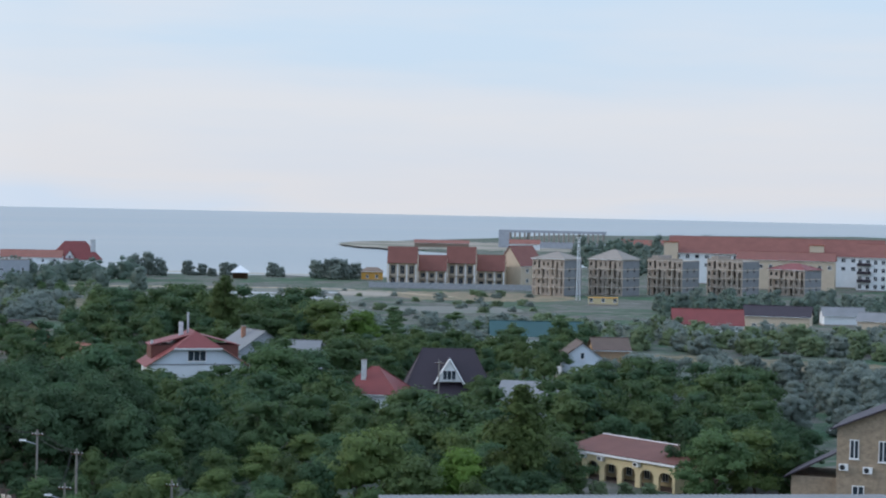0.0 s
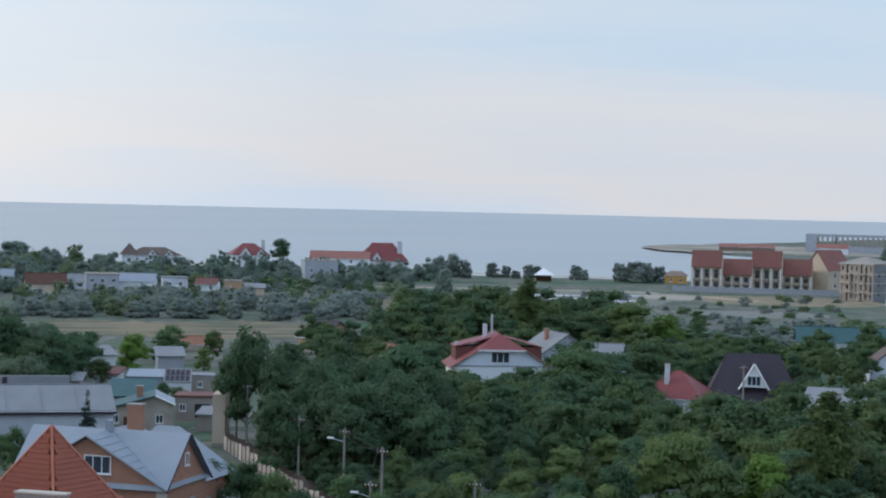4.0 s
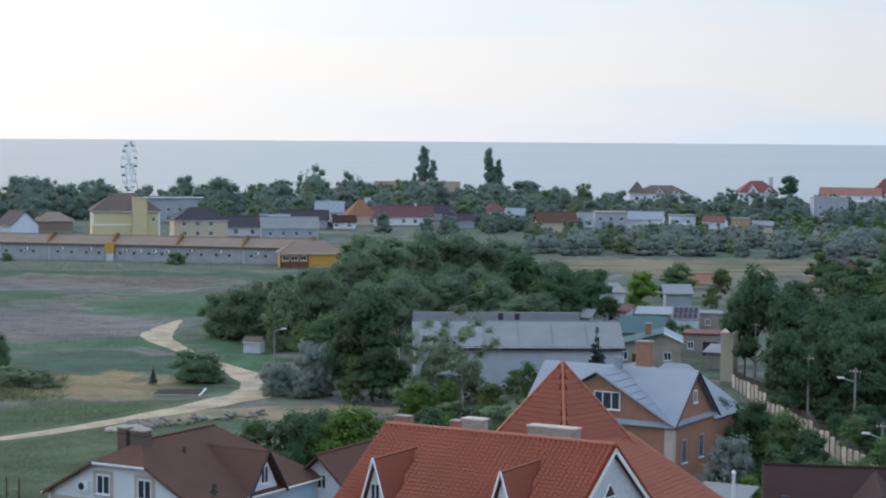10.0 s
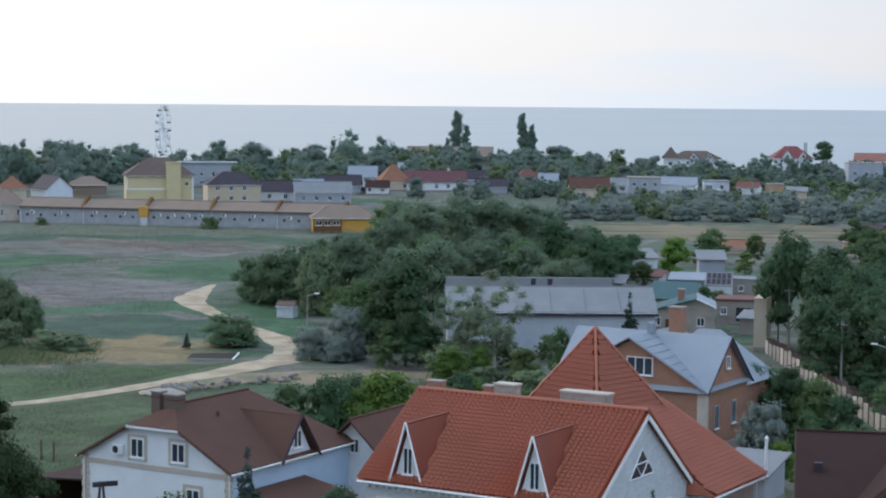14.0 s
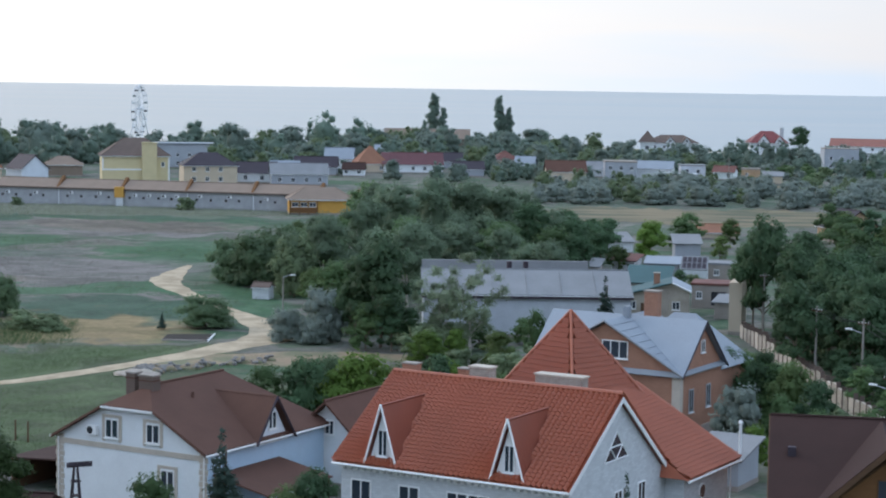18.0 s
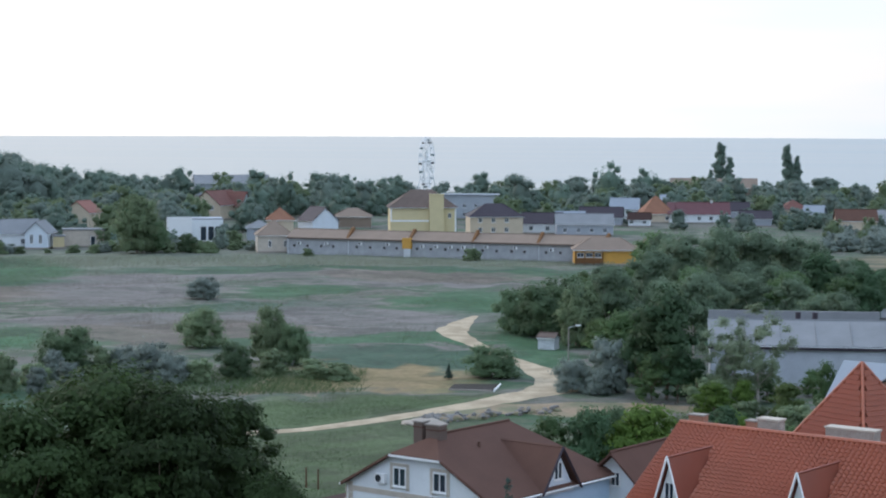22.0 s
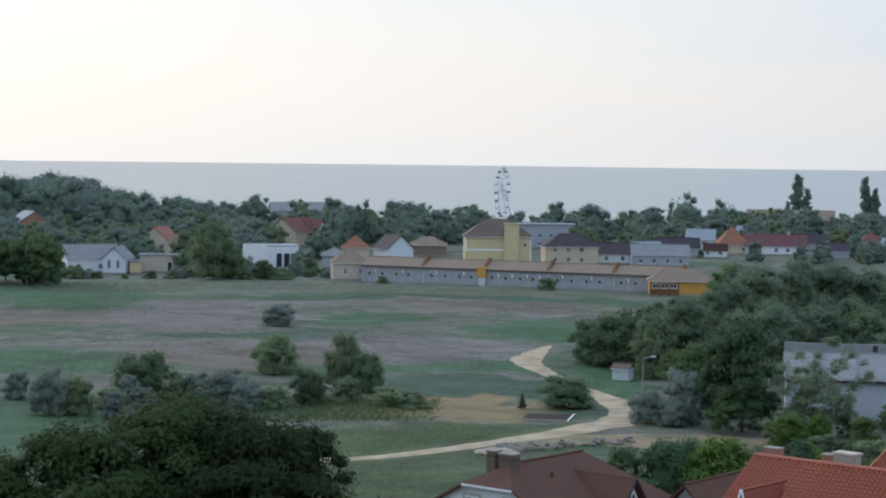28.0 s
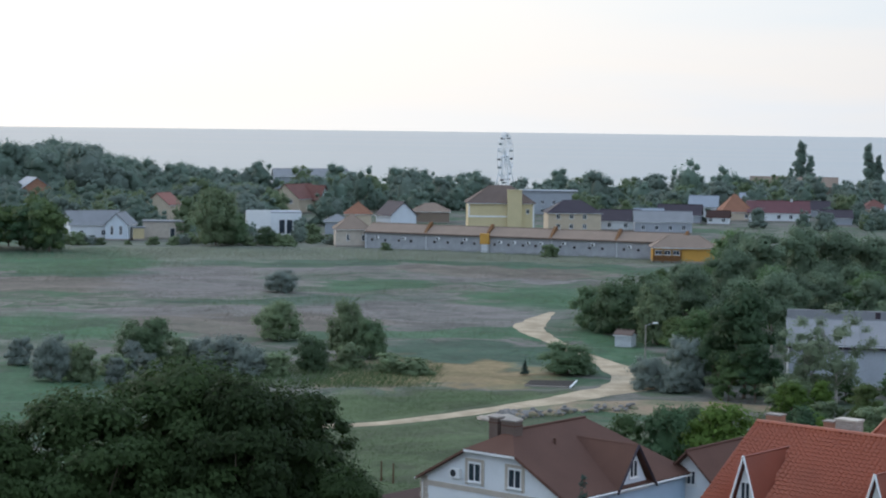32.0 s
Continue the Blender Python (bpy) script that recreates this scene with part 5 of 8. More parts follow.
window(e, 0, -3, 3.6, 1.6, 1.6, "front", 1)
h = house("house", -10.25, 900, 17, 12, 5.8, 11.0, "white", "redroof", "seaside house with bright red hipped roof", turn=10, style="hip", front=W4(-5, 0, 5), chimney=(6.5, 0, 12.6, 1.6))
cross_gable(h, -2.5, 5.5, -6.4, 5.9, 9.6, "white", "redroof")
cross_gable(h, 4.5, 4.5, -6.4, 5.9, 9.0, "white", "redroof")
h = house("house", -12.9, 880, 26, 11, 6.0, 8.8, "white", "oldred", "long white seaside house with low red roof", turn=-4, style="x", front=W4(-10, -5, 0, 5, 10))
part("balcony", boxes((-12.8, 12.8, -6.9, -5.55, 3.1, 3.35)), "trim", h)
h = house("house", -14.1, 905, 22, 13, 4.2, 12.4, "white", "redroof", "large seaside house with steep red mansard roof", turn=6, style="hip", over=.6, chimney=(7.6, -3, 13.2, 2.2))
cross_gable(h, -3.0, 5.0, -6.6, 4.6, 8.4, "white", "redroof")
h = house("house", -12.3, 770, 13, 9, 8.2, 8.5, "grey", "concrete", "unfinished grey concrete block house", turn=10, style="flat", over=.05, front=W4(-4, 0, 4))
for x in (-6.2, -2, 2.2, 6.2):
    part("pillar", boxes((x - .25, x + .25, -4.4, -3.9, 8.503, 9.6)), "concrete", h)
house("house", -4.51, 631, 12.3, 9, 4.1, 7.2, "cream", "brown", "cream house with brown gabled roof", turn=6, style="x", front=[(-3.6, 1.2, 1.2, 1.6, 1), (2.6, 1.2, 1.2, 1.6, 1)])
h = house("house", -6.09, 648, 10.4, 9, 6.6, 7.0, "grey", "concrete", "grey rendered two-storey house with flat roof", turn=4, style="flat", over=.15, front=[(3, .9, 2.0, 2.2, 2)] + [(x, 4.0, 1.2, 1.4, 1) for x in (-3.4, 0, 3.4)])
house("house", -7.1, 656, 11.8, 8, 4.4, 6.6, "white", "zinc", "white cottage with pale sheet roof", turn=-8, style="x", front=W2(-3, 1))
house("house", -8.15, 648, 8.0, 7, 5.8, 6.2, "bluegrey", "slate", "bluish-grey flat-roofed two-storey house", turn=6, style="flat", over=.2, front=[(-2, 3.4, 1.2, 1.4, 1), (1.6, 3.4, 1.2, 1.4, 1)])
e = thing("porch", P(-7.8, 641), -7.8, "white open porch with round pillars before the cottages", "porch")
part("roof_slab", boxes((-6, 5.4, -2.2, 2.0, 3.3, 3.6)), "white_metal", e)
for x in (-5.6, -3.2, -.8, 1.6, 4.0, 5.1):
    part("pillar", beam(bmesh.new(), (x, -1.9, 0), (x, -1.9, 3.29), .16, sides=6), "trim", e)
part("back_wall", boxes((-6, 1.5, 1.6, 1.9, 0, 3.29)), "white", e)
house("shed", -9.82, 652, 6.0, 5, 4.8, 5.3, "shellbrick", "concrete", "small flat-roofed brown brick outbuilding", style="flat", over=.1, front=[(-1.2, 2.8, .9, 1.0, 1)])
house("shed", -10.45, 655, 6.2, 4, 2.7, 3.8, "cream", "slate", "small cream shed with sheet roof", style="shed", front=W2(-1))
house("house", 1.15, 682, 10.6, 10, 3.0, 9.0, "cream", "tilebrown", "house with tall orange-brown hipped roof", turn=12, style="hip", front=W2(-3, 3))
h = house("house", -.2, 682, 17.4, 9, 3.3, 6.9, "white", "wine", "white house with wine-red gabled roof", turn=5, style="x", front=W2(-1.5, 2.5, 6), chimney=(3, 0, 7.8, .8))
part("side_wing", boxes((-11.5, -8.75, -3.5, 3.5, 0, 3.2)), "white", h)
part("wing_slope", slab(bmesh.new(), [(-12.2, -4.4, 3.1), (-8.3, -4.4, 3.1), (-8.3, 1.5, 7.0), (-12.2, 1.5, 7.0)], .16), "wine", h)
house("house", 2.02, 690, 9.6, 8, 4.5, 7.9, "white", "zinc", "white house with pale metal roof", turn=-6, style="x", front=W2(-3, 3))
house("house", .65, 752, 9, 8, 4.6, 7.0, "white", "zinc", "white house with blue-grey metal roof", turn=0, style="x")
house("house", 2.7, 660, 14, 8, 3.0, 6.0, "grey", "darkroof", "low house with dark roof", turn=-4, style="x", front=W2(-3, 3))
house("house", -2.75, 722, 9.3, 9, 3.3, 6.5, "cream", "rust", "house with faded red roof among trees", turn=14, style="hip")
house("house", -3.36, 703, 6.7, 7, 2.8, 5.4, "grey", "zinc", "small house with pale roof", turn=-10, style="x")
house("house", -1.7, 664, 10, 7, 2.8, 5.0, "grey", "darkroof", "low grey house with dark roof", turn=6, style="x")
house("house", -.5, 940, 40, 12, 4.0, 8.0, "tan", "tan", "long brown roofed hall behind the trees", turn=0, style="x")
for az, r, w, ev, rd, wl_, rf, tx in ((-1.1, 715, 10, 3.0, 5.8, "grey", "darkroof", "grey house with plum roof among trees"), (1.6, 655, 7, 2.4, 4.4, "white", "maroon", "small white house with maroon roof"),
                                      (-5.3, 676, 8, 3.0, 5.2, "palebrick", "slate", "pale brick house with grey roof"), (-9.1, 676, 7, 2.8, 4.6, "white", "rust", "small white cottage with rusty roof"), (3.6, 640, 9, 3.0, 5.4, "white", "zinc", "white house with light metal roof")):
    house("house", az, r, w, 8, ev, rd, wl_, rf, tx, turn=az * 5 % 23 - 11, style="x", front=W2(-2.4, 1.8))
# yellow guest house complex at the field's far side
h = house("guest_house", 7.9, 575, 18.9, 13, 9.4, 14.4, "yellow", "chestnut", "yellow three-storey guest house with brown hipped roof", turn=4, style="hip", over=.6, front=[(7.6, 6.6, 1.0, 1.3, 1)])
part("stair_tower", boxes((1.7, 5.8, -7.9, -6.504, 0, 13.2)), "yellow", h, "yellow stair tower")
part("band", boxes((-9.5, 1.65, -6.57, -6.505, 5.5, 5.95)), "trim", h)
part("corner_board", boxes((9.1, 9.5, -6.57, -6.505, 0, 9.2)), "trim", h)
part("corner_board", boxes((-9.5, -9.1, -6.57, -6.505, 6, 9.2)), "trim", h)
part("tower_cap", boxes((1.5, 6.0, -8.1, -6.3, 13.203, 13.5)), "yellow", h)
house("house", 5.8, 600, 16, 11, 5.6, 9.4, "cream", "darkroof", "cream house with dark hipped roof", turn=8, style="hip", front=W4(-5, -1, 3))
house("house", 4.4, 610, 12, 9, 3.2, 6.2, "white", "darkroof", "white house with dark roof", turn=-6, style="x", front=W2(-3, 2))
house("house", 3.2, 600, 17, 9, 3.6, 6.4, "grey", "slate", "long low house with grey roof", turn=4, style="x", front=W2(-6, -2, 2, 6))
house("house", 9.9, 640, 12, 9, 3.5, 6.2, "tan", "tan", "low house with light brown roof", turn=0, style="hip")
house("house", 6.5, 700, 20, 9, 8.4, 8.8, "grey", "zinc", "flat-roofed grey building among trees", style="flat", front=W4(-6, -2, 2, 6))
row_a, row_b = P(11.8, 512), P(2.6, 481.5)
row_turn = math.degrees(math.atan2(row_b.y - row_a.y, row_b.x - row_a.x))
row_len = (row_b - row_a).length / 5
for i in range(5):
    h = thing("guest_house", row_a.lerp(row_b, (i + .5) / 5), row_turn, "grey plastered guest house block with light brown shingle roof", "house", "guest house row")
    hw, dp, ev, rg = row_len / 2, 8.6, 4.25, 6.35 - .05 * (i % 2)
    part("wall", boxes((-hw + .02, hw - .02, 0, dp, 0, ev)), "greywall", h)
    part("roof_slope", slab(bmesh.new(), [(-hw, -.5, ev + .06), (hw, -.5, ev + .06), (hw, dp * .5, rg), (-hw, dp * .5, rg)], .16), "tan", h)
    part("roof_slope", slab(bmesh.new(), [(hw, dp + .5, ev + .06), (-hw, dp + .5, ev + .06), (-hw, dp * .5, rg), (hw, dp * .5, rg)], .16), "tan", h)
    part("ridge_cap", beam(bmesh.new(), (-hw, dp * .5, rg + .04), (hw, dp * .5, rg + .04), .12, sides=6), "tan", h)
    part("fascia", boxes((-hw, hw, -.56, -.5, ev - .28, ev + .1)), "chestnut", h, "dark brown eave board")
    g1 = part("end_gable", prism(bmesh.new(), [(-.6, ev - .1), (dp * .5, ev - .1), (dp * .5, rg + .75), (dp * .5 - .8, rg + .75)], hw - .35, hw + .3), "timber", h, "timber-clad end gable standing above the roof")
    g1.matrix_local = Matrix(((0, 1, 0, 0), (1, 0, 0, 0), (0, 0, 1, 0), (0, 0, 0, 1)))
    for x in (-6.4, -2.7, 1.2, 4.6):
        window(h, x + .5 * (i % 2), 0, 1.9, .6, .6, "front", 0, False, "wood")
        if x in (-6.4, 1.2) or i == 2:
            aircon(h, x + 1.5, 0, 2.5 + .25 * (i % 2))
    part("downpipe", beam(bmesh.new(), (-hw + .3, -.08, 0), (-hw + .3, -.08, ev - .3), .08, sides=6), "white_metal", h)
    if i == 1:
        part("porch", boxes((hw - 1.6, hw + .8, -.9, -.02, 2.2, 4.9)), "ochre", h, "small ochre boxed porch under the eave")
        part("porch_wall", boxes((hw - 1.2, hw + .6, -.8, -.02, 0, 2.19)), "palebrick", h)
h = house("guest_house", 12.17, 519, 9.2, 9, 4.4, 8.3, "sand", "tan", "stone end house with light brown hipped roof", turn=4, style="hip", front=[(-1.4, 1.6, .8, 1.7, 1), (2.6, 1.6, .8, 1.7, 1)])
h = house("guest_house", 2.58, 478, 15.2, 8, 3.5, 6.3, "ochre", "tan", "ochre timber house with light brown roof and long veranda", turn=4, style="hip", over=.6, front=[(-6.2, 1.9, 1.6, 1.1, 1), (-4.1, 1.9, 1.6, 1.1, 1), (-2.0, 1.9, 1.6, 1.1, 1)])
part("veranda_rail", boxes((-7.5, -.8, -4.5, -4.3, .6, 1.7)), "timber", h)
for x in (-7.4, -5.15, -3.05, -.9):
    part("veranda_post", boxes((x - .12, x + .12, -4.5, -4.1, 0, 3.4)), "timber", h)
house("house", 1.27, 484, 6.4, 8, 3.6, 6.4, "sand", "tan", "stone cottage with brown roof", turn=6, style="hip", front=W2(-2, 2))
house("house", 10.9, 605, 9, 9, 4.2, 8.0, "bluewhite", "darkroof", "pale blue house with dark plum roof", turn=30, style="y")
house("house", 12.0, 600, 8, 8, 4.4, 8.0, "cream", "tilebrown", "cream house with orange-brown roof", turn=0, style="hip")
# left village
h = house("modern_house", 14.45, 557, 15.3, 9, 6.8, 7.2, "white", "grey", "white modern flat-roofed house with tall windows", turn=3, style="flat", over=.0, front=[(2.2, 1.0, 1.7, 4.0, 0), (4.3, 1.0, 1.7, 4.0, 0), (6.4, 1.0, 1.7, 4.0, 0)])
part("white_panel", boxes((-7.7, -1.0, -5.0, -4.504, 0, 7.6)), "trim", h)
h = house("house", 13.75, 698, 12, 16, 5.2, 9.8, "cream", "rust", "cream house with steep red-brown cross gable roof", turn=-34, style="y", front=[(-2.5, 3.4, 1.4, 1.5, 1), (2.5, 3.4, 1.4, 1.5, 1)])
cg = part("cross_gable", prism(bmesh.new(), [(-3.2, 4.6), (3.2, 4.6), (0, 9.3)], -9, -1), "bluewhite", h, "pale cross gable on the street side")
cg.matrix_local = Matrix.Translation((0, 3.5, 0)) @ Matrix.Rotation(radians(90), 4, "Z")
for s in (-1, 1):
    part("gable_slope", slab(bmesh.new(), [(s * 3.7, -9.5, 4.2), (0, -9.5, 9.7), (0, 0, 9.7), (s * 3.7, -1, 4.2)], .16), "rust", cg)
window(cg, 0, -9, 4.8, 1.2, 1.5, "front", 1)
house("house", 12.6, 560, 7, 7, 4.2, 6.2, "grey", "slate", "small grey house beside the field", turn=0, style="hip")
house("house", 19.6, 545, 14, 9, 4.0, 7.4, "white", "slate", "white cottage with pale sheet roof", turn=12, style="x", front=W2(-4, 2))
house("house", 18.8, 540, 6, 10, 4.4, 7.2, "bluewhite", "slate", "pale blue gabled house end", turn=-14, style="y", front=[(-1.2, 1.5, .9, 2.4, 1), (1.2, 1.5, .9, 2.4, 1)])
house("shed", 17.6, 545, 11, 6, 4.6, 5.0, "sand", "slate", "stone outbuilding with flat roof", style="flat", over=.2, front=[(2.5, .4, 1.3, 2.6, 0)])
house("shed", 18.3, 538, 3, 3, 3.2, 3.6, "yellow", "slate", "small pale yellow shed with flat roof", style="flat", over=.2)
house("house", 16.4, 735, 15, 10, 5.0, 8.4, "bluewhite", "teal", "pale house with green roof among trees", turn=-14, style="hip")
house("warehouse", 13.4, 915, 34, 14, 6.0, 9.4, "grey", "slate", "long grey-roofed hall near the sea", turn=6, style="x")
house("house", 21.3, 700, 12, 10, 7.5, 11.4, "brick", "zinc", "brick house with pale roof in the wood", turn=20, style="y")
house("house", 17.6, 640, 9, 8, 5.2, 8.6, "cream", "oldred", "small house with faded roof in trees", turn=-30, style="y")
house("shed", 4.2, 297, 2.6, 2.2, 1.75, 2.25, "palebrick", "chestnut", "small pale hut with tiled roof", turn=-20, style="x", over=.2, plinth=False)

# ---- the building site and hotels along the bay ----
def town_house(az, r, w, top, low, label):
    """A terraced house under scaffold-like balconies: a steep red roof above two open storeys."""
    e = thing("terraced_house", P(az, r), az - 4, label, "house", "red-roofed terrace")
    d = 12.0
    part("wall", boxes((-w / 2, w / 2, -d / 2 + 1.1, d / 2, 0, low), (-w / 2, -w / 2 + .4, -d / 2, -d / 2 + 1.1, 0, low), (w / 2 - .4, w / 2, -d / 2, -d / 2 + 1.1, 0, low)), "cream", e)
    part("roof_slope", slab(bmesh.new(), [(-w / 2, -d / 2 - .6, low), (w / 2, -d / 2 - .6, low), (w / 2, -d / 2 + 2.4, top), (-w / 2, -d / 2 + 2.4, top)], .25), "terracotta", e)
    part("roof_slope", slab(bmesh.new(), [(w / 2, d / 2 + .4, low), (-w / 2, d / 2 + .4, low), (-w / 2, -d / 2 + 2.4, top), (w / 2, -d / 2 + 2.4, top)], .25), "terracotta", e)
    bm = prism(bmesh.new(), [(-d / 2 - .3, low - .2), (d / 2, low - .2), (-d / 2 + 2.4, top - .3)], -w / 2 + .05, w / 2 - .05)
    part("gable_wall", bm, "cream", e).matrix_local = Matrix.Rotation(radians(90), 4, "Z")
    for z in (0.25, low / 2 + .1):
        part("floor_slab", boxes((-w / 2 + .41, w / 2 - .41, -d / 2 - .3, -d / 2 + 1.1, z - .2, z)), "sand", e)
    n = 3
    for i in range(n + 1):
        x = -w / 2 + .5 + (w - 1.0) * i / n
        part("pillar", boxes((x - .22, x + .22, -d / 2 - .35, -d / 2 - .004, 0, low - .3)), "trim", e)
    for i in range(n):
        x = -w / 2 + .5 + (w - 1) * (i + .5) / n
        for z in (.6, low / 2 + .5):
            window(e, x, -d / 2 + 1.1, z, 1.8, low / 2 - 1.4, "front", 1, False, "sand")
    return e


for az, r, top, low in ((-23.5, 773, 16.0, 9.6), (-24.36, 780, 12.8, 6.6), (-25.2, 784, 16.2, 9.6), (-26.05, 790, 13.0, 6.6)):
    town_house(az, r, 11.7, top, low, "red-roofed terraced house under construction with open pillared storeys")
h = house("terraced_house", -26.9, 798, 12, 14, 9.0, 16.4, "cream", "terracotta", "cream end terrace with red gable roof", turn=-40, style="y", right=[(-3, 2, 1.6, 1.6, 1), (1, 2, 1.6, 1.6, 1), (-3, 6, 1.6, 1.6, 1), (1, 6, 1.6, 1.6, 1)])
e = thing("site_fence", P(-25.2, 765), -25.2, "pale blue-grey sheet fence round the building site", "fence")
fb = None
for i in range(24):
    x = -36 + i * 3
    if fb is None:
        fb = part("panel", boxes((0, 2.9, -.06, .06, 0, 2.2)), "greywall", e)
        fb.location = (x, 0, 0)
    else:
        share(fb, "panel", e, (x, 0, 0))


def raw_block(az, r, w, storeys, roof, label, turn):
    """An unfinished concrete-block building: slabs, piers and open bays, with a blind side wall."""
    e = thing("unfinished_building", P(az, r), az + turn, label, "building", "unfinished blocks")
    d, hs = 13.0, 3.35
    top = storeys * hs
    n = 7
    bay = w / n
    for s in range(storeys):
        z = s * hs
        part("floor_slab", boxes((-w / 2 - .15, w / 2 + .15, -d / 2 - .15, d / 2, z + hs - .3, z + hs)), "sand", e)
        bm = bmesh.new()
        for i in range(n + 1):
            x = -w / 2 + i * bay
            box(bm, x - .6 if i else x, x + .6 if i < n else x, -d / 2, -d / 2 + .4, z, z + hs - .301)
        for i in range(n):
            if (i + s) % 3 != 1:
                box(bm, -w / 2 + i * bay + .6, -w / 2 + (i + 1) * bay - .6, -d / 2, -d / 2 + .3, z, z + (1.0 if (i + s) % 4 else .12))
                box(bm, -w / 2 + i * bay + .6, -w / 2 + (i + 1) * bay - .6, -d / 2, -d / 2 + .3, z + hs - .95, z + hs - .301)
        part("front_wall", bm, "block", e)
        for i in (1, 4):
            if s:
                bl = part("balcony", boxes((-w / 2 + i * bay - .2, -w / 2 + (i + 1.4) * bay, -d / 2 - 1.5, -d / 2 - .16, z - .25, z)), "sand", e)
                for k in (0, 1.2):
                    part("balcony_post", boxes((-w / 2 + (i + k) * bay, -w / 2 + (i + k) * bay + .25, -d / 2 - 1.5, -d / 2 - 1.25, z - hs + .01, z - .255)), "sand", bl)
    part("side_wall", boxes((w / 2 - .35, w / 2, -d / 2 + .41, d / 2, 0, top - .3)), "slate", e, "blind grey block side wall")
    part("side_wall", boxes((-w / 2, -w / 2 + .35, -d / 2 + .41, d / 2, 0, top - .3)), "slate", e)
    part("back_wall", boxes((-w / 2 + .36, w / 2 - .36, d / 2 - .35, d / 2 - .01, 0, top - .3)), "concrete", e)
    part("core_wall", boxes((-w / 2 + .36, w / 2 - .36, -.2, .2, 0, top - .3)), "concrete", e)
    for z in (3.0, 6.4, 9.8):
        if z < top - 2:
            for y in (-2.5, 2.5):
                window(e, w / 2, y, z - 1, 1.2, 1.6, "right", 0, False, "concrete")
    if roof:
        bm_h = top + roof
        roof_hip(e, w, d, top + .02, bm_h, .5, "redroof" if roof == 2.4 else "concrete")
    else:
        part("parapet", boxes((-w / 2, w / 2, -d / 2, -d / 2 + .3, top + .002, top + .8), (-w / 2, -w / 2 + 3, -d / 2 + 3, d / 2, top + .002, top + 1.6)), "concrete", e)
    return e


for az, r, w, st, roof in ((-27.95, 735, 13.5, 4, 2.6), (-29.6, 745, 14.5, 4, 3.6), (-31.3, 757, 15, 4, 0), (-33.0, 770, 15.5, 4, 0), (-34.75, 785, 16, 3, 2.4)):
    raw_block(az, r, w, st, roof, "unfinished grey-beige concrete block building with open storeys", -30)

# big red-roofed hotel
h = house("hotel", -34.2, 880, 92, 16, 14.0, 20.6, "white", "terracotta", "long white hotel with red tiled roof", turn=-4, style="x", over=.8,
          front=[(-42 + i * 4.2, z, 1.8, 1.7, 1) for i in range(21) for z in (11.2, 7.6)])
for x in (-45, 18):
    t = part("corner_tower", boxes((x - 3, x + 3, -10, -7.6, 0, 18.0)), "cream", h, "cream corner tower")
    part("tower_cap", boxes((x - 3.3, x + 3.3, -10.3, -7.3, 18.003, 18.5)), "orange", t)
h = house("hotel", -37.4, 850, 26, 14, 14.5, 19.5, "white", "terracotta", "white hotel wing with balconies and arched windows", turn=-8, style="x", over=.8,
          front=[(-11.5 + i * 3.2, z, 1.6, 1.9, 1) for i in range(8) for z in (1.0, 4.4, 7.8, 11.2)])
for z in (4.0, 7.4, 10.8):
    part("balcony", boxes((-12.6, -7.0, -8.3, -7.004, z - .25, z + .9)), "darkroof", h)
house("hotel", -34.5, 835, 40, 12, 12.5, 15.6, "cream", "terracotta", "lower hotel range with orange roof", turn=-4, style="x", front=[(-18 + i * 4, 9.0, 1.5, 1.6, 1) for i in range(10)])

# long unfinished shed at the water
e = thing("unfinished_hall", P(-27.8, 1500), -27.8 - 6, "long grey unfinished hall with rows of openings", "building")
part("wall", boxes((-40, 40, -8, 8, 0, 4.5), (-40, 40, -8, 8, 11.4, 13.4), (-40, -32, -8, 8, 4.5, 11.4)), "grey", e)
for i in range(20):
    x = -32 + i * 3.7
    part("pier", boxes((x, x + 1.2, -8, -6.5, 4.51, 11.39)), "concrete", e)
for x in (-20, 0, 20, 38):
    part("column", boxes((x, x + 1.0, 5.5, 6.5, 4.51, 11.39)), "concrete", e)
for az, r, w, hgt, m_ in ((-24.6, 1460, 40, 5, "tan"), (-27.0, 1440, 22, 7, "white"), (-30.4, 1420, 30, 9, "cream"), (-33.0, 1500, 40, 9, "cream"), (-36.2, 1480, 46, 9, "cream")):
    house("house", az, r, w, 12, hgt * .6, hgt, m_, "oldred", "far low resort building with reddish roof", style="x", plinth=False)
house("site_hut", -29.3, 668, 10, 4, 2.4, 2.7, "yellow", "ochre", "yellow site container building", style="flat", over=.1, front=W2(-4, 0, 4))
house("house", -32.3, 522, 18, 9, 3.4, 7.0, "white", "redroof", "long white house with red roof", turn=4, style="x", front=W2(-6, 0, 6))
house("house", -34.3, 550, 18, 9, 4.6, 7.0, "cream", "darkroof", "cream house with grey-brown roof", turn=-6, style="x", front=W2(-6, -2, 3))
house("house", -36.1, 590, 12, 7, 3.0, 5.2, "white", "slate", "low white house with pale roof", turn=12, style="x")
house("house", -37.2, 560, 12, 7, 3.4, 5.4, "cream", "slate", "low cream house with pale roof", turn=-12, style="x")


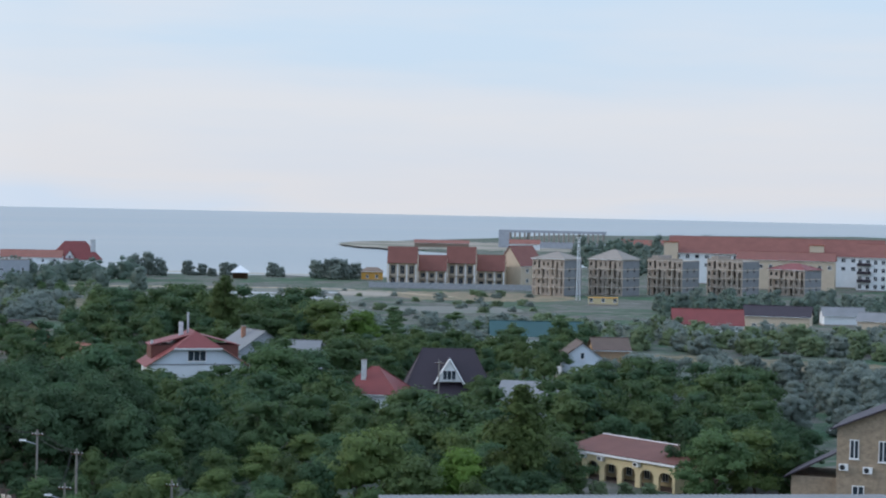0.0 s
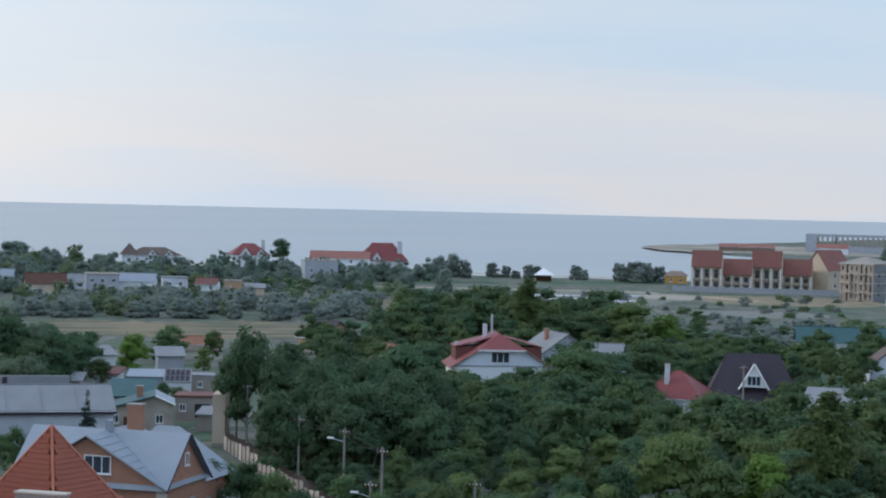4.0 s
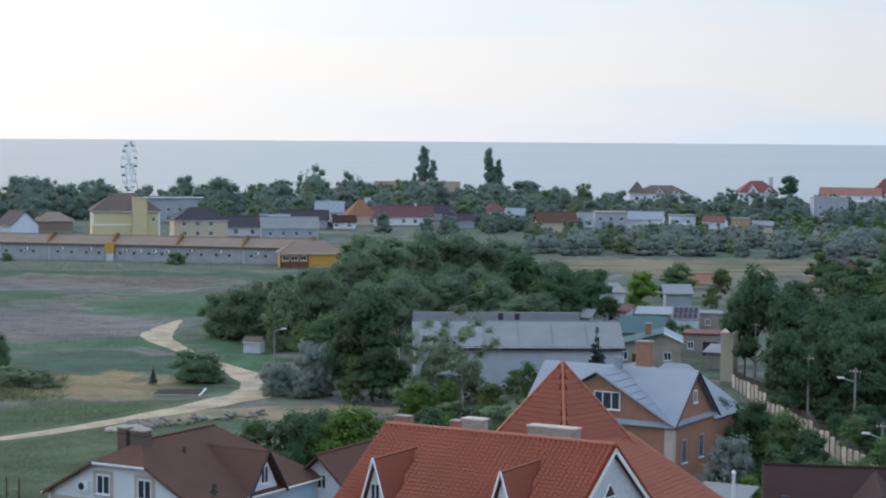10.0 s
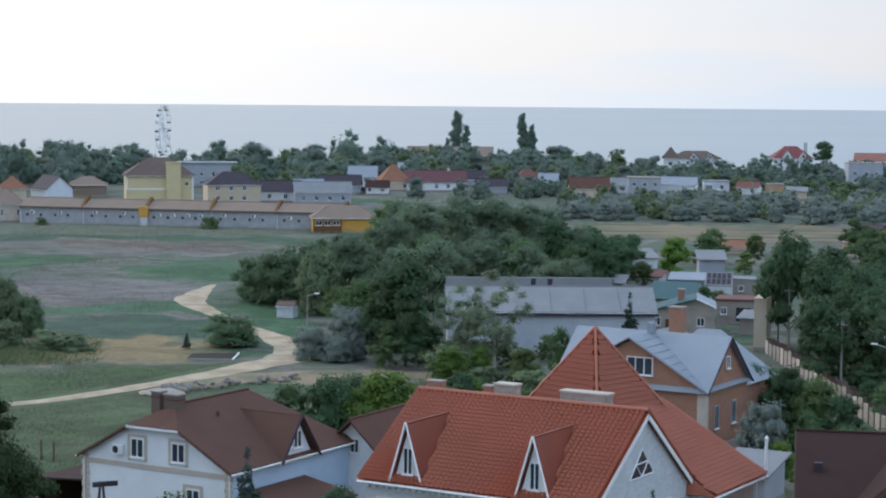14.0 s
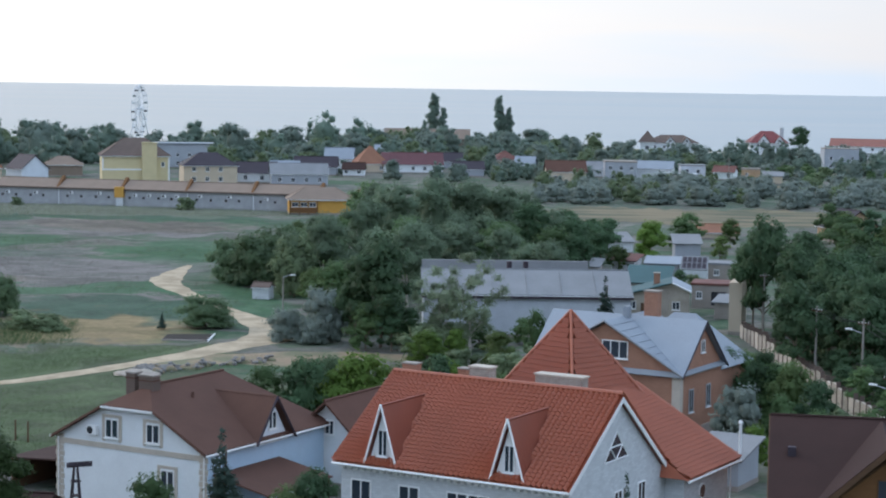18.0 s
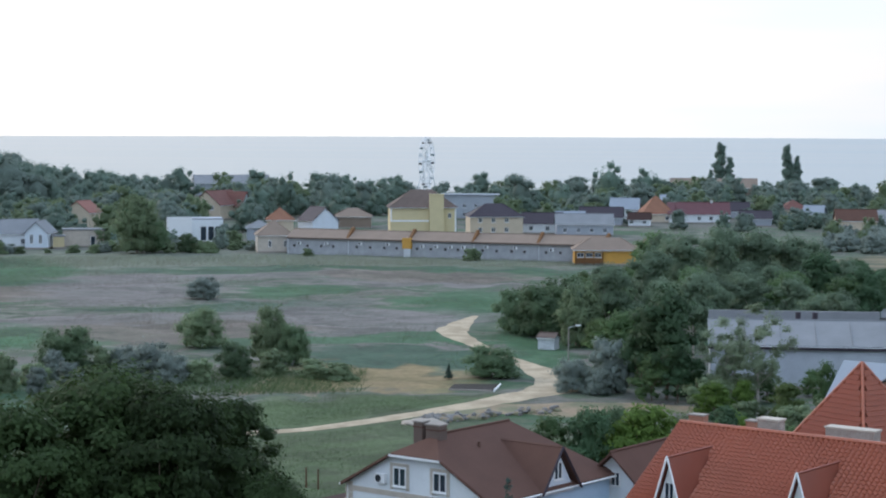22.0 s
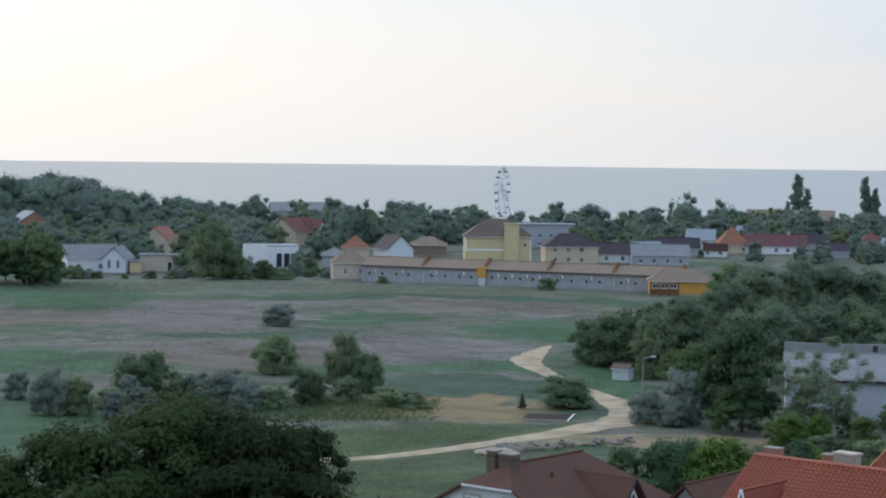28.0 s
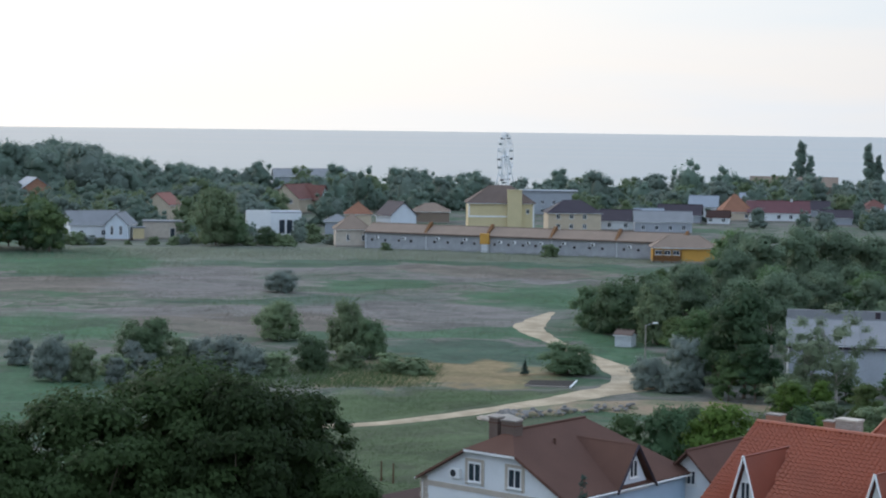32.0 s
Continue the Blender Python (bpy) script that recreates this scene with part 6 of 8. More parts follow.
def lattice_mast(az, r, top):
    e = thing("lattice_mast", P(az, r), az, "tall pale steel lattice mast", "mast")
    for i in range(3):
        a_ = 2 * math.pi * i / 3
        part("leg", beam(bmesh.new(), (math.cos(a_) * .9, math.sin(a_) * .9, 0), (math.cos(a_) * .45, math.sin(a_) * .45, top), .12, sides=5), "white_metal", e)
    n = 12
    for k in range(n):
        z0, z1 = top * k / n, top * (k + 1) / n
        r0, r1 = .9 - .45 * k / n, .9 - .45 * (k + 1) / n
        bm = bmesh.new()
        for i in range(3):
            a_, b_ = 2 * math.pi * i / 3, 2 * math.pi * (i + 1) / 3
            beam(bm, (math.cos(a_) * r0, math.sin(a_) * r0, z0), (math.cos(b_) * r1, math.sin(b_) * r1, z1), .06, sides=4)
            beam(bm, (math.cos(a_) * r1, math.sin(a_) * r1, z1), (math.cos(b_) * r1, math.sin(b_) * r1, z1), .06, sides=4)
        part("brace", bm, "white_metal", e)
    part("platform", boxes((-1, 1, -1, 1, top, top + .2)), "white_metal", e)


lattice_mast(-28.56, 700, 22)

# gazebo and kiosk by the beach
e = thing("gazebo", P(-18.8, 824), -18.8, "beach gazebo with white pyramid canopy", "gazebo")
for x in (-3, 3):
    for y in (-3, 3):
        part("post", beam(bmesh.new(), (x, y, 0), (x, y, 2.8), .12, sides=6), "wood", e)
bm = bmesh.new()
for i in range(4):
    c4 = [(-4, -4, 2.7), (4, -4, 2.7), (4, 4, 2.7), (-4, 4, 2.7)]
    slab(bm, [c4[i], c4[(i + 1) % 4], (0, 0, 5.6)], .08)
part("canopy", bm, "trim", e)
part("back_panel", boxes((-3, 3, 2.9, 3.0, 0, 2.6)), "wood", e)
house("kiosk", -22.6, 832, 9, 5, 3.6, 5.4, "ochre", "tan", "small orange beach kiosk", style="hip", front=W2(-2, 2))


def ferris_wheel():
    e = thing("ferris_wheel", P(7.76, 985), 7.76 + 75, "white ferris wheel with hanging gondolas seen edge-on", "ferris wheel")
    R, zc, n = 11.8, 15.0, 18
    for y in (-.9, .9):
        bm = bmesh.new()
        pts = [Vector((R * math.cos(2 * math.pi * i / 36), y, zc + R * math.sin(2 * math.pi * i / 36))) for i in range(36)]
        for i in range(36):
            beam(bm, pts[i], pts[(i + 1) % 36], .12, sides=4)
        rim = part("rim", bm, "white_metal", e)
    for i in range(n):
        t = 2 * math.pi * i / n
        c, s = math.cos(t), math.sin(t)
        bm = bmesh.new()
        for y in (-.9, .9):
            beam(bm, (0, y * .4, zc), (R * c, y, zc + R * s), .09, sides=4)
        beam(bm, (R * c, -1.0, zc + R * s), (R * c, 1.0, zc + R * s), .1, sides=4)
        part("spoke", bm, "white_metal", e)
        g_ = part("gondola", boxes((R * c - .8, R * c + .8, -.7, .7, zc + R * s - 1.75, zc + R * s - 1.0)), ("dark", "teal", "white_metal")[i % 3], e)
        part("gondola_roof", boxes((R * c - 1, R * c + 1, -.9, .9, zc + R * s - .35, zc + R * s - .2)), "white_metal", g_)
    for y in (-1.6, 1.6):
        bm = bmesh.new()
        for x in (-6, 6):
            beam(bm, (x, y * 2, 0), (0, y, zc), .28, .2, sides=6)
        part("support", bm, "white_metal", e)
    part("hub", beam(bmesh.new(), (0, -1.8, zc), (0, 1.8, zc), .5), "white_metal", e)


ferris_wheel()


# ---- poles, wires, walls, small things ----
def street_lamp(az, r, top, label="concrete street lamp with a curved arm", arm=1):
    e = thing("street_lamp", P(az, r), az, label, "lamp")
    part("pole", beam(bmesh.new(), (0, 0, 0), (0, 0, top), .13, .08), "pole", e)
    a_ = part("arm", beam(bmesh.new(), (0, 0, top - .1), (1.1 * arm, -.2, top + .25), .05, sides=6), "metal", e)
    part("lamp_head", boxes(*[(min(1.0 * arm, 1.7 * arm), max(1.0 * arm, 1.7 * arm), -.35, -.05, top + .2, top + .36)]), "trim", a_)
    return e


def power_pole(az, r, top, lamp=False):
    e = thing("power_pole", P(az, r), az - 20, "weathered wooden power pole with insulators", "pole", "power poles")
    part("pole", beam(bmesh.new(), (0, 0, 0), (0, 0, top), .17, .11), "pole", e)
    ca = part("crossarm", boxes((-.65, .65, -.06, .06, top - .6, top - .48)), "wood", e)
    for x in (-.55, -.2, .2, .55):
        part("insulator", beam(bmesh.new(), (x, 0, top - .48), (x, 0, top - .28), .045, .03, sides=6), "trim", ca)
    if lamp:
        part("lamp_arm", beam(bmesh.new(), (0, 0, top - 1.6), (-1.3, -.3, top - 1.2), .05, sides=6), "metal", e)
        part("lamp_head", boxes((-1.9, -1.2, -.45, -.15, top - 1.25, top - 1.08)), "trim", e)
    return e


street_lamp(3.62, 275, 5.6)
poles = [(-11.81, 223, 9.0, False), (-13.13, 219, 8.2, True), (-14.24, 201, 8.4, False), (-13.92, 191, 6.4, True), (-16.95, 190, 6.8, False), (-10.3, 262, 8.8, False), (-24.6, 318, 8.4, False), (-9.2, 660, 8, False)]
for p in poles:
    power_pole(*p)


def cable(a, b, sag, name="overhead_cable"):
    bm = bmesh.new()
    a, b = Vector(a), Vector(b)
    pts = [a + (b - a) * t + Vector((0, 0, -4 * sag * t * (1 - t))) for t in (i / 10 for i in range(11))]
    for p, q in zip(pts, pts[1:]):
        beam(bm, p, q, .03, sides=4)
    bmesh.ops.remove_doubles(bm, verts=bm.verts, dist=.02)
    tagged(link(name, bm, "rubber"), "thin black overhead cable between power poles", "cable", "overhead cables")


line = [poles[5], poles[0], poles[1], poles[2], poles[3]]
for p, q in zip(line, line[1:]):
    for k in (-.5, .5):
        a_, b_ = P(p[0], p[1], p[2] - .25), P(q[0], q[1], q[2] - .25)
        cable(a_ + Vector((k, 0, 0)), b_ + Vector((k, 0, 0)), .5)

# tall pale block building end and the long garden wall below the dark trees
h = house("house", -9.56, 268, 1.7, 6, 6.8, 7.0, "cream", "cream", "pale cream block building at the trees' edge", turn=-6, style="flat", over=.0)
e = thing("garden_wall", (0, 0, 0), 0, "long weathered plaster garden wall with upright brown posts", "wall")
w0, w1 = Vector((44.2, 259, 0)), Vector((46.2, 176, 0))
for i in range(34):
    a_, b_ = w0.lerp(w1, i / 34), w0.lerp(w1, (i + .985) / 34)
    d_ = (b_ - a_).normalized()
    s_ = Vector((-d_.y, d_.x, 0)) * .15
    bm = bmesh.new()
    hgt = 1.9 + .6 * noise.noise(a_ * .3)
    v = [bm.verts.new(p + Vector((0, 0, z))) for z in (0, hgt) for p in (a_ - s_, b_ - s_, b_ + s_, a_ + s_)]
    for f in ((3, 2, 1, 0), (4, 5, 6, 7), (0, 1, 5, 4), (1, 2, 6, 5), (2, 3, 7, 6), (3, 0, 4, 7)):
        bm.faces.new([v[q] for q in f])
    part("panel", bm, "palewall" if i % 4 else "sand", e)
    part("post", boxes((b_.x - .24, b_.x + .24, b_.y - .07, b_.y + .07, 0, 2.5 + .4 * noise.noise(b_))), "chestnut", e)
    if i < 20:
        for q in (.3, .65):
            c_ = a_.lerp(b_, q)
            part("upright", boxes((c_.x - .16, c_.x + .16, c_.y - .07, c_.y + .07, hgt + .003, hgt + .5)), "chestnut", e)

# raised bed by the track
e = thing("garden_bed", P(6.42, 252.5), 8, "dark soil bed with pale kerb boards", "garden bed")
e.scale = (.85, .62, .6)
part("soil", slab(bmesh.new(), [(-3.6, -3.4, .2), (3.0, -5.2, .2), (4.2, 4.6, .2), (-2.6, 4.6, .2)], .2), "soil", e)
k_ = part("kerb", boxes((-.12, .12, -5.6, 5.0, 0, .3)), "trim", e, "long white kerb board")
k_.matrix_local = Matrix.Translation((3.85, -.2, 0)) @ Matrix.Rotation(radians(-7), 4, "Z")
k_ = part("kerb", boxes((-3.4, 3.3, -.2, .2, 0, .3)), "concrete", e, "row of rough stones")
k_.matrix_local = Matrix.Translation((-.3, -4.75, 0)) @ Matrix.Rotation(radians(-15), 4, "Z")

# rubble heaps
bm0 = bmesh.new()
bmesh.ops.create_icosphere(bm0, subdivisions=1, radius=1.0)
for v in bm0.verts:
    v.co *= 0.7 + 0.5 * random.random()
stone = None
rub = thing("rubble_heap", P(6.3, 224), 0, "strip of broken concrete and stones in the dirt", "rubble")
HEAPS = [(random.uniform(4.0, 8.0), random.gauss(0, .8), random.uniform(.25, .8)) for _ in range(26)]
for i in range(290):
    haz, off, big = HEAPS[i % len(HEAPS)]
    az = haz + random.gauss(0, .16)
    p = P(az, 227.5 - 2.0 * (az - 6) + off + random.gauss(0, .5)) - P(6.3, 224)
    s = random.uniform(.10, .34)
    lift = max(0, big - abs(az - haz) * 2.2) * random.random()
    sc = (s * random.uniform(.8, 1.5), s, s * random.uniform(.6, 1.0))
    if stone is None:
        stone = part("stone", bm0, "rubble", rub)
        stone.matrix_local = Matrix.LocRotScale(p + Vector((0, 0, .15)), None, Vector(sc))
    else:
        share(stone, "stone", rub, p + Vector((0, 0, lift + sc[2] * .4)), random.uniform(0, 6), sc)
for haz, off, big in HEAPS:
    bm = bmesh.new()
    bmesh.ops.create_icosphere(bm, subdivisions=2, radius=1.0)
    for v in bm.verts:
        v.co = Vector((v.co.x * .9, v.co.y * .8, max(-.05, v.co.z) * big)) * (1 + .4 * noise.noise(v.co * 2.3 + Vector((haz * 9, 0, 0))))
    q_ = part("earth_mound", bm, "yard" if big < .7 else "rubble", rub, "low mound of dug earth")
    q_.location = P(haz, 227.5 - 2.0 * (haz - 6) + off) - P(6.3, 224)
bm = bmesh.new()
bmesh.ops.create_icosphere(bm, subdivisions=3, radius=1.0)
for v in bm.verts:
    v.co = Vector((v.co.x * 2.4, v.co.y * 1.4, max(0, v.co.z) * .7)) * (1 + .35 * noise.noise(v.co * 2.1))
ob = tagged(link("sand_mound", bm, "palewall", smooth=True), "small heap of pale sand on the grass", "sand heap")
ob.location = P(7.85, 221.5)

# wooden posts in the grass and a wind vane by the white house
for az, r in ((10.9, 182), (11.25, 183)):
    e = thing("fence_post", P(az, r), 0, "old wooden fence post in the grass", "post", "fence posts")
    part("post", beam(bmesh.new(), (0, 0, 0), (0, 0, 1.9), .09, .07), "wood", e)
e = thing("windmill_model", P(9.55, 134), 20, "small dark garden windmill on a lattice stand", "garden ornament")
for x in (-.7, .7):
    for y in (-.7, .7):
        part("leg", beam(bmesh.new(), (x, y, 0), (x * .15, y * .15, 7.2), .07, sides=5), "darkroof", e)
for z in (5.2, 6.2):
    part("crossbar", boxes((-.3, .3, -.3, .3, z, z + .1)), "darkroof", e)
part("tail", boxes((-.4, 1.1, -.06, .06, 7.2, 7.55)), "darkroof", e)
part("hub", beam(bmesh.new(), (-.1, 0, 7.35), (-.6, 0, 7.35), .18), "darkroof", e)
e = thing("flue_pipe", P(-9.75, 164), 0, "pale metal flue pipe beside the shed", "flue")
part("pipe", beam(bmesh.new(), (0, 0, 0), (0, 0, 5.6), .13), "white_metal", e)
part("cowl", beam(bmesh.new(), (0, 0, 5.65), (0, 0, 5.9), .22, .05), "white_metal", e)
street_lamp(11.45, 136, 7.6, arm=-1)


# ---- plants ----
ICO = bmesh.new()
bmesh.ops.create_icosphere(ICO, subdivisions=1, radius=1.0)
ICO_V = np.array([tuple(v.co) for v in ICO.verts])
ICO_F = np.array([[v.index for v in f.verts] for f in ICO.faces])
ICO.free()


def leaf_mesh(name, pts, nrm, size, material, rng, squash=1.0, cores=()):
    """Many small pointed leaf sprays of one triangle each, round the dense inner clumps (x, y, z, radius, half height)."""
    n = len(pts)
    mid = pts - pts.mean(0)
    mid /= np.linalg.norm(mid, axis=1)[:, None] + 1e-9
    nrm = nrm * .6 + mid * .5 + rng.normal(0, .34, (n, 3)) + (0, 0, .40)
    nrm /= np.linalg.norm(nrm, axis=1)[:, None] + 1e-9
    u = np.cross(nrm, rng.normal(0, 1, (n, 3)))
    u /= np.linalg.norm(u, axis=1)[:, None] + 1e-9
    w = np.cross(nrm, u)
    s = size * rng.uniform(.55, 1.45, n)[:, None]
    tri = np.stack([pts - u * s - w * s * .55 * squash, pts + u * s * rng.uniform(.3, 1.1, (n, 1)) - w * s * .4 * squash, pts + w * s * 1.15 * squash], 1).reshape(-1, 3)
    co, idx = [tri], [np.arange(3 * n)]
    for k, c in enumerate(cores):
        lump = ICO_V * (1 + rng.uniform(-.28, .22, (len(ICO_V), 1)))
        idx.append((ICO_F + 3 * n + k * len(ICO_V)).ravel())
        co.append(np.array(c[:3]) + lump * (c[3], c[3], c[4]))
    co, idx = np.concatenate(co), np.concatenate(idx)
    me = bpy.data.meshes.new(name)
    me.vertices.add(len(co))
    me.vertices.foreach_set("co", co.ravel())
    me.loops.add(len(idx))
    me.loops.foreach_set("vertex_index", idx)
    me.polygons.add(len(idx) // 3)
    me.polygons.foreach_set("loop_start", np.arange(0, len(idx), 3))
    me.polygons.foreach_set("use_smooth", np.arange(len(idx) // 3) >= n)
    me.update()
    me.validate()
    me.materials.append(M[material])
    return me


def tree_model(seed, height, spread, n, size, material, bark="bark", form="broad", gaps=.25, trunk=.1, lobe_n=24):
    """A tree as a thing with a trunk and a crown; built at the origin, to be copied."""
    rng = np.random.default_rng(seed)
    lobes = []
    if form == "broad":
        base = height * trunk
        k_ = (15 / lobe_n) ** .4
        for i in range(lobe_n):
            t = rng.uniform(0, 2 * math.pi)
            h_ = rng.uniform(0, 1) ** .8
            rr = spread * (.15 + .72 * math.sin(math.pi * (.18 + .72 * h_))) * rng.uniform(.35, 1.0)
            big = rng.uniform(.6, 1.25) ** 1.6
            lobes.append((rr * math.cos(t), rr * math.sin(t), base + (height - base) * (.10 + .78 * h_), spread * .36 * big * k_, height * .105 * (.5 + .5 * big) * k_))
        lobes.append((0, 0, height * .84, spread * .4, height * .14))
        lobes.append((0, 0, height * .55, spread * .55, height * .24))
    elif form == "dome":
        for i in range(lobe_n):
            t = rng.uniform(0, 2 * math.pi)
            h_ = rng.uniform(0, 1)
            rr = spread * math.sqrt(max(.05, 1 - (1.1 * h_ - .25) ** 2)) * rng.uniform(.35, .88)
            big = rng.uniform(.65, 1.25)
            lobes.append((rr * math.cos(t), rr * math.sin(t), height * (.06 + .80 * h_), spread * .27 * big, height * .135 * big))
        lobes.append((0, 0, height * .48, spread * .66, height * .38))
        for i in range(6):
            lobes.append((spread * .5 * math.cos(i * 1.05), spread * .5 * math.sin(i * 1.05), height * .15, spread * .34, height * .17))
    elif form == "poplar":
        for i in range(22):
            h_ = i / 21
            rr = spread * (.3 + .9 * math.sin(math.pi * min(1, .1 + .82 * h_)) ** .7) * .5
            t = rng.uniform(0, 2 * math.pi)
            lobes.append((rr * .5 * math.cos(t), rr * .5 * math.sin(t), height * (.1 + .84 * h_), rr * rng.uniform(.5, .85), height * rng.uniform(.06, .11)))
    elif form == "conifer":
        for i in range(14):
            h_ = i / 13
            t = rng.uniform(0, 2 * math.pi)
            rr = spread * (1 - h_) * .75
            lobes.append((rr * .4 * math.cos(t), rr * .4 * math.sin(t), height * (.1 + .86 * h_), max(.15, spread * (1 - h_) * .85), height * .05))
    else:  # airy
        for i in range(46):
            t = rng.uniform(0, 2 * math.pi)
            h_ = rng.uniform(0, 1)
            rr = spread * rng.uniform(.1, .95) * (.35 + .65 * math.sin(math.pi * h_))
            lobes.append((rr * math.cos(t), rr * math.sin(t), height * (.16 + .8 * h_), spread * rng.uniform(.12, .26), height * rng.uniform(.05, .11)))
    L = np.array(lobes)
    wgt = (L[:, 3] ** 2 + L[:, 3] * L[:, 4])
    pick = rng.choice(len(L), int(n * 1.9), p=wgt / wgt.sum())
    d = rng.normal(0, 1, (len(pick), 3))
    d /= np.linalg.norm(d, axis=1)[:, None]
    d[:, 2] = np.where(d[:, 2] < -.35, -d[:, 2], d[:, 2])
    rad = np.stack([L[pick, 3], L[pick, 3], L[pick, 4]], 1)
    fray = np.array([noise.noise(Vector(q) * 1.9 + Vector((k * 7.3, seed, 0))) for q, k in zip(d, pick)])[:, None]
    pts = L[pick, :3] + d * rad * (rng.uniform(.15, 1.15, (len(pick), 1)) if form == "airy" else (1.0 + (.2 if form == "dome" and n < 2000 else .33) * fray) * rng.normal(.97, .11 if form == "dome" and n < 2000 else .19 if form == "dome" else .14, (len(pick), 1)))
    inside = np.zeros(len(pts), bool)
    for k in range(len(L)):
        q = (pts - L[k, :3]) / [L[k, 3], L[k, 3], L[k, 4]]
        inside |= ((q ** 2).sum(1) < (.55 if form != "airy" else 0)) & (pick != k)
    pts, d = pts[~inside][:n], d[~inside][:n]
    keep = np.array([noise.noise(Vector(p) * (2.6 / max(spread, 1))) > -gaps * 1.6 + .12 - .35 for p in pts])
    pts, d = pts[keep], d[keep]
    cores = [] if form in ("airy", "conifer") else [(x, y, z, a_ * f_, b_ * f_) for f_ in ((.78 if n < 2000 else .62) if form == "dome" else .72,) for x, y, z, a_, b_ in lobes]
    e = new("tree")
    crown = new("crown", leaf_mesh("crown", pts, d, size, material, rng, cores=cores))
    crown.parent = e
    bm = bmesh.new()
    tr = max(.12, height * .018)
    top = height * (.9 if form in ("poplar", "conifer") else .55)
    lean = Vector((rng.uniform(-.4, .4), rng.uniform(-.4, .4), 0))
    beam(bm, (0, 0, -.1), Vector((0, 0, top * .5)) + lean * .5, tr, tr * .75, sides=6)
    beam(bm, Vector((0, 0, top * .5)) + lean * .5, Vector((0, 0, top)) + lean, tr * .75, tr * .3, sides=6)
    for k in rng.choice(len(L), min(len(L), 8), replace=False):
        z0 = top * rng.uniform(.3, .8)
        st = Vector((0, 0, z0)) + lean * (z0 / top)
        beam(bm, st, Vector(L[k, :3]), tr * .38, tr * .1, sides=4)
    link("trunk", bm, bark, e)
    return e


TREES = {
    "broad_a": tree_model(1, 10, 4.4, 2238, 0.200, "leaf", gaps=.25, trunk=.05, lobe_n=33),
    "broad_b": tree_model(2, 10, 5.0, 2382, 0.204, "leafmid", gaps=.25, trunk=.0, lobe_n=36),
    "broad_c": tree_model(3, 10, 4.0, 2166, 0.196, "leafwarm", gaps=.3, trunk=.0, lobe_n=33),
    "dark_a": tree_model(41, 12, 5.0, 2805, 0.21, "leafpine", gaps=.3, trunk=.12, lobe_n=40),
    "dark_b": tree_model(42, 12, 4.4, 2550, 0.21, "leafpine", gaps=.35, trunk=.15, lobe_n=34),
    "bright": tree_model(4, 8, 4.0, 2850, 0.167, "leafbright", gaps=.25, trunk=.0, lobe_n=40),
    "olive_a": tree_model(5, 6, 3.4, 952, 0.190, "olive", gaps=.25, form="dome", lobe_n=36),
    "olive_b": tree_model(6, 6, 4.0, 952, 0.198, "olive", gaps=.25, form="dome", lobe_n=36),
    "poplar": tree_model(7, 20, 5.8, 5200, 0.340, "leaffar", form="poplar"),
    "pale_poplar": tree_model(8, 14, 4.2, 6500, 0.210, "leafpop", form="poplar"),
    "airy": tree_model(9, 12, 5.0, 11000, 0.135, "leafpale", "palebark", form="airy", gaps=.02),
    "acacia": tree_model(10, 14, 5.4, 3271, 0.196, "leafgrove", "palebark", gaps=.3, lobe_n=36, trunk=.05),
    "conifer": tree_model(11, 8, 2.0, 4200, 0.160, "leafblue", form="conifer"),
    "great": tree_model(12, 18, 9.0, 21250, 0.176, "leafdark", gaps=.25, lobe_n=110, trunk=.05),
    "great_b": tree_model(13, 17, 8.0, 18700, 0.176, "leafdark", gaps=.25, lobe_n=100, trunk=.05),
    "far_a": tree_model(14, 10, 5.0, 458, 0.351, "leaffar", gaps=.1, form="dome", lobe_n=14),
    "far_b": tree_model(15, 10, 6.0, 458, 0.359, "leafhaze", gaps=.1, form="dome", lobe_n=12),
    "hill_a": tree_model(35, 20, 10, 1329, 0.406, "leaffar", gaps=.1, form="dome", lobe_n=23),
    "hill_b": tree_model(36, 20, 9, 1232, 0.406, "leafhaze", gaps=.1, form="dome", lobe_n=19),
    "mid_a": tree_model(21, 10, 4.6, 858, 0.312, "leaf", gaps=.2, trunk=.0, lobe_n=20),
    "mid_b": tree_model(22, 10, 5.0, 858, 0.320, "leafmid", gaps=.2, trunk=.0, lobe_n=20),
    "mid_c": tree_model(23, 10, 4.2, 829, 0.304, "leafwarm", gaps=.25, trunk=.0, lobe_n=20),
    "sage_a": tree_model(24, 6, 3.6, 249, 0.359, "olive", gaps=.15, form="dome", lobe_n=12),
    "sage_b": tree_model(25, 6, 4.2, 249, 0.374, "olive", gaps=.15, form="dome", lobe_n=12),
    "fresh": tree_model(34, 9, 4.4, 2280, 0.178, "leafpop", gaps=.25, trunk=.0, lobe_n=33),
    "shrub": tree_model(16, 4, 3.0, 909, 0.175, "leafsoft", gaps=.2, trunk=.0, lobe_n=21, form="dome"),
    "meadow_a": tree_model(31, 8, 4.2, 4819, 0.157, "leafsoft", gaps=.15, form="dome", lobe_n=46),
    "meadow_b": tree_model(32, 6, 4.4, 4360, 0.165, "leafgarden", gaps=.15, form="dome", lobe_n=46),
    "far_c": tree_model(17, 9, 5.0, 492, 0.35, "leafsoft", gaps=.1, form="dome", lobe_n=13),
    "meadow_c": tree_model(33, 5, 4.0, 3442, 0.144, "olive", gaps=.2, form="dome", lobe_n=44),
}
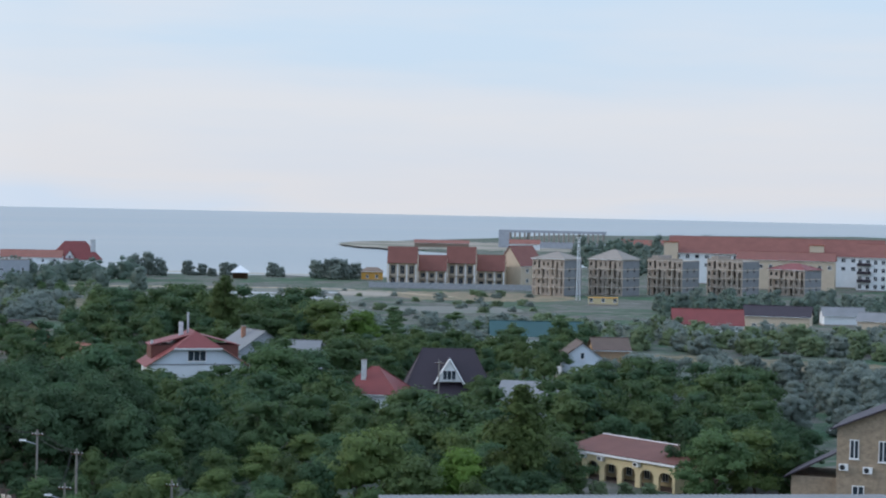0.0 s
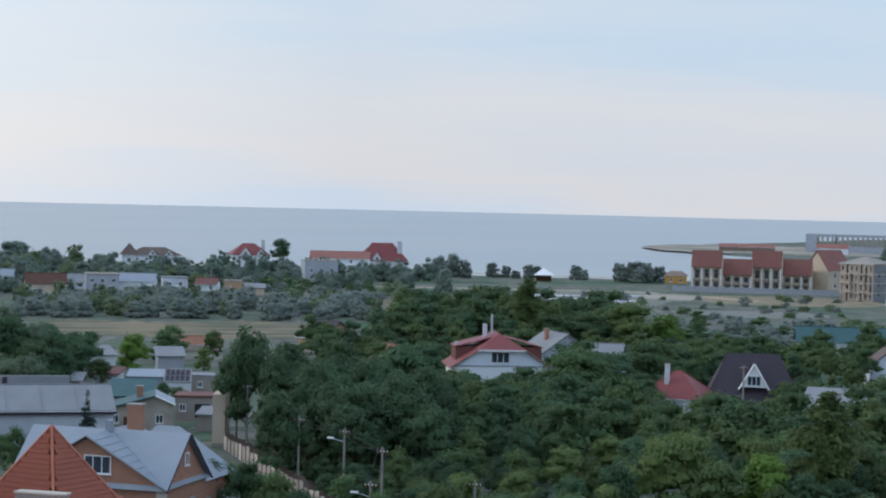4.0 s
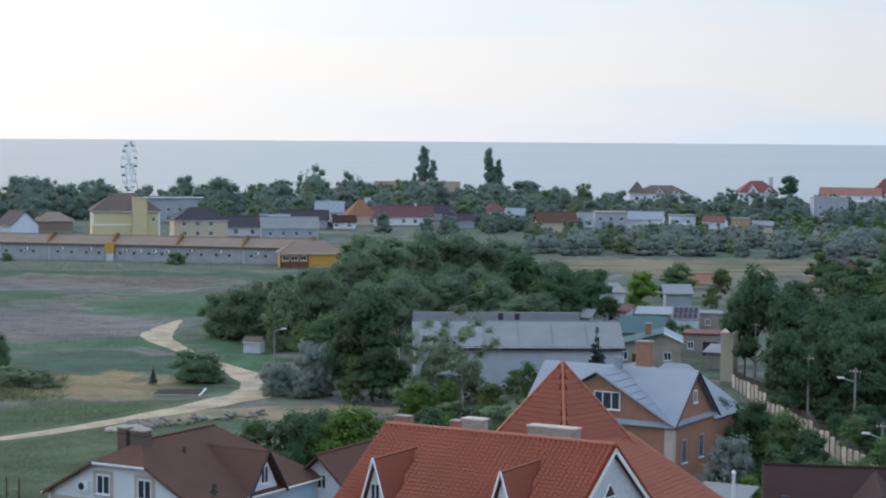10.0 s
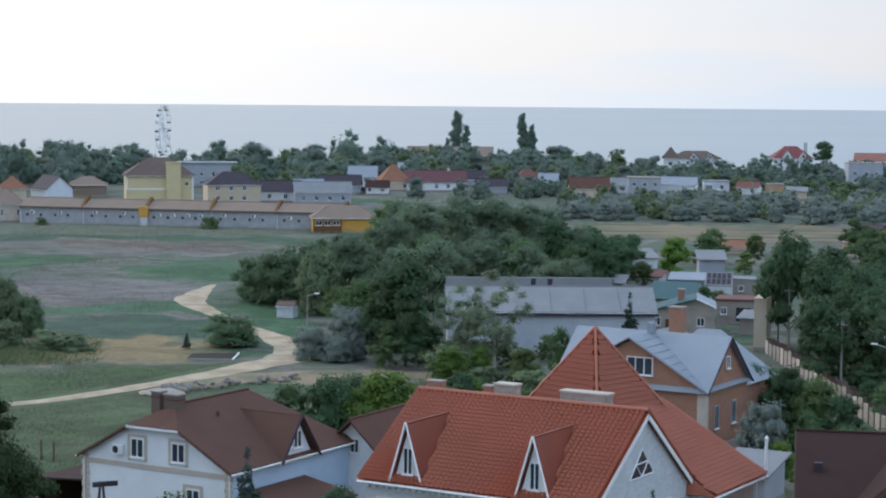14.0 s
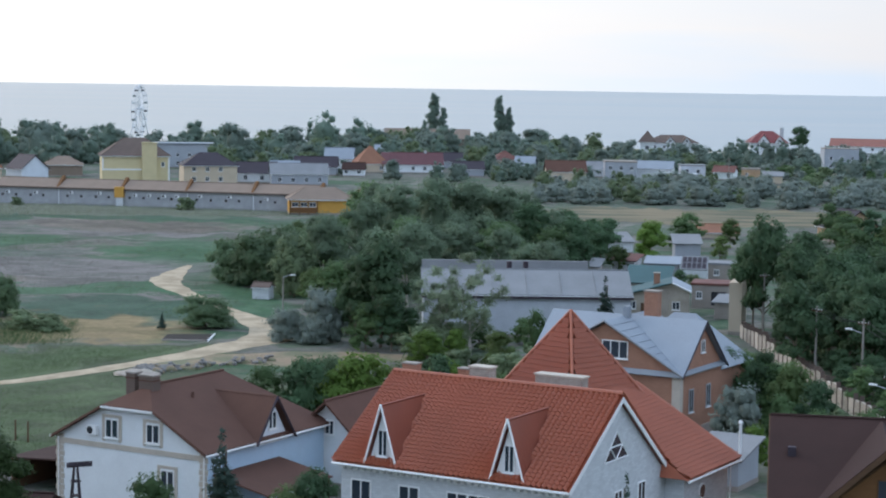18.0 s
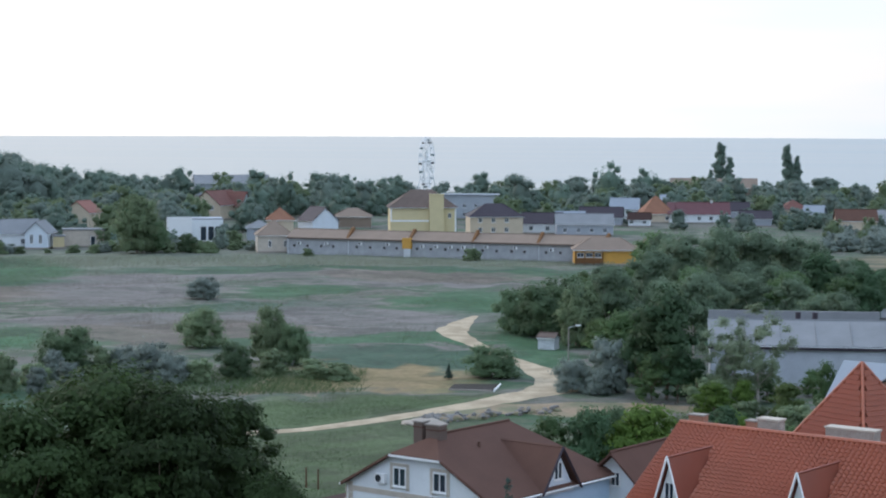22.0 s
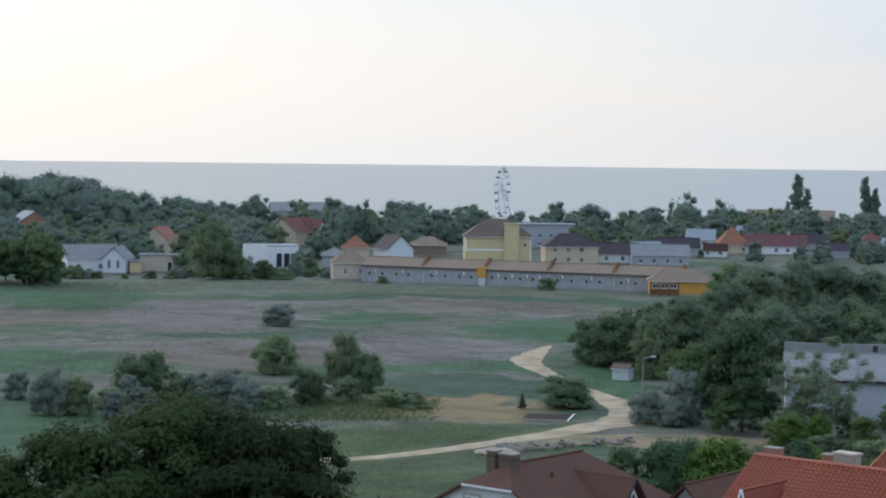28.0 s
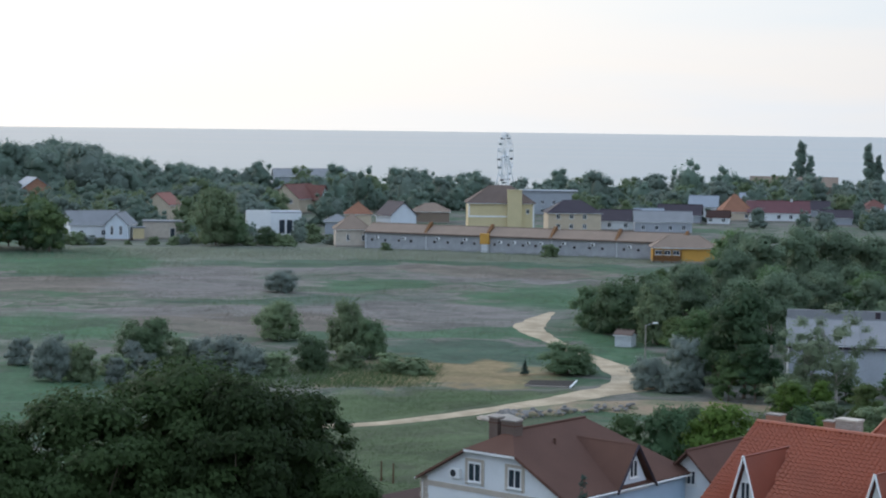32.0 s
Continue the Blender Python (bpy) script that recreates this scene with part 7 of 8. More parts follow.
MODEL_H = {k: v for k, v in (("broad_a", 10), ("broad_b", 10), ("broad_c", 10), ("bright", 8), ("olive_a", 6), ("olive_b", 6), ("poplar", 20), ("pale_poplar", 14), ("airy", 12), ("acacia", 14), ("conifer", 8), ("great", 18), ("great_b", 17), ("far_a", 10), ("far_b", 10), ("far_c", 9), ("dark_a", 12), ("dark_b", 12), ("shrub", 4), ("mid_a", 10), ("mid_b", 10), ("mid_c", 10), ("sage_a", 6), ("sage_b", 6), ("fresh", 9), ("hill_a", 20), ("hill_b", 20), ("meadow_a", 8), ("meadow_b", 6), ("meadow_c", 5))}
LABELS = {
    "broad": ("broad dark green leafy tree with uneven crown", "tree"), "bright": ("bright yellow-green leafy tree", "tree"), "olive": ("low silvery-leaved oleaster bush", "bush"),
    "poplar": ("tall narrow dark poplar near the sea", "tree"), "pale": ("tall narrow mid-green poplar", "tree"), "airy": ("sparse pale-leaved tree with light limbs", "tree"),
    "acacia": ("tall tree with pale limbs and loose green crown", "tree"), "conifer": ("small bluish-green garden conifer", "tree"), "great": ("very large dark spreading tree close by", "tree"),
    "dark": ("tall very dark green tree with layered crown", "tree"), "fresh": ("light green leafy tree with loose crown", "tree"), "hill": ("tall distant rounded tree", "tree"), "far": ("distant rounded green tree", "tree"), "shrub": ("round green shrub in the grass", "bush"), "meadow": ("dense rounded tree standing in tall meadow grass", "tree"),
}
used = set()
FOOT = []


def plant(kind, az, r, height, wide=1.0):
    src = TREES[kind]
    s = height / MODEL_H[kind]
    m = Matrix.LocRotScale(P(az, r, -.02), Euler((0, 0, random.uniform(0, 6.28))), Vector((s * wide, s * wide, s)))
    label, cat = LABELS[kind.split("_")[0]]
    if kind in used:
        ob = copy_thing(src, m @ Matrix.Diagonal((1 / src.scale.x, 1 / src.scale.y, 1 / src.scale.z, 1)))
    else:
        ob = src
        ob.matrix_world = m
        used.add(kind)
    name = "bush" if cat == "bush" else "tree"
    ob.name = name
    tagged(ob, label, cat, "trees of the village" if cat == "tree" else "bushes of the meadow")
    return ob


# footprints that trees keep clear of: bearing, distance, radius
CLEAR = [(P(0, 1).xy * 0 + Vector((7.15, 145)), 15), (Vector((-13, 157)), 13), (Vector((21.4, 192)), 14), (P(-13.6, 150).xy, 10), (P(-3.4, 262).xy, 15), (P(-30.4, 243).xy, 12), (P(-36.6, 225).xy, 10), (P(-31, 96).xy, 16)]
for ob in list(scene.objects):
    if ob.parent is None and ob.type == "EMPTY" and ob.get("category") in ("house", "building", "warehouse", "shed", "tower", "ferris wheel"):
        q = ob.matrix_world.translation.xy
        CLEAR.append((q, 7.5))
        if q.length > 500:
            CLEAR += [(q * (1 - back / q.length), 6.5) for back in (10, 19)]
CLEAR += [(P(13.7, r_).xy, 6) for r_ in range(570, 690, 14)] + [(P(4.2, 288).xy, 5), (P(4.1, 276).xy, 5), (P(3.62, 268).xy, 3.5), (P(3.9, 256).xy, 4)]
CLEAR += [(P(7.75, r_).xy, 10) for r_ in range(690, 985, 15)]
CLEAR += [(w0.lerp(w1, q / 14).xy + Vector((dx, 0)), 2.6) for q in range(15) for dx in (0, -3)]
CLEAR += [(P(-23.3, 306).xy, 6), (P(-23.2, 294).xy, 6), (P(-22.9, 283).xy, 5.5), (P(-24.9, 296).xy, 6.5), (P(-25.2, 312).xy, 6), (P(-24.9, 285).xy, 6), (P(-24.9, 274).xy, 5), (P(-22.6, 298).xy, 5), (P(-28.9, 372).xy, 6), (P(-28.6, 374).xy, 6), (P(-28.4, 362).xy, 6), (P(-28.4, 350).xy, 5), (P(-24.6, 316).xy, 7), (P(-24.4, 304).xy, 6), (P(-27.2, 288).xy, 6), (P(-22.8, 310).xy, 5), (P(-27.2, 276).xy, 7), (P(-27.2, 263).xy, 7), (P(-27.4, 340).xy, 6), (P(-28.4, 338).xy, 6), (P(-28.0, 326).xy, 7)]


WOODS = {}


def scatter(kinds, az0, az1, r0, r1, n, h0, h1, wide=(.85, 1.2), gap=3.0, woods=None):
    """Trees between two bearings and distances, keeping clear of the houses. woods: the name of the far wood that they are joined into."""
    tries = 0
    while n > 0 and tries < 4000:
        tries += 1
        az, r = random.uniform(az0, az1), math.sqrt(random.uniform(r0 * r0, r1 * r1))
        p = P(az, r).xy
        if any((p - c).length < rad for c, rad in CLEAR) or any((p - c).length < gap for c in FOOT):
            continue
        FOOT.append(p)
        kind, hh, ww = random.choice(kinds), random.uniform(h0, h1), random.uniform(*wide)
        if woods:
            s = hh / MODEL_H[kind]
            WOODS.setdefault((woods, kind), []).append(Matrix.LocRotScale(P(az, r, -.02), Euler((0, 0, random.uniform(0, 6.28))), Vector((s * ww, s * ww, s))))
        else:
            plant(kind, az, r, hh * .82, ww * .95)
        n -= 1


random.seed(7)
DARK = ["broad_a", "broad_b", "broad_c"]
MID = ["mid_a", "mid_b", "mid_c"]
# single trees
for k, az, r, h_, w_ in (("great", 17.0, 131, 18.2, 1.0), ("great_b", 13.8, 133, 16.2, .9), ("great_b", 20.0, 127, 17.0, .95), ("great", 22.8, 126, 15.6, .8), ("great_b", 15.4, 128, 17.6, .75), ("great_b", 12.3, 126, 11.8, .8),
                        ("meadow_a", 14.3, 299, 6.2, 1.2), ("meadow_a", 12.25, 280, 8.3, .75), ("meadow_b", 11.6, 276, 6.0, .62), ("meadow_b", 18.1, 270, 6.5, 1.0), ("meadow_c", 15.75, 262, 5.4, .9), ("meadow_c", 20.75, 254, 6.6, .5), ("meadow_c", 15.1, 258, 4.2, .8),
                        ("meadow_b", 13.3, 262, 5.0, .75), ("shrub", 12.3, 266, 3.6, 1.1), ("shrub", 19.9, 254, 4.6, .7), ("shrub", 17.1, 266, 4.4, .8), ("meadow_c", 16.5, 266, 4.6, .6), ("shrub", 11.0, 262, 2.8, 1.4), ("shrub", 10.3, 260, 2.4, 1.5), ("shrub", 14.4, 258, 3.4, 1.0),
                        ("meadow_c", 14.2, 381, 4.8, .95),
                        ("meadow_b", 5.85, 263, 4.4, 1.3), ("conifer", 7.1, 261, 2.4, 1.0), ("bright", 1.4, 178, 9.0, .95), ("broad_b", 4.1, 178, 7.9, .7), ("broad_a", 3.0, 177, 8.8, .75), ("broad_c", .3, 182, 7.4, .9), ("meadow_b", 2.3, 200, 5.5, .7), ("broad_a", -.9, 190, 7.2, .8),
                        ("poplar", -.66, 1088, 23.5, .85), ("poplar", -.95, 1086, 16, .8), ("poplar", -.4, 1086, 9, 1.0), ("poplar", -2.6, 1098, 22.5, .78), ("poplar", -2.88, 1096, 16.5, .75), ("poplar", -2.75, 1096, 11, .9), ("acacia", -.7, 342, 17.2, .95), ("acacia", -1.7, 347, 16.2, .9), ("acacia", .35, 336, 16.2, .9), ("acacia", 1.3, 322, 14.4, .9), ("acacia", 2.45, 304, 12.8, .85), ("acacia", -2.7, 350, 15.2, .95), ("acacia", 3.4, 302, 10.2, .9), ("broad_a", -3.6, 337, 12.8, .9), ("broad_a", -4.7, 332, 10.6, 1.0), ("broad_b", -4.2, 326, 9.5, 1.0), ("far_a", 2.5, 822, 19, .85), ("far_a", 1.35, 822, 16.5, .85), ("far_b", 10.6, 700, 16.5, .8), ("far_a", 11.9, 705, 17, .7), ("far_a", 12.5, 690, 14, .8), ("far_b", 5.0, 760, 15, 1), ("far_a", 3.9, 740, 12, 1.1), ("far_a", 9.1, 722, 11.5, 1.0), ("far_b", 9.5, 738, 12.5, 1.05), ("far_a", 8.7, 770, 13, 1.0), ("far_b", 8.2, 790, 11, 1.0), ("far_b", 7.35, 800, 10.5, 1.0), ("shrub", 6.44, 486, 3.4, 1.1), ("shrub", 11.18, 502, 2.2, 1.3),
                        ("airy", -1.85, 238, 12.6, .9), ("airy", -.9, 240, 11.0, .8), ("airy", -1.1, 241, 9.5, .7), ("broad_b", -3.75, 226, 7.6, .45), ("fresh", -2.6, 222, 5.5, .9), ("dark_a", .77, 244, 14.4, .9), ("dark_b", 1.5, 248, 9.5, .8), ("broad_a", .45, 241, 6.5, .9), ("broad_b", 1.2, 242, 6.0, .9), ("broad_a", -.1, 243, 5.5, .8), ("broad_a", -31.8, 238, 9.0, .75), ("broad_b", -32.4, 232, 8.4, .8), ("broad_b", 2.0, 258, 10.0, 1), ("meadow_b", 4.4, 314, 8.6, .85), ("meadow_b", 5.1, 320, 7.2, .8), ("meadow_a", 3.3, 300, 9.6, .8), ("meadow_b", 3.8, 326, 9.0, .8), ("meadow_b", 2.7, 310, 10.0, .8),
                        ("olive_a", 2.4, 250, 7.0, .8), ("meadow_c", 3.5, 250, 4.6, .75), ("meadow_c", 2.7, 247, 3.8, .7), ("conifer", -5.75, 240, 9.8, .95), ("broad_c", -6.1, 343, 5.2, 1.1), ("bright", -10.2, 170, 4.6, .8),
                        ("conifer", 5.35, 134, 9.6, 1.0), ("broad_b", 7.4, 132, 7.3, .7), ("conifer", -6.5, 124, 9.0, .6), ("broad_a", 2.6, 130, 8.0, .6), ("broad_c", 3.5, 129, 7.0, .7), ("olive_a", -9.62, 181, 6.4, .75), ("broad_a", -9.25, 198, 7.6, .7), ("broad_b", -9.75, 200, 7.0, .7), ("dark_b", -10.3, 196, 7.6, .8), ("broad_a", 16.2, 556, 11, 1.0), ("broad_b", 15.9, 552, 8, 1.0),
                        ("pale_poplar", -26.9, 212, 14.6, 1.1), ("bright", -25.3, 205, 8.5, 1), ("pale_poplar", -18.4, 430, 17, 1), ("fresh", -21.45, 425, 13.0, 1.2), ("fresh", -22.35, 204, 10.4, .8), ("fresh", -23.1, 207, 10.8, .85), ("fresh", -25.0, 214, 9.6, .8), ("bright", -22.3, 430, 10, 1.2),
                        ("broad_b", -19.8, 300, 12, 1.15), ("broad_a", -20.9, 306, 11, 1.1), ("bright", -7.0, 363, 8.2, 1.0), ("broad_b", -8.1, 402, 7.4, 1.0), ("broad_c", -9.3, 400, 6.4, 1.0), ("broad_a", -5.6, 350, 7.2, 1.0), ("fresh", -9.0, 372, 5.0, .9), ("broad_a", -7.9, 312, 4.2, .8), ("shrub", -8.3, 318, 3.0, 1.0), ("broad_b", -7.9, 392, 6.6, 1), ("dark_a", -10.3, 264, 16.5, .66), ("dark_b", -10.0, 272, 14, .6), ("dark_b", -11.35, 256, 15.0, .8), ("dark_a", -11.2, 248, 14.0, .7), ("dark_a", -12.2, 240, 14.0, .8), ("dark_b", -13.2, 228, 12.0, .8), ("broad_a", -11.2, 900, 14, .9)):
    FOOT.append(P(az, r).xy)
    plant(k, az, r, h_, w_)
for az in (20.9, 20.2, 19.4, 18.6, 17.9, 17.3, 16.9):
    plant("shrub", az, 522 + 4 * math.sin(az * 9), 1.8 + .5 * math.sin(az * 5), 1.4)
plant("meadow_b", 14.65, 518, 5.2, .8)
plant("meadow_a", 16.1, 516, 15.4, .78)
plant("meadow_b", 15.6, 518, 9.0, .7)
plant("meadow_b", 20.95, 494, 12.6, .6)
# sight lines that stay open
CLEAR += [(P(-30.4, 228).xy, 9), (P(-29.8, 214).xy, 8), (P(-31.2, 214).xy, 8), (P(-35.5, 208).xy, 9), (P(6, 200).xy, 12), (P(8, 215).xy, 10), (P(6.2, 235).xy, 10)]
# dark belt before the white house
scatter(["fresh", "bright"], -20.5, -28, 166, 184, 8, 5.5, 7.5, gap=4)
scatter(DARK + ["dark_a", "broad_c", "fresh", "dark_b"], -15.6, -28.8, 170, 240, 56, 7.0, 10, gap=4.0)
scatter(MID, -15.6, -28.8, 240, 285, 50, 7.0, 10, gap=4.0, woods="grove")
scatter(DARK, -28.8, -31.8, 250, 300, 12, 7, 9, gap=4)
scatter(MID, -16, -28.5, 285, 326, 45, 5, 7.2, gap=3.4, woods="grove")
scatter(["dark_a", "dark_b", "dark_a", "broad_a"], -11.0, -16.2, 222, 280, 34, 12.5, 16.5, (.75, 1.0), 4.0)
scatter(DARK + ["dark_b"], -12.8, -16.5, 165, 222, 26, 5, 8)
scatter(MID, -14.6, -20.8, 430, 510, 60, 8, 12.5, (.9, 1.15), 5, woods="grove")
scatter(MID, -12, -22.6, 335, 425, 50, 6, 9.5, gap=4.5, woods="grove")
scatter(MID, -22.5, -29, 332, 440, 50, 5.5, 8.5, gap=4.2, woods="grove")
scatter(MID, -28.6, -34, 270, 330, 34, 7, 9.5, gap=4, woods="grove")
scatter(["broad_a", "broad_b", "fresh"], -32.4, -35.2, 222, 262, 12, 8, 11, gap=3.8)
scatter(["olive_a", "olive_b"], -29.5, -38, 300, 395, 70, 5, 7.5, gap=3.4)
scatter(["sage_a", "sage_b", "shrub", "far_c"], -27.5, -38, 455, 520, 90, 4, 6.5, gap=4, woods="scrub")
scatter(["far_a", "far_b"], -30.8, -38, 590, 690, 60, 4.5, 7.5, gap=5, woods="wood")
scatter(["shrub", "broad_a", "dark_b"], -10.6, -15.5, 212, 262, 34, 3.0, 5.5, (.9, 1.2), 2.6)
# grove left of the warehouse
scatter(["acacia", "acacia", "acacia", "broad_b"], 1.4, -4.4, 285, 400, 36, 12, 16.5, (.85, 1.1), 5)
scatter(["acacia", "broad_c", "broad_b"], 3.6, 1.4, 290, 380, 18, 7, 10, (.85, 1.1), 4.5)
scatter(["broad_c", "broad_b", "meadow_b"], 3.0, .4, 255, 290, 9, 5, 8, gap=4)
scatter(["broad_a"], -3.5, -6.0, 320, 380, 10, 8, 11, gap=5)
scatter(["bright", "broad_b", "shrub"], -.5, -5.2, 205, 232, 18, 3.5, 6.0, gap=3)
for k, az, r, h_ in (("broad_a", -9.7, 203, 5.4), ("broad_b", -10.6, 196, 6.6), ("broad_c", -11.2, 192, 7.2), ("broad_a", -11.9, 186, 6.4), ("broad_b", -10.9, 184, 5.2), ("shrub", -12.5, 180, 4.6), ("broad_c", -10.0, 210, 5.2), ("shrub", -10.8, 206, 4.2), ("broad_b", -11.9, 176, 5.2), ("shrub", -9.5, 222, 3.2), ("shrub", -9.9, 230, 2.6), ("broad_a", -11.2, 174, 4.6), ("shrub", -10.5, 216, 3.0)):
    plant(k, az, r, h_, .85)
for az in (-28.6, -29.3, -30.1, -30.8):
    plant("shrub", az, 231, 1.8)
for az in (.1, -.5, -1.0, -1.6, -2.1, -2.7, -3.4, -4.1):
    plant("broad_b" if az < -1.8 else "shrub", az, 246 + 3 * math.sin(az * 7), 2.8 + .9 * math.sin(az * 5), 1.1)
scatter(["sage_a", "sage_b", "sage_b", "far_c"], -3.6, -14, 530, 620, 110, 3.5, 7, gap=4, woods="scrub")
scatter(["sage_b", "shrub", "mid_b"], -8.8, -15.5, 560, 720, 60, 3, 5.2, gap=5, woods="scrub")
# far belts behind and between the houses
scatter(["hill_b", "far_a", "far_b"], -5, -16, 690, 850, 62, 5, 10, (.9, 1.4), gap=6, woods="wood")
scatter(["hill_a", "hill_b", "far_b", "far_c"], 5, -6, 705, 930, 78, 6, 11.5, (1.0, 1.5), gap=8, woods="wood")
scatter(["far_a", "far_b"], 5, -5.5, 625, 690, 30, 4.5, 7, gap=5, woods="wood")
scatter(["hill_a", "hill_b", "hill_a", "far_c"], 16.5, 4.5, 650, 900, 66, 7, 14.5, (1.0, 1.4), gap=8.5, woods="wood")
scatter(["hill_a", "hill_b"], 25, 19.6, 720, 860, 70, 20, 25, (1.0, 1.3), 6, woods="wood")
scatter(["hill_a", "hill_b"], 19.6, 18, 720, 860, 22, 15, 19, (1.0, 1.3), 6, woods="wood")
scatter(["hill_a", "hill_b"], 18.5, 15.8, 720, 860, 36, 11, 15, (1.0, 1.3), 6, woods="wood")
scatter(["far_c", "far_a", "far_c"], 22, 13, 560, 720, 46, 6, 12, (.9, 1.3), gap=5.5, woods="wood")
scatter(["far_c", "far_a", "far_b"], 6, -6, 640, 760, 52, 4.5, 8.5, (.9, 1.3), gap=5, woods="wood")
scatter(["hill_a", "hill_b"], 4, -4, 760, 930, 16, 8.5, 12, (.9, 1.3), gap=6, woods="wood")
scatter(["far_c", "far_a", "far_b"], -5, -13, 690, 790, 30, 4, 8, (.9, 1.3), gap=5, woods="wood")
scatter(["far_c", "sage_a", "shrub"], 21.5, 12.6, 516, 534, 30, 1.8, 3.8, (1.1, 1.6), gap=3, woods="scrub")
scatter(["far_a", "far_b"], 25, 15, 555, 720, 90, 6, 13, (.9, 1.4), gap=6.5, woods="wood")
scatter(["far_a", "far_b", "shrub"], 17.5, 12.5, 530, 560, 12, 5, 8, gap=4)
scatter(MID, 24, 20.6, 490, 520, 14, 10, 14, gap=4, woods="grove")
for az, r, h_, w_ in ((-15.75, 838, 9.4, .8), (-16.15, 840, 10.6, .75), (-16.5, 838, 8.0, .85), (-17.3, 852, 6.6, .8), (-17.7, 854, 5.2, .9), (-18.35, 850, 6.2, .8), (-18.6, 852, 5.6, .8), (-19.72, 850, 6.4, .85), (-19.95, 848, 4.6, .9),
                      (-21.0, 838, 8.4, .8), (-21.35, 836, 9.2, .85), (-21.75, 835, 9.0, .85), (-22.1, 838, 7.4, .9), (-21.55, 832, 6.4, 1.0), (-15.2, 836, 5.0, 1.1), (-18.0, 846, 3.6, 1.2)):
    FOOT.append(P(az, r).xy)
    plant("olive_a" if h_ > 7 else "olive_b", az, r, h_, w_)
scatter(["far_a", "far_b"], -28.5, -38, 930, 1500, 110, 8, 14, gap=9, woods="wood")
scatter(["sage_a", "sage_b", "mid_b"], -20, -28.5, 470, 560, 70, 2, 4.5, (1.1, 1.6), gap=4, woods="scrub")
scatter(["shrub", "sage_b"], -16, -27.5, 530, 740, 70, 1.2, 2.6, (1.2, 1.8), gap=5, woods="scrub")
scatter(["olive_a", "shrub"], 22, 17.5, 250, 275, 8, 3, 5, gap=4)
WOOD_LABELS = {"grove": "grove of dark leafy trees behind the houses", "scrub": "belt of silvery and green scrub", "wood": "distant belt of rounded green trees"}
for (wood, kind), ms in WOODS.items():
    for src in TREES[kind].children:
        if wood == "wood" and src.name.startswith("trunk"):
            continue  # crowns reach the ground there
        me = src.data
        co = np.empty(3 * len(me.vertices))
        me.vertices.foreach_get("co", co)
        co = np.c_[co.reshape(-1, 3), np.ones(len(me.vertices))]
        counts = np.empty(len(me.polygons), int)
        me.polygons.foreach_get("loop_total", counts)
        idx = np.empty(len(me.loops), int)
        me.loops.foreach_get("vertex_index", idx)
        big = bpy.data.meshes.new(wood)
        nv, nl, npoly = len(co), len(idx), len(counts)
        big.vertices.add(nv * len(ms))
        big.vertices.foreach_set("co", np.concatenate([co @ np.array(m)[:3].T for m in ms]).ravel())
        big.loops.add(nl * len(ms))
        big.loops.foreach_set("vertex_index", np.concatenate([idx + nv * q for q in range(len(ms))]))
        big.polygons.add(npoly * len(ms))
        starts = np.concatenate([[0], np.cumsum(counts)[:-1]])
        big.polygons.foreach_set("loop_start", np.concatenate([starts + nl * q for q in range(len(ms))]))
        big.update()
        big.materials.append(me.materials[0])
        tagged(new(wood, big), WOOD_LABELS[wood], "trees" if wood != "scrub" else "bushes", kind="stuff")
for k, v in TREES.items():
    if k not in used:
        for o in (*v.children_recursive, v):
            bpy.data.objects.remove(o)


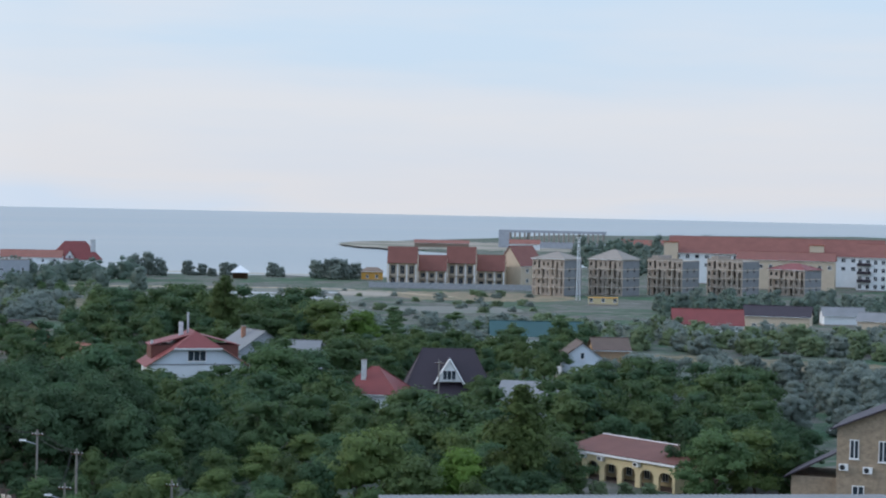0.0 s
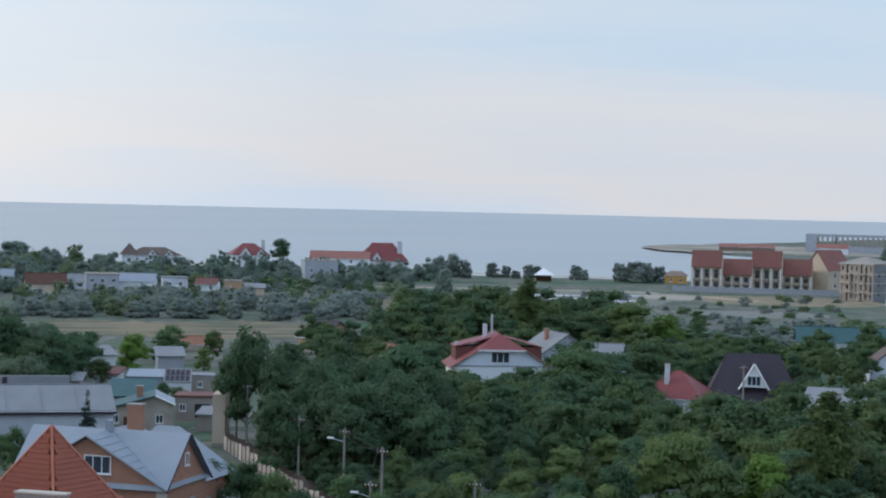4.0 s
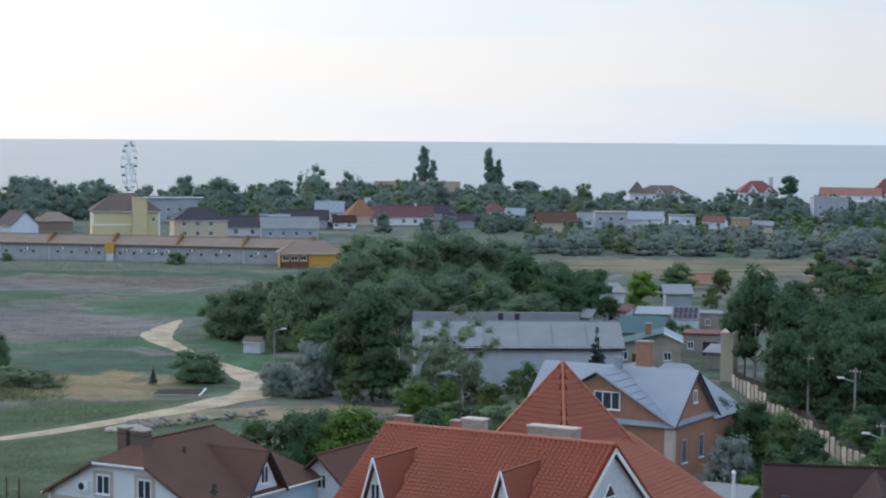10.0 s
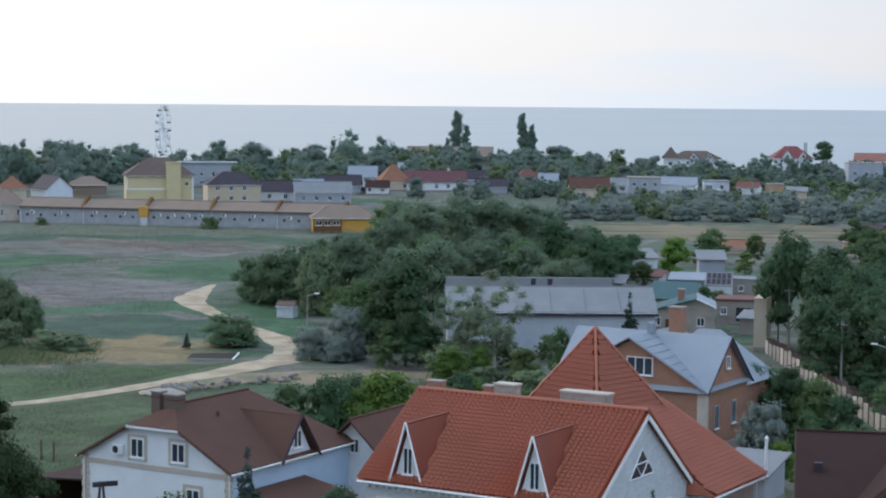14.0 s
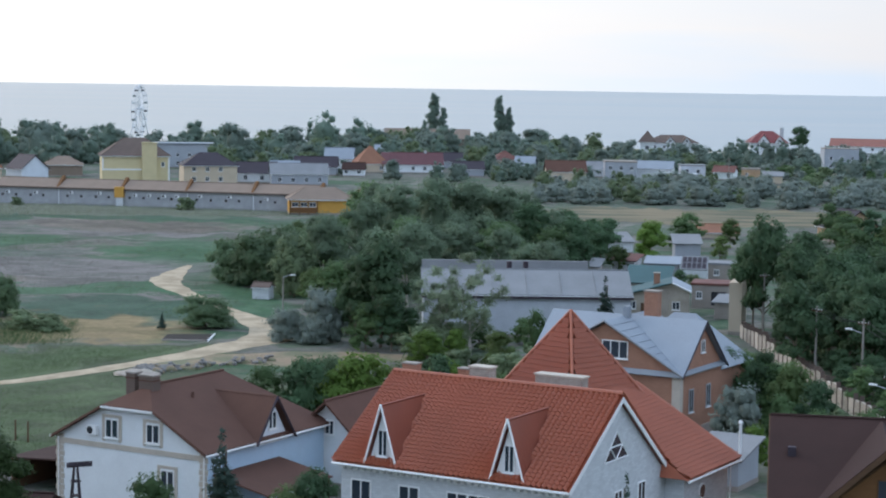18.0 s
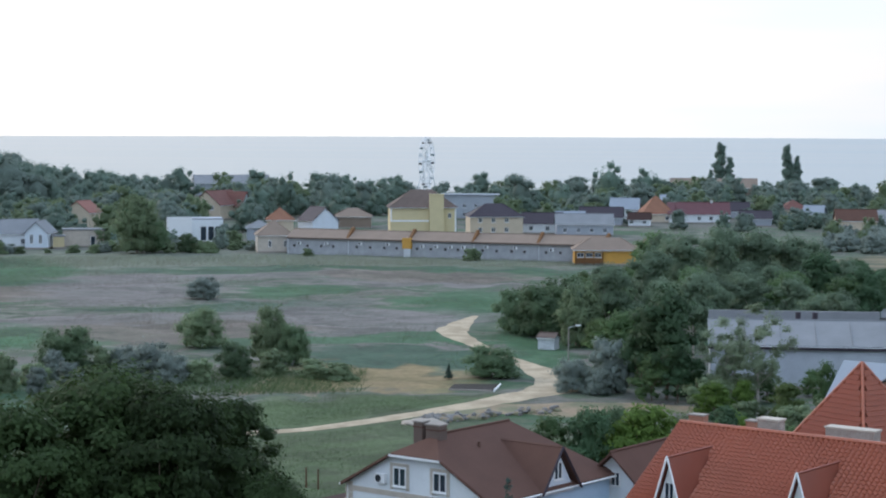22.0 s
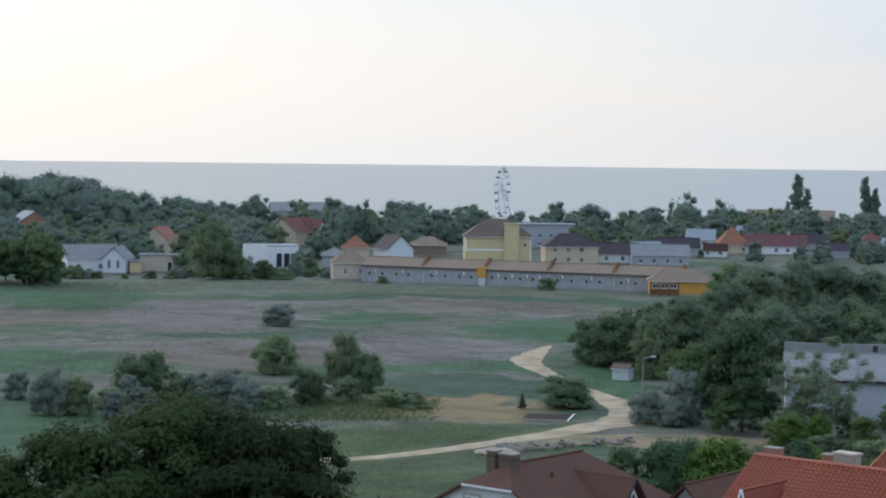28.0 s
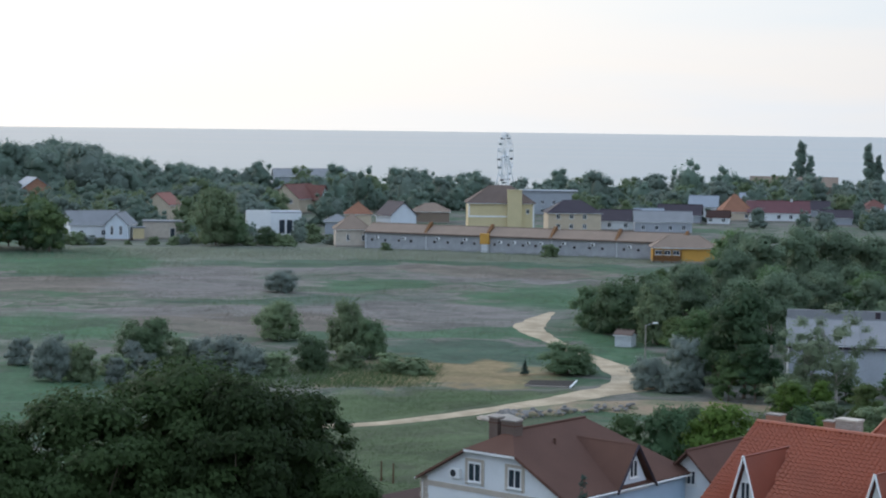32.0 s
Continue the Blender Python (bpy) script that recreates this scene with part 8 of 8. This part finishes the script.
def tufts(name, count, az0, az1, r0, r1, h, material, label, width=.12, seed=3, cut=None, green=None):
    """Grass and reeds: single bent blades, joined."""
    rng = np.random.default_rng(seed)
    az = np.radians(rng.uniform(min(az0, az1), max(az0, az1), count))
    r = np.sqrt(rng.uniform(r0 * r0, r1 * r1, count))
    x, y = -np.sin(az) * r, np.cos(az) * r
    keep = np.array([noise.noise(Vector((a_ * .03, b_ * .05, seed))) for a_, b_ in zip(x, y)]) + rng.normal(0, .22, count) > (cut if cut is not None else -.1)
    az_mid, az_half = math.radians((az0 + az1) / 2), math.radians(abs(az0 - az1) / 2)
    keep &= np.abs(az - az_mid) < az_half * (1 - .3 * rng.uniform(0, 1, count) ** 2)
    keep &= np.abs(r - (r0 + r1) / 2) < (r1 - r0) / 2 * (1 - .25 * rng.uniform(0, 1, count) ** 2)
    bare = np.array([tuple(v.co.xy) for nm in ("dirt_track", "dirt_yard") for v in bpy.data.objects[nm].data.vertices])
    for bx, by in bare:
        keep &= (x - bx) ** 2 + (y - by) ** 2 > 3.4
    if green is not None:  # green blades in the green stands, dry ones elsewhere
        lush = np.zeros(count, bool)
        for az_, r_, a_, b_, kind in STANDS:
            c_, s_ = math.cos(radians(az_)), math.sin(radians(az_))
            u, v = c_ * x + s_ * y, -s_ * x + c_ * y - r_
            lush = np.where((u / a_) ** 2 + (v / b_) ** 2 < 1.1, kind in (GREEN, DEEP, MEADOW), lush)
        keep &= lush == green
    x, y = x[keep], y[keep]
    n = len(x)
    t = rng.uniform(0, 2 * math.pi, n)
    hh = h * rng.uniform(.5, 1.3, n)
    dx, dy = np.cos(t) * width * hh, np.sin(t) * width * hh
    lx, ly = rng.normal(.5, .7, n) * hh, rng.normal(0, .6, n) * hh
    v = np.stack([np.stack([x - dx, y - dy, x * 0], 1), np.stack([x + dx, y + dy, x * 0], 1), np.stack([x + lx, y + ly, hh], 1)], 1).reshape(-1, 3)
    me = bpy.data.meshes.new(name)
    me.vertices.add(3 * n)
    me.vertices.foreach_set("co", v.ravel())
    me.loops.add(3 * n)
    me.loops.foreach_set("vertex_index", np.arange(3 * n))
    me.polygons.add(n)
    me.polygons.foreach_set("loop_start", np.arange(0, 3 * n, 3))
    me.update()
    me.validate()
    me.materials.append(M[material])
    return tagged(new(name, me), label, "grass", kind="stuff")


tufts("dry_reeds", 90000, 24, 3.5, 300, 505, .35, "reed", "drifts of dry pale reed", .07, 3, .1, False)
tufts("green_reeds", 120000, 24, 3.5, 262, 505, .35, "reedgreen", "green reed and grass tufts", .07, 5, .0, True)
tufts("meadow_grass", 110000, 14, 4, 165, 262, .2, "reedgreen", "short meadow grass", .08, 8, -.05, True)
tufts("tall_grass", 26000, 21, 9.5, 246, 272, .75, "reedgreen", "tall lush grass round the field trees", .05, 11, -.15)
tufts("reed_belt", 24000, 24, 1.5, 464, 506, .8, "reedgrey", "tall grey-green reed belt along the far edge of the field", .05, 14, -.4)
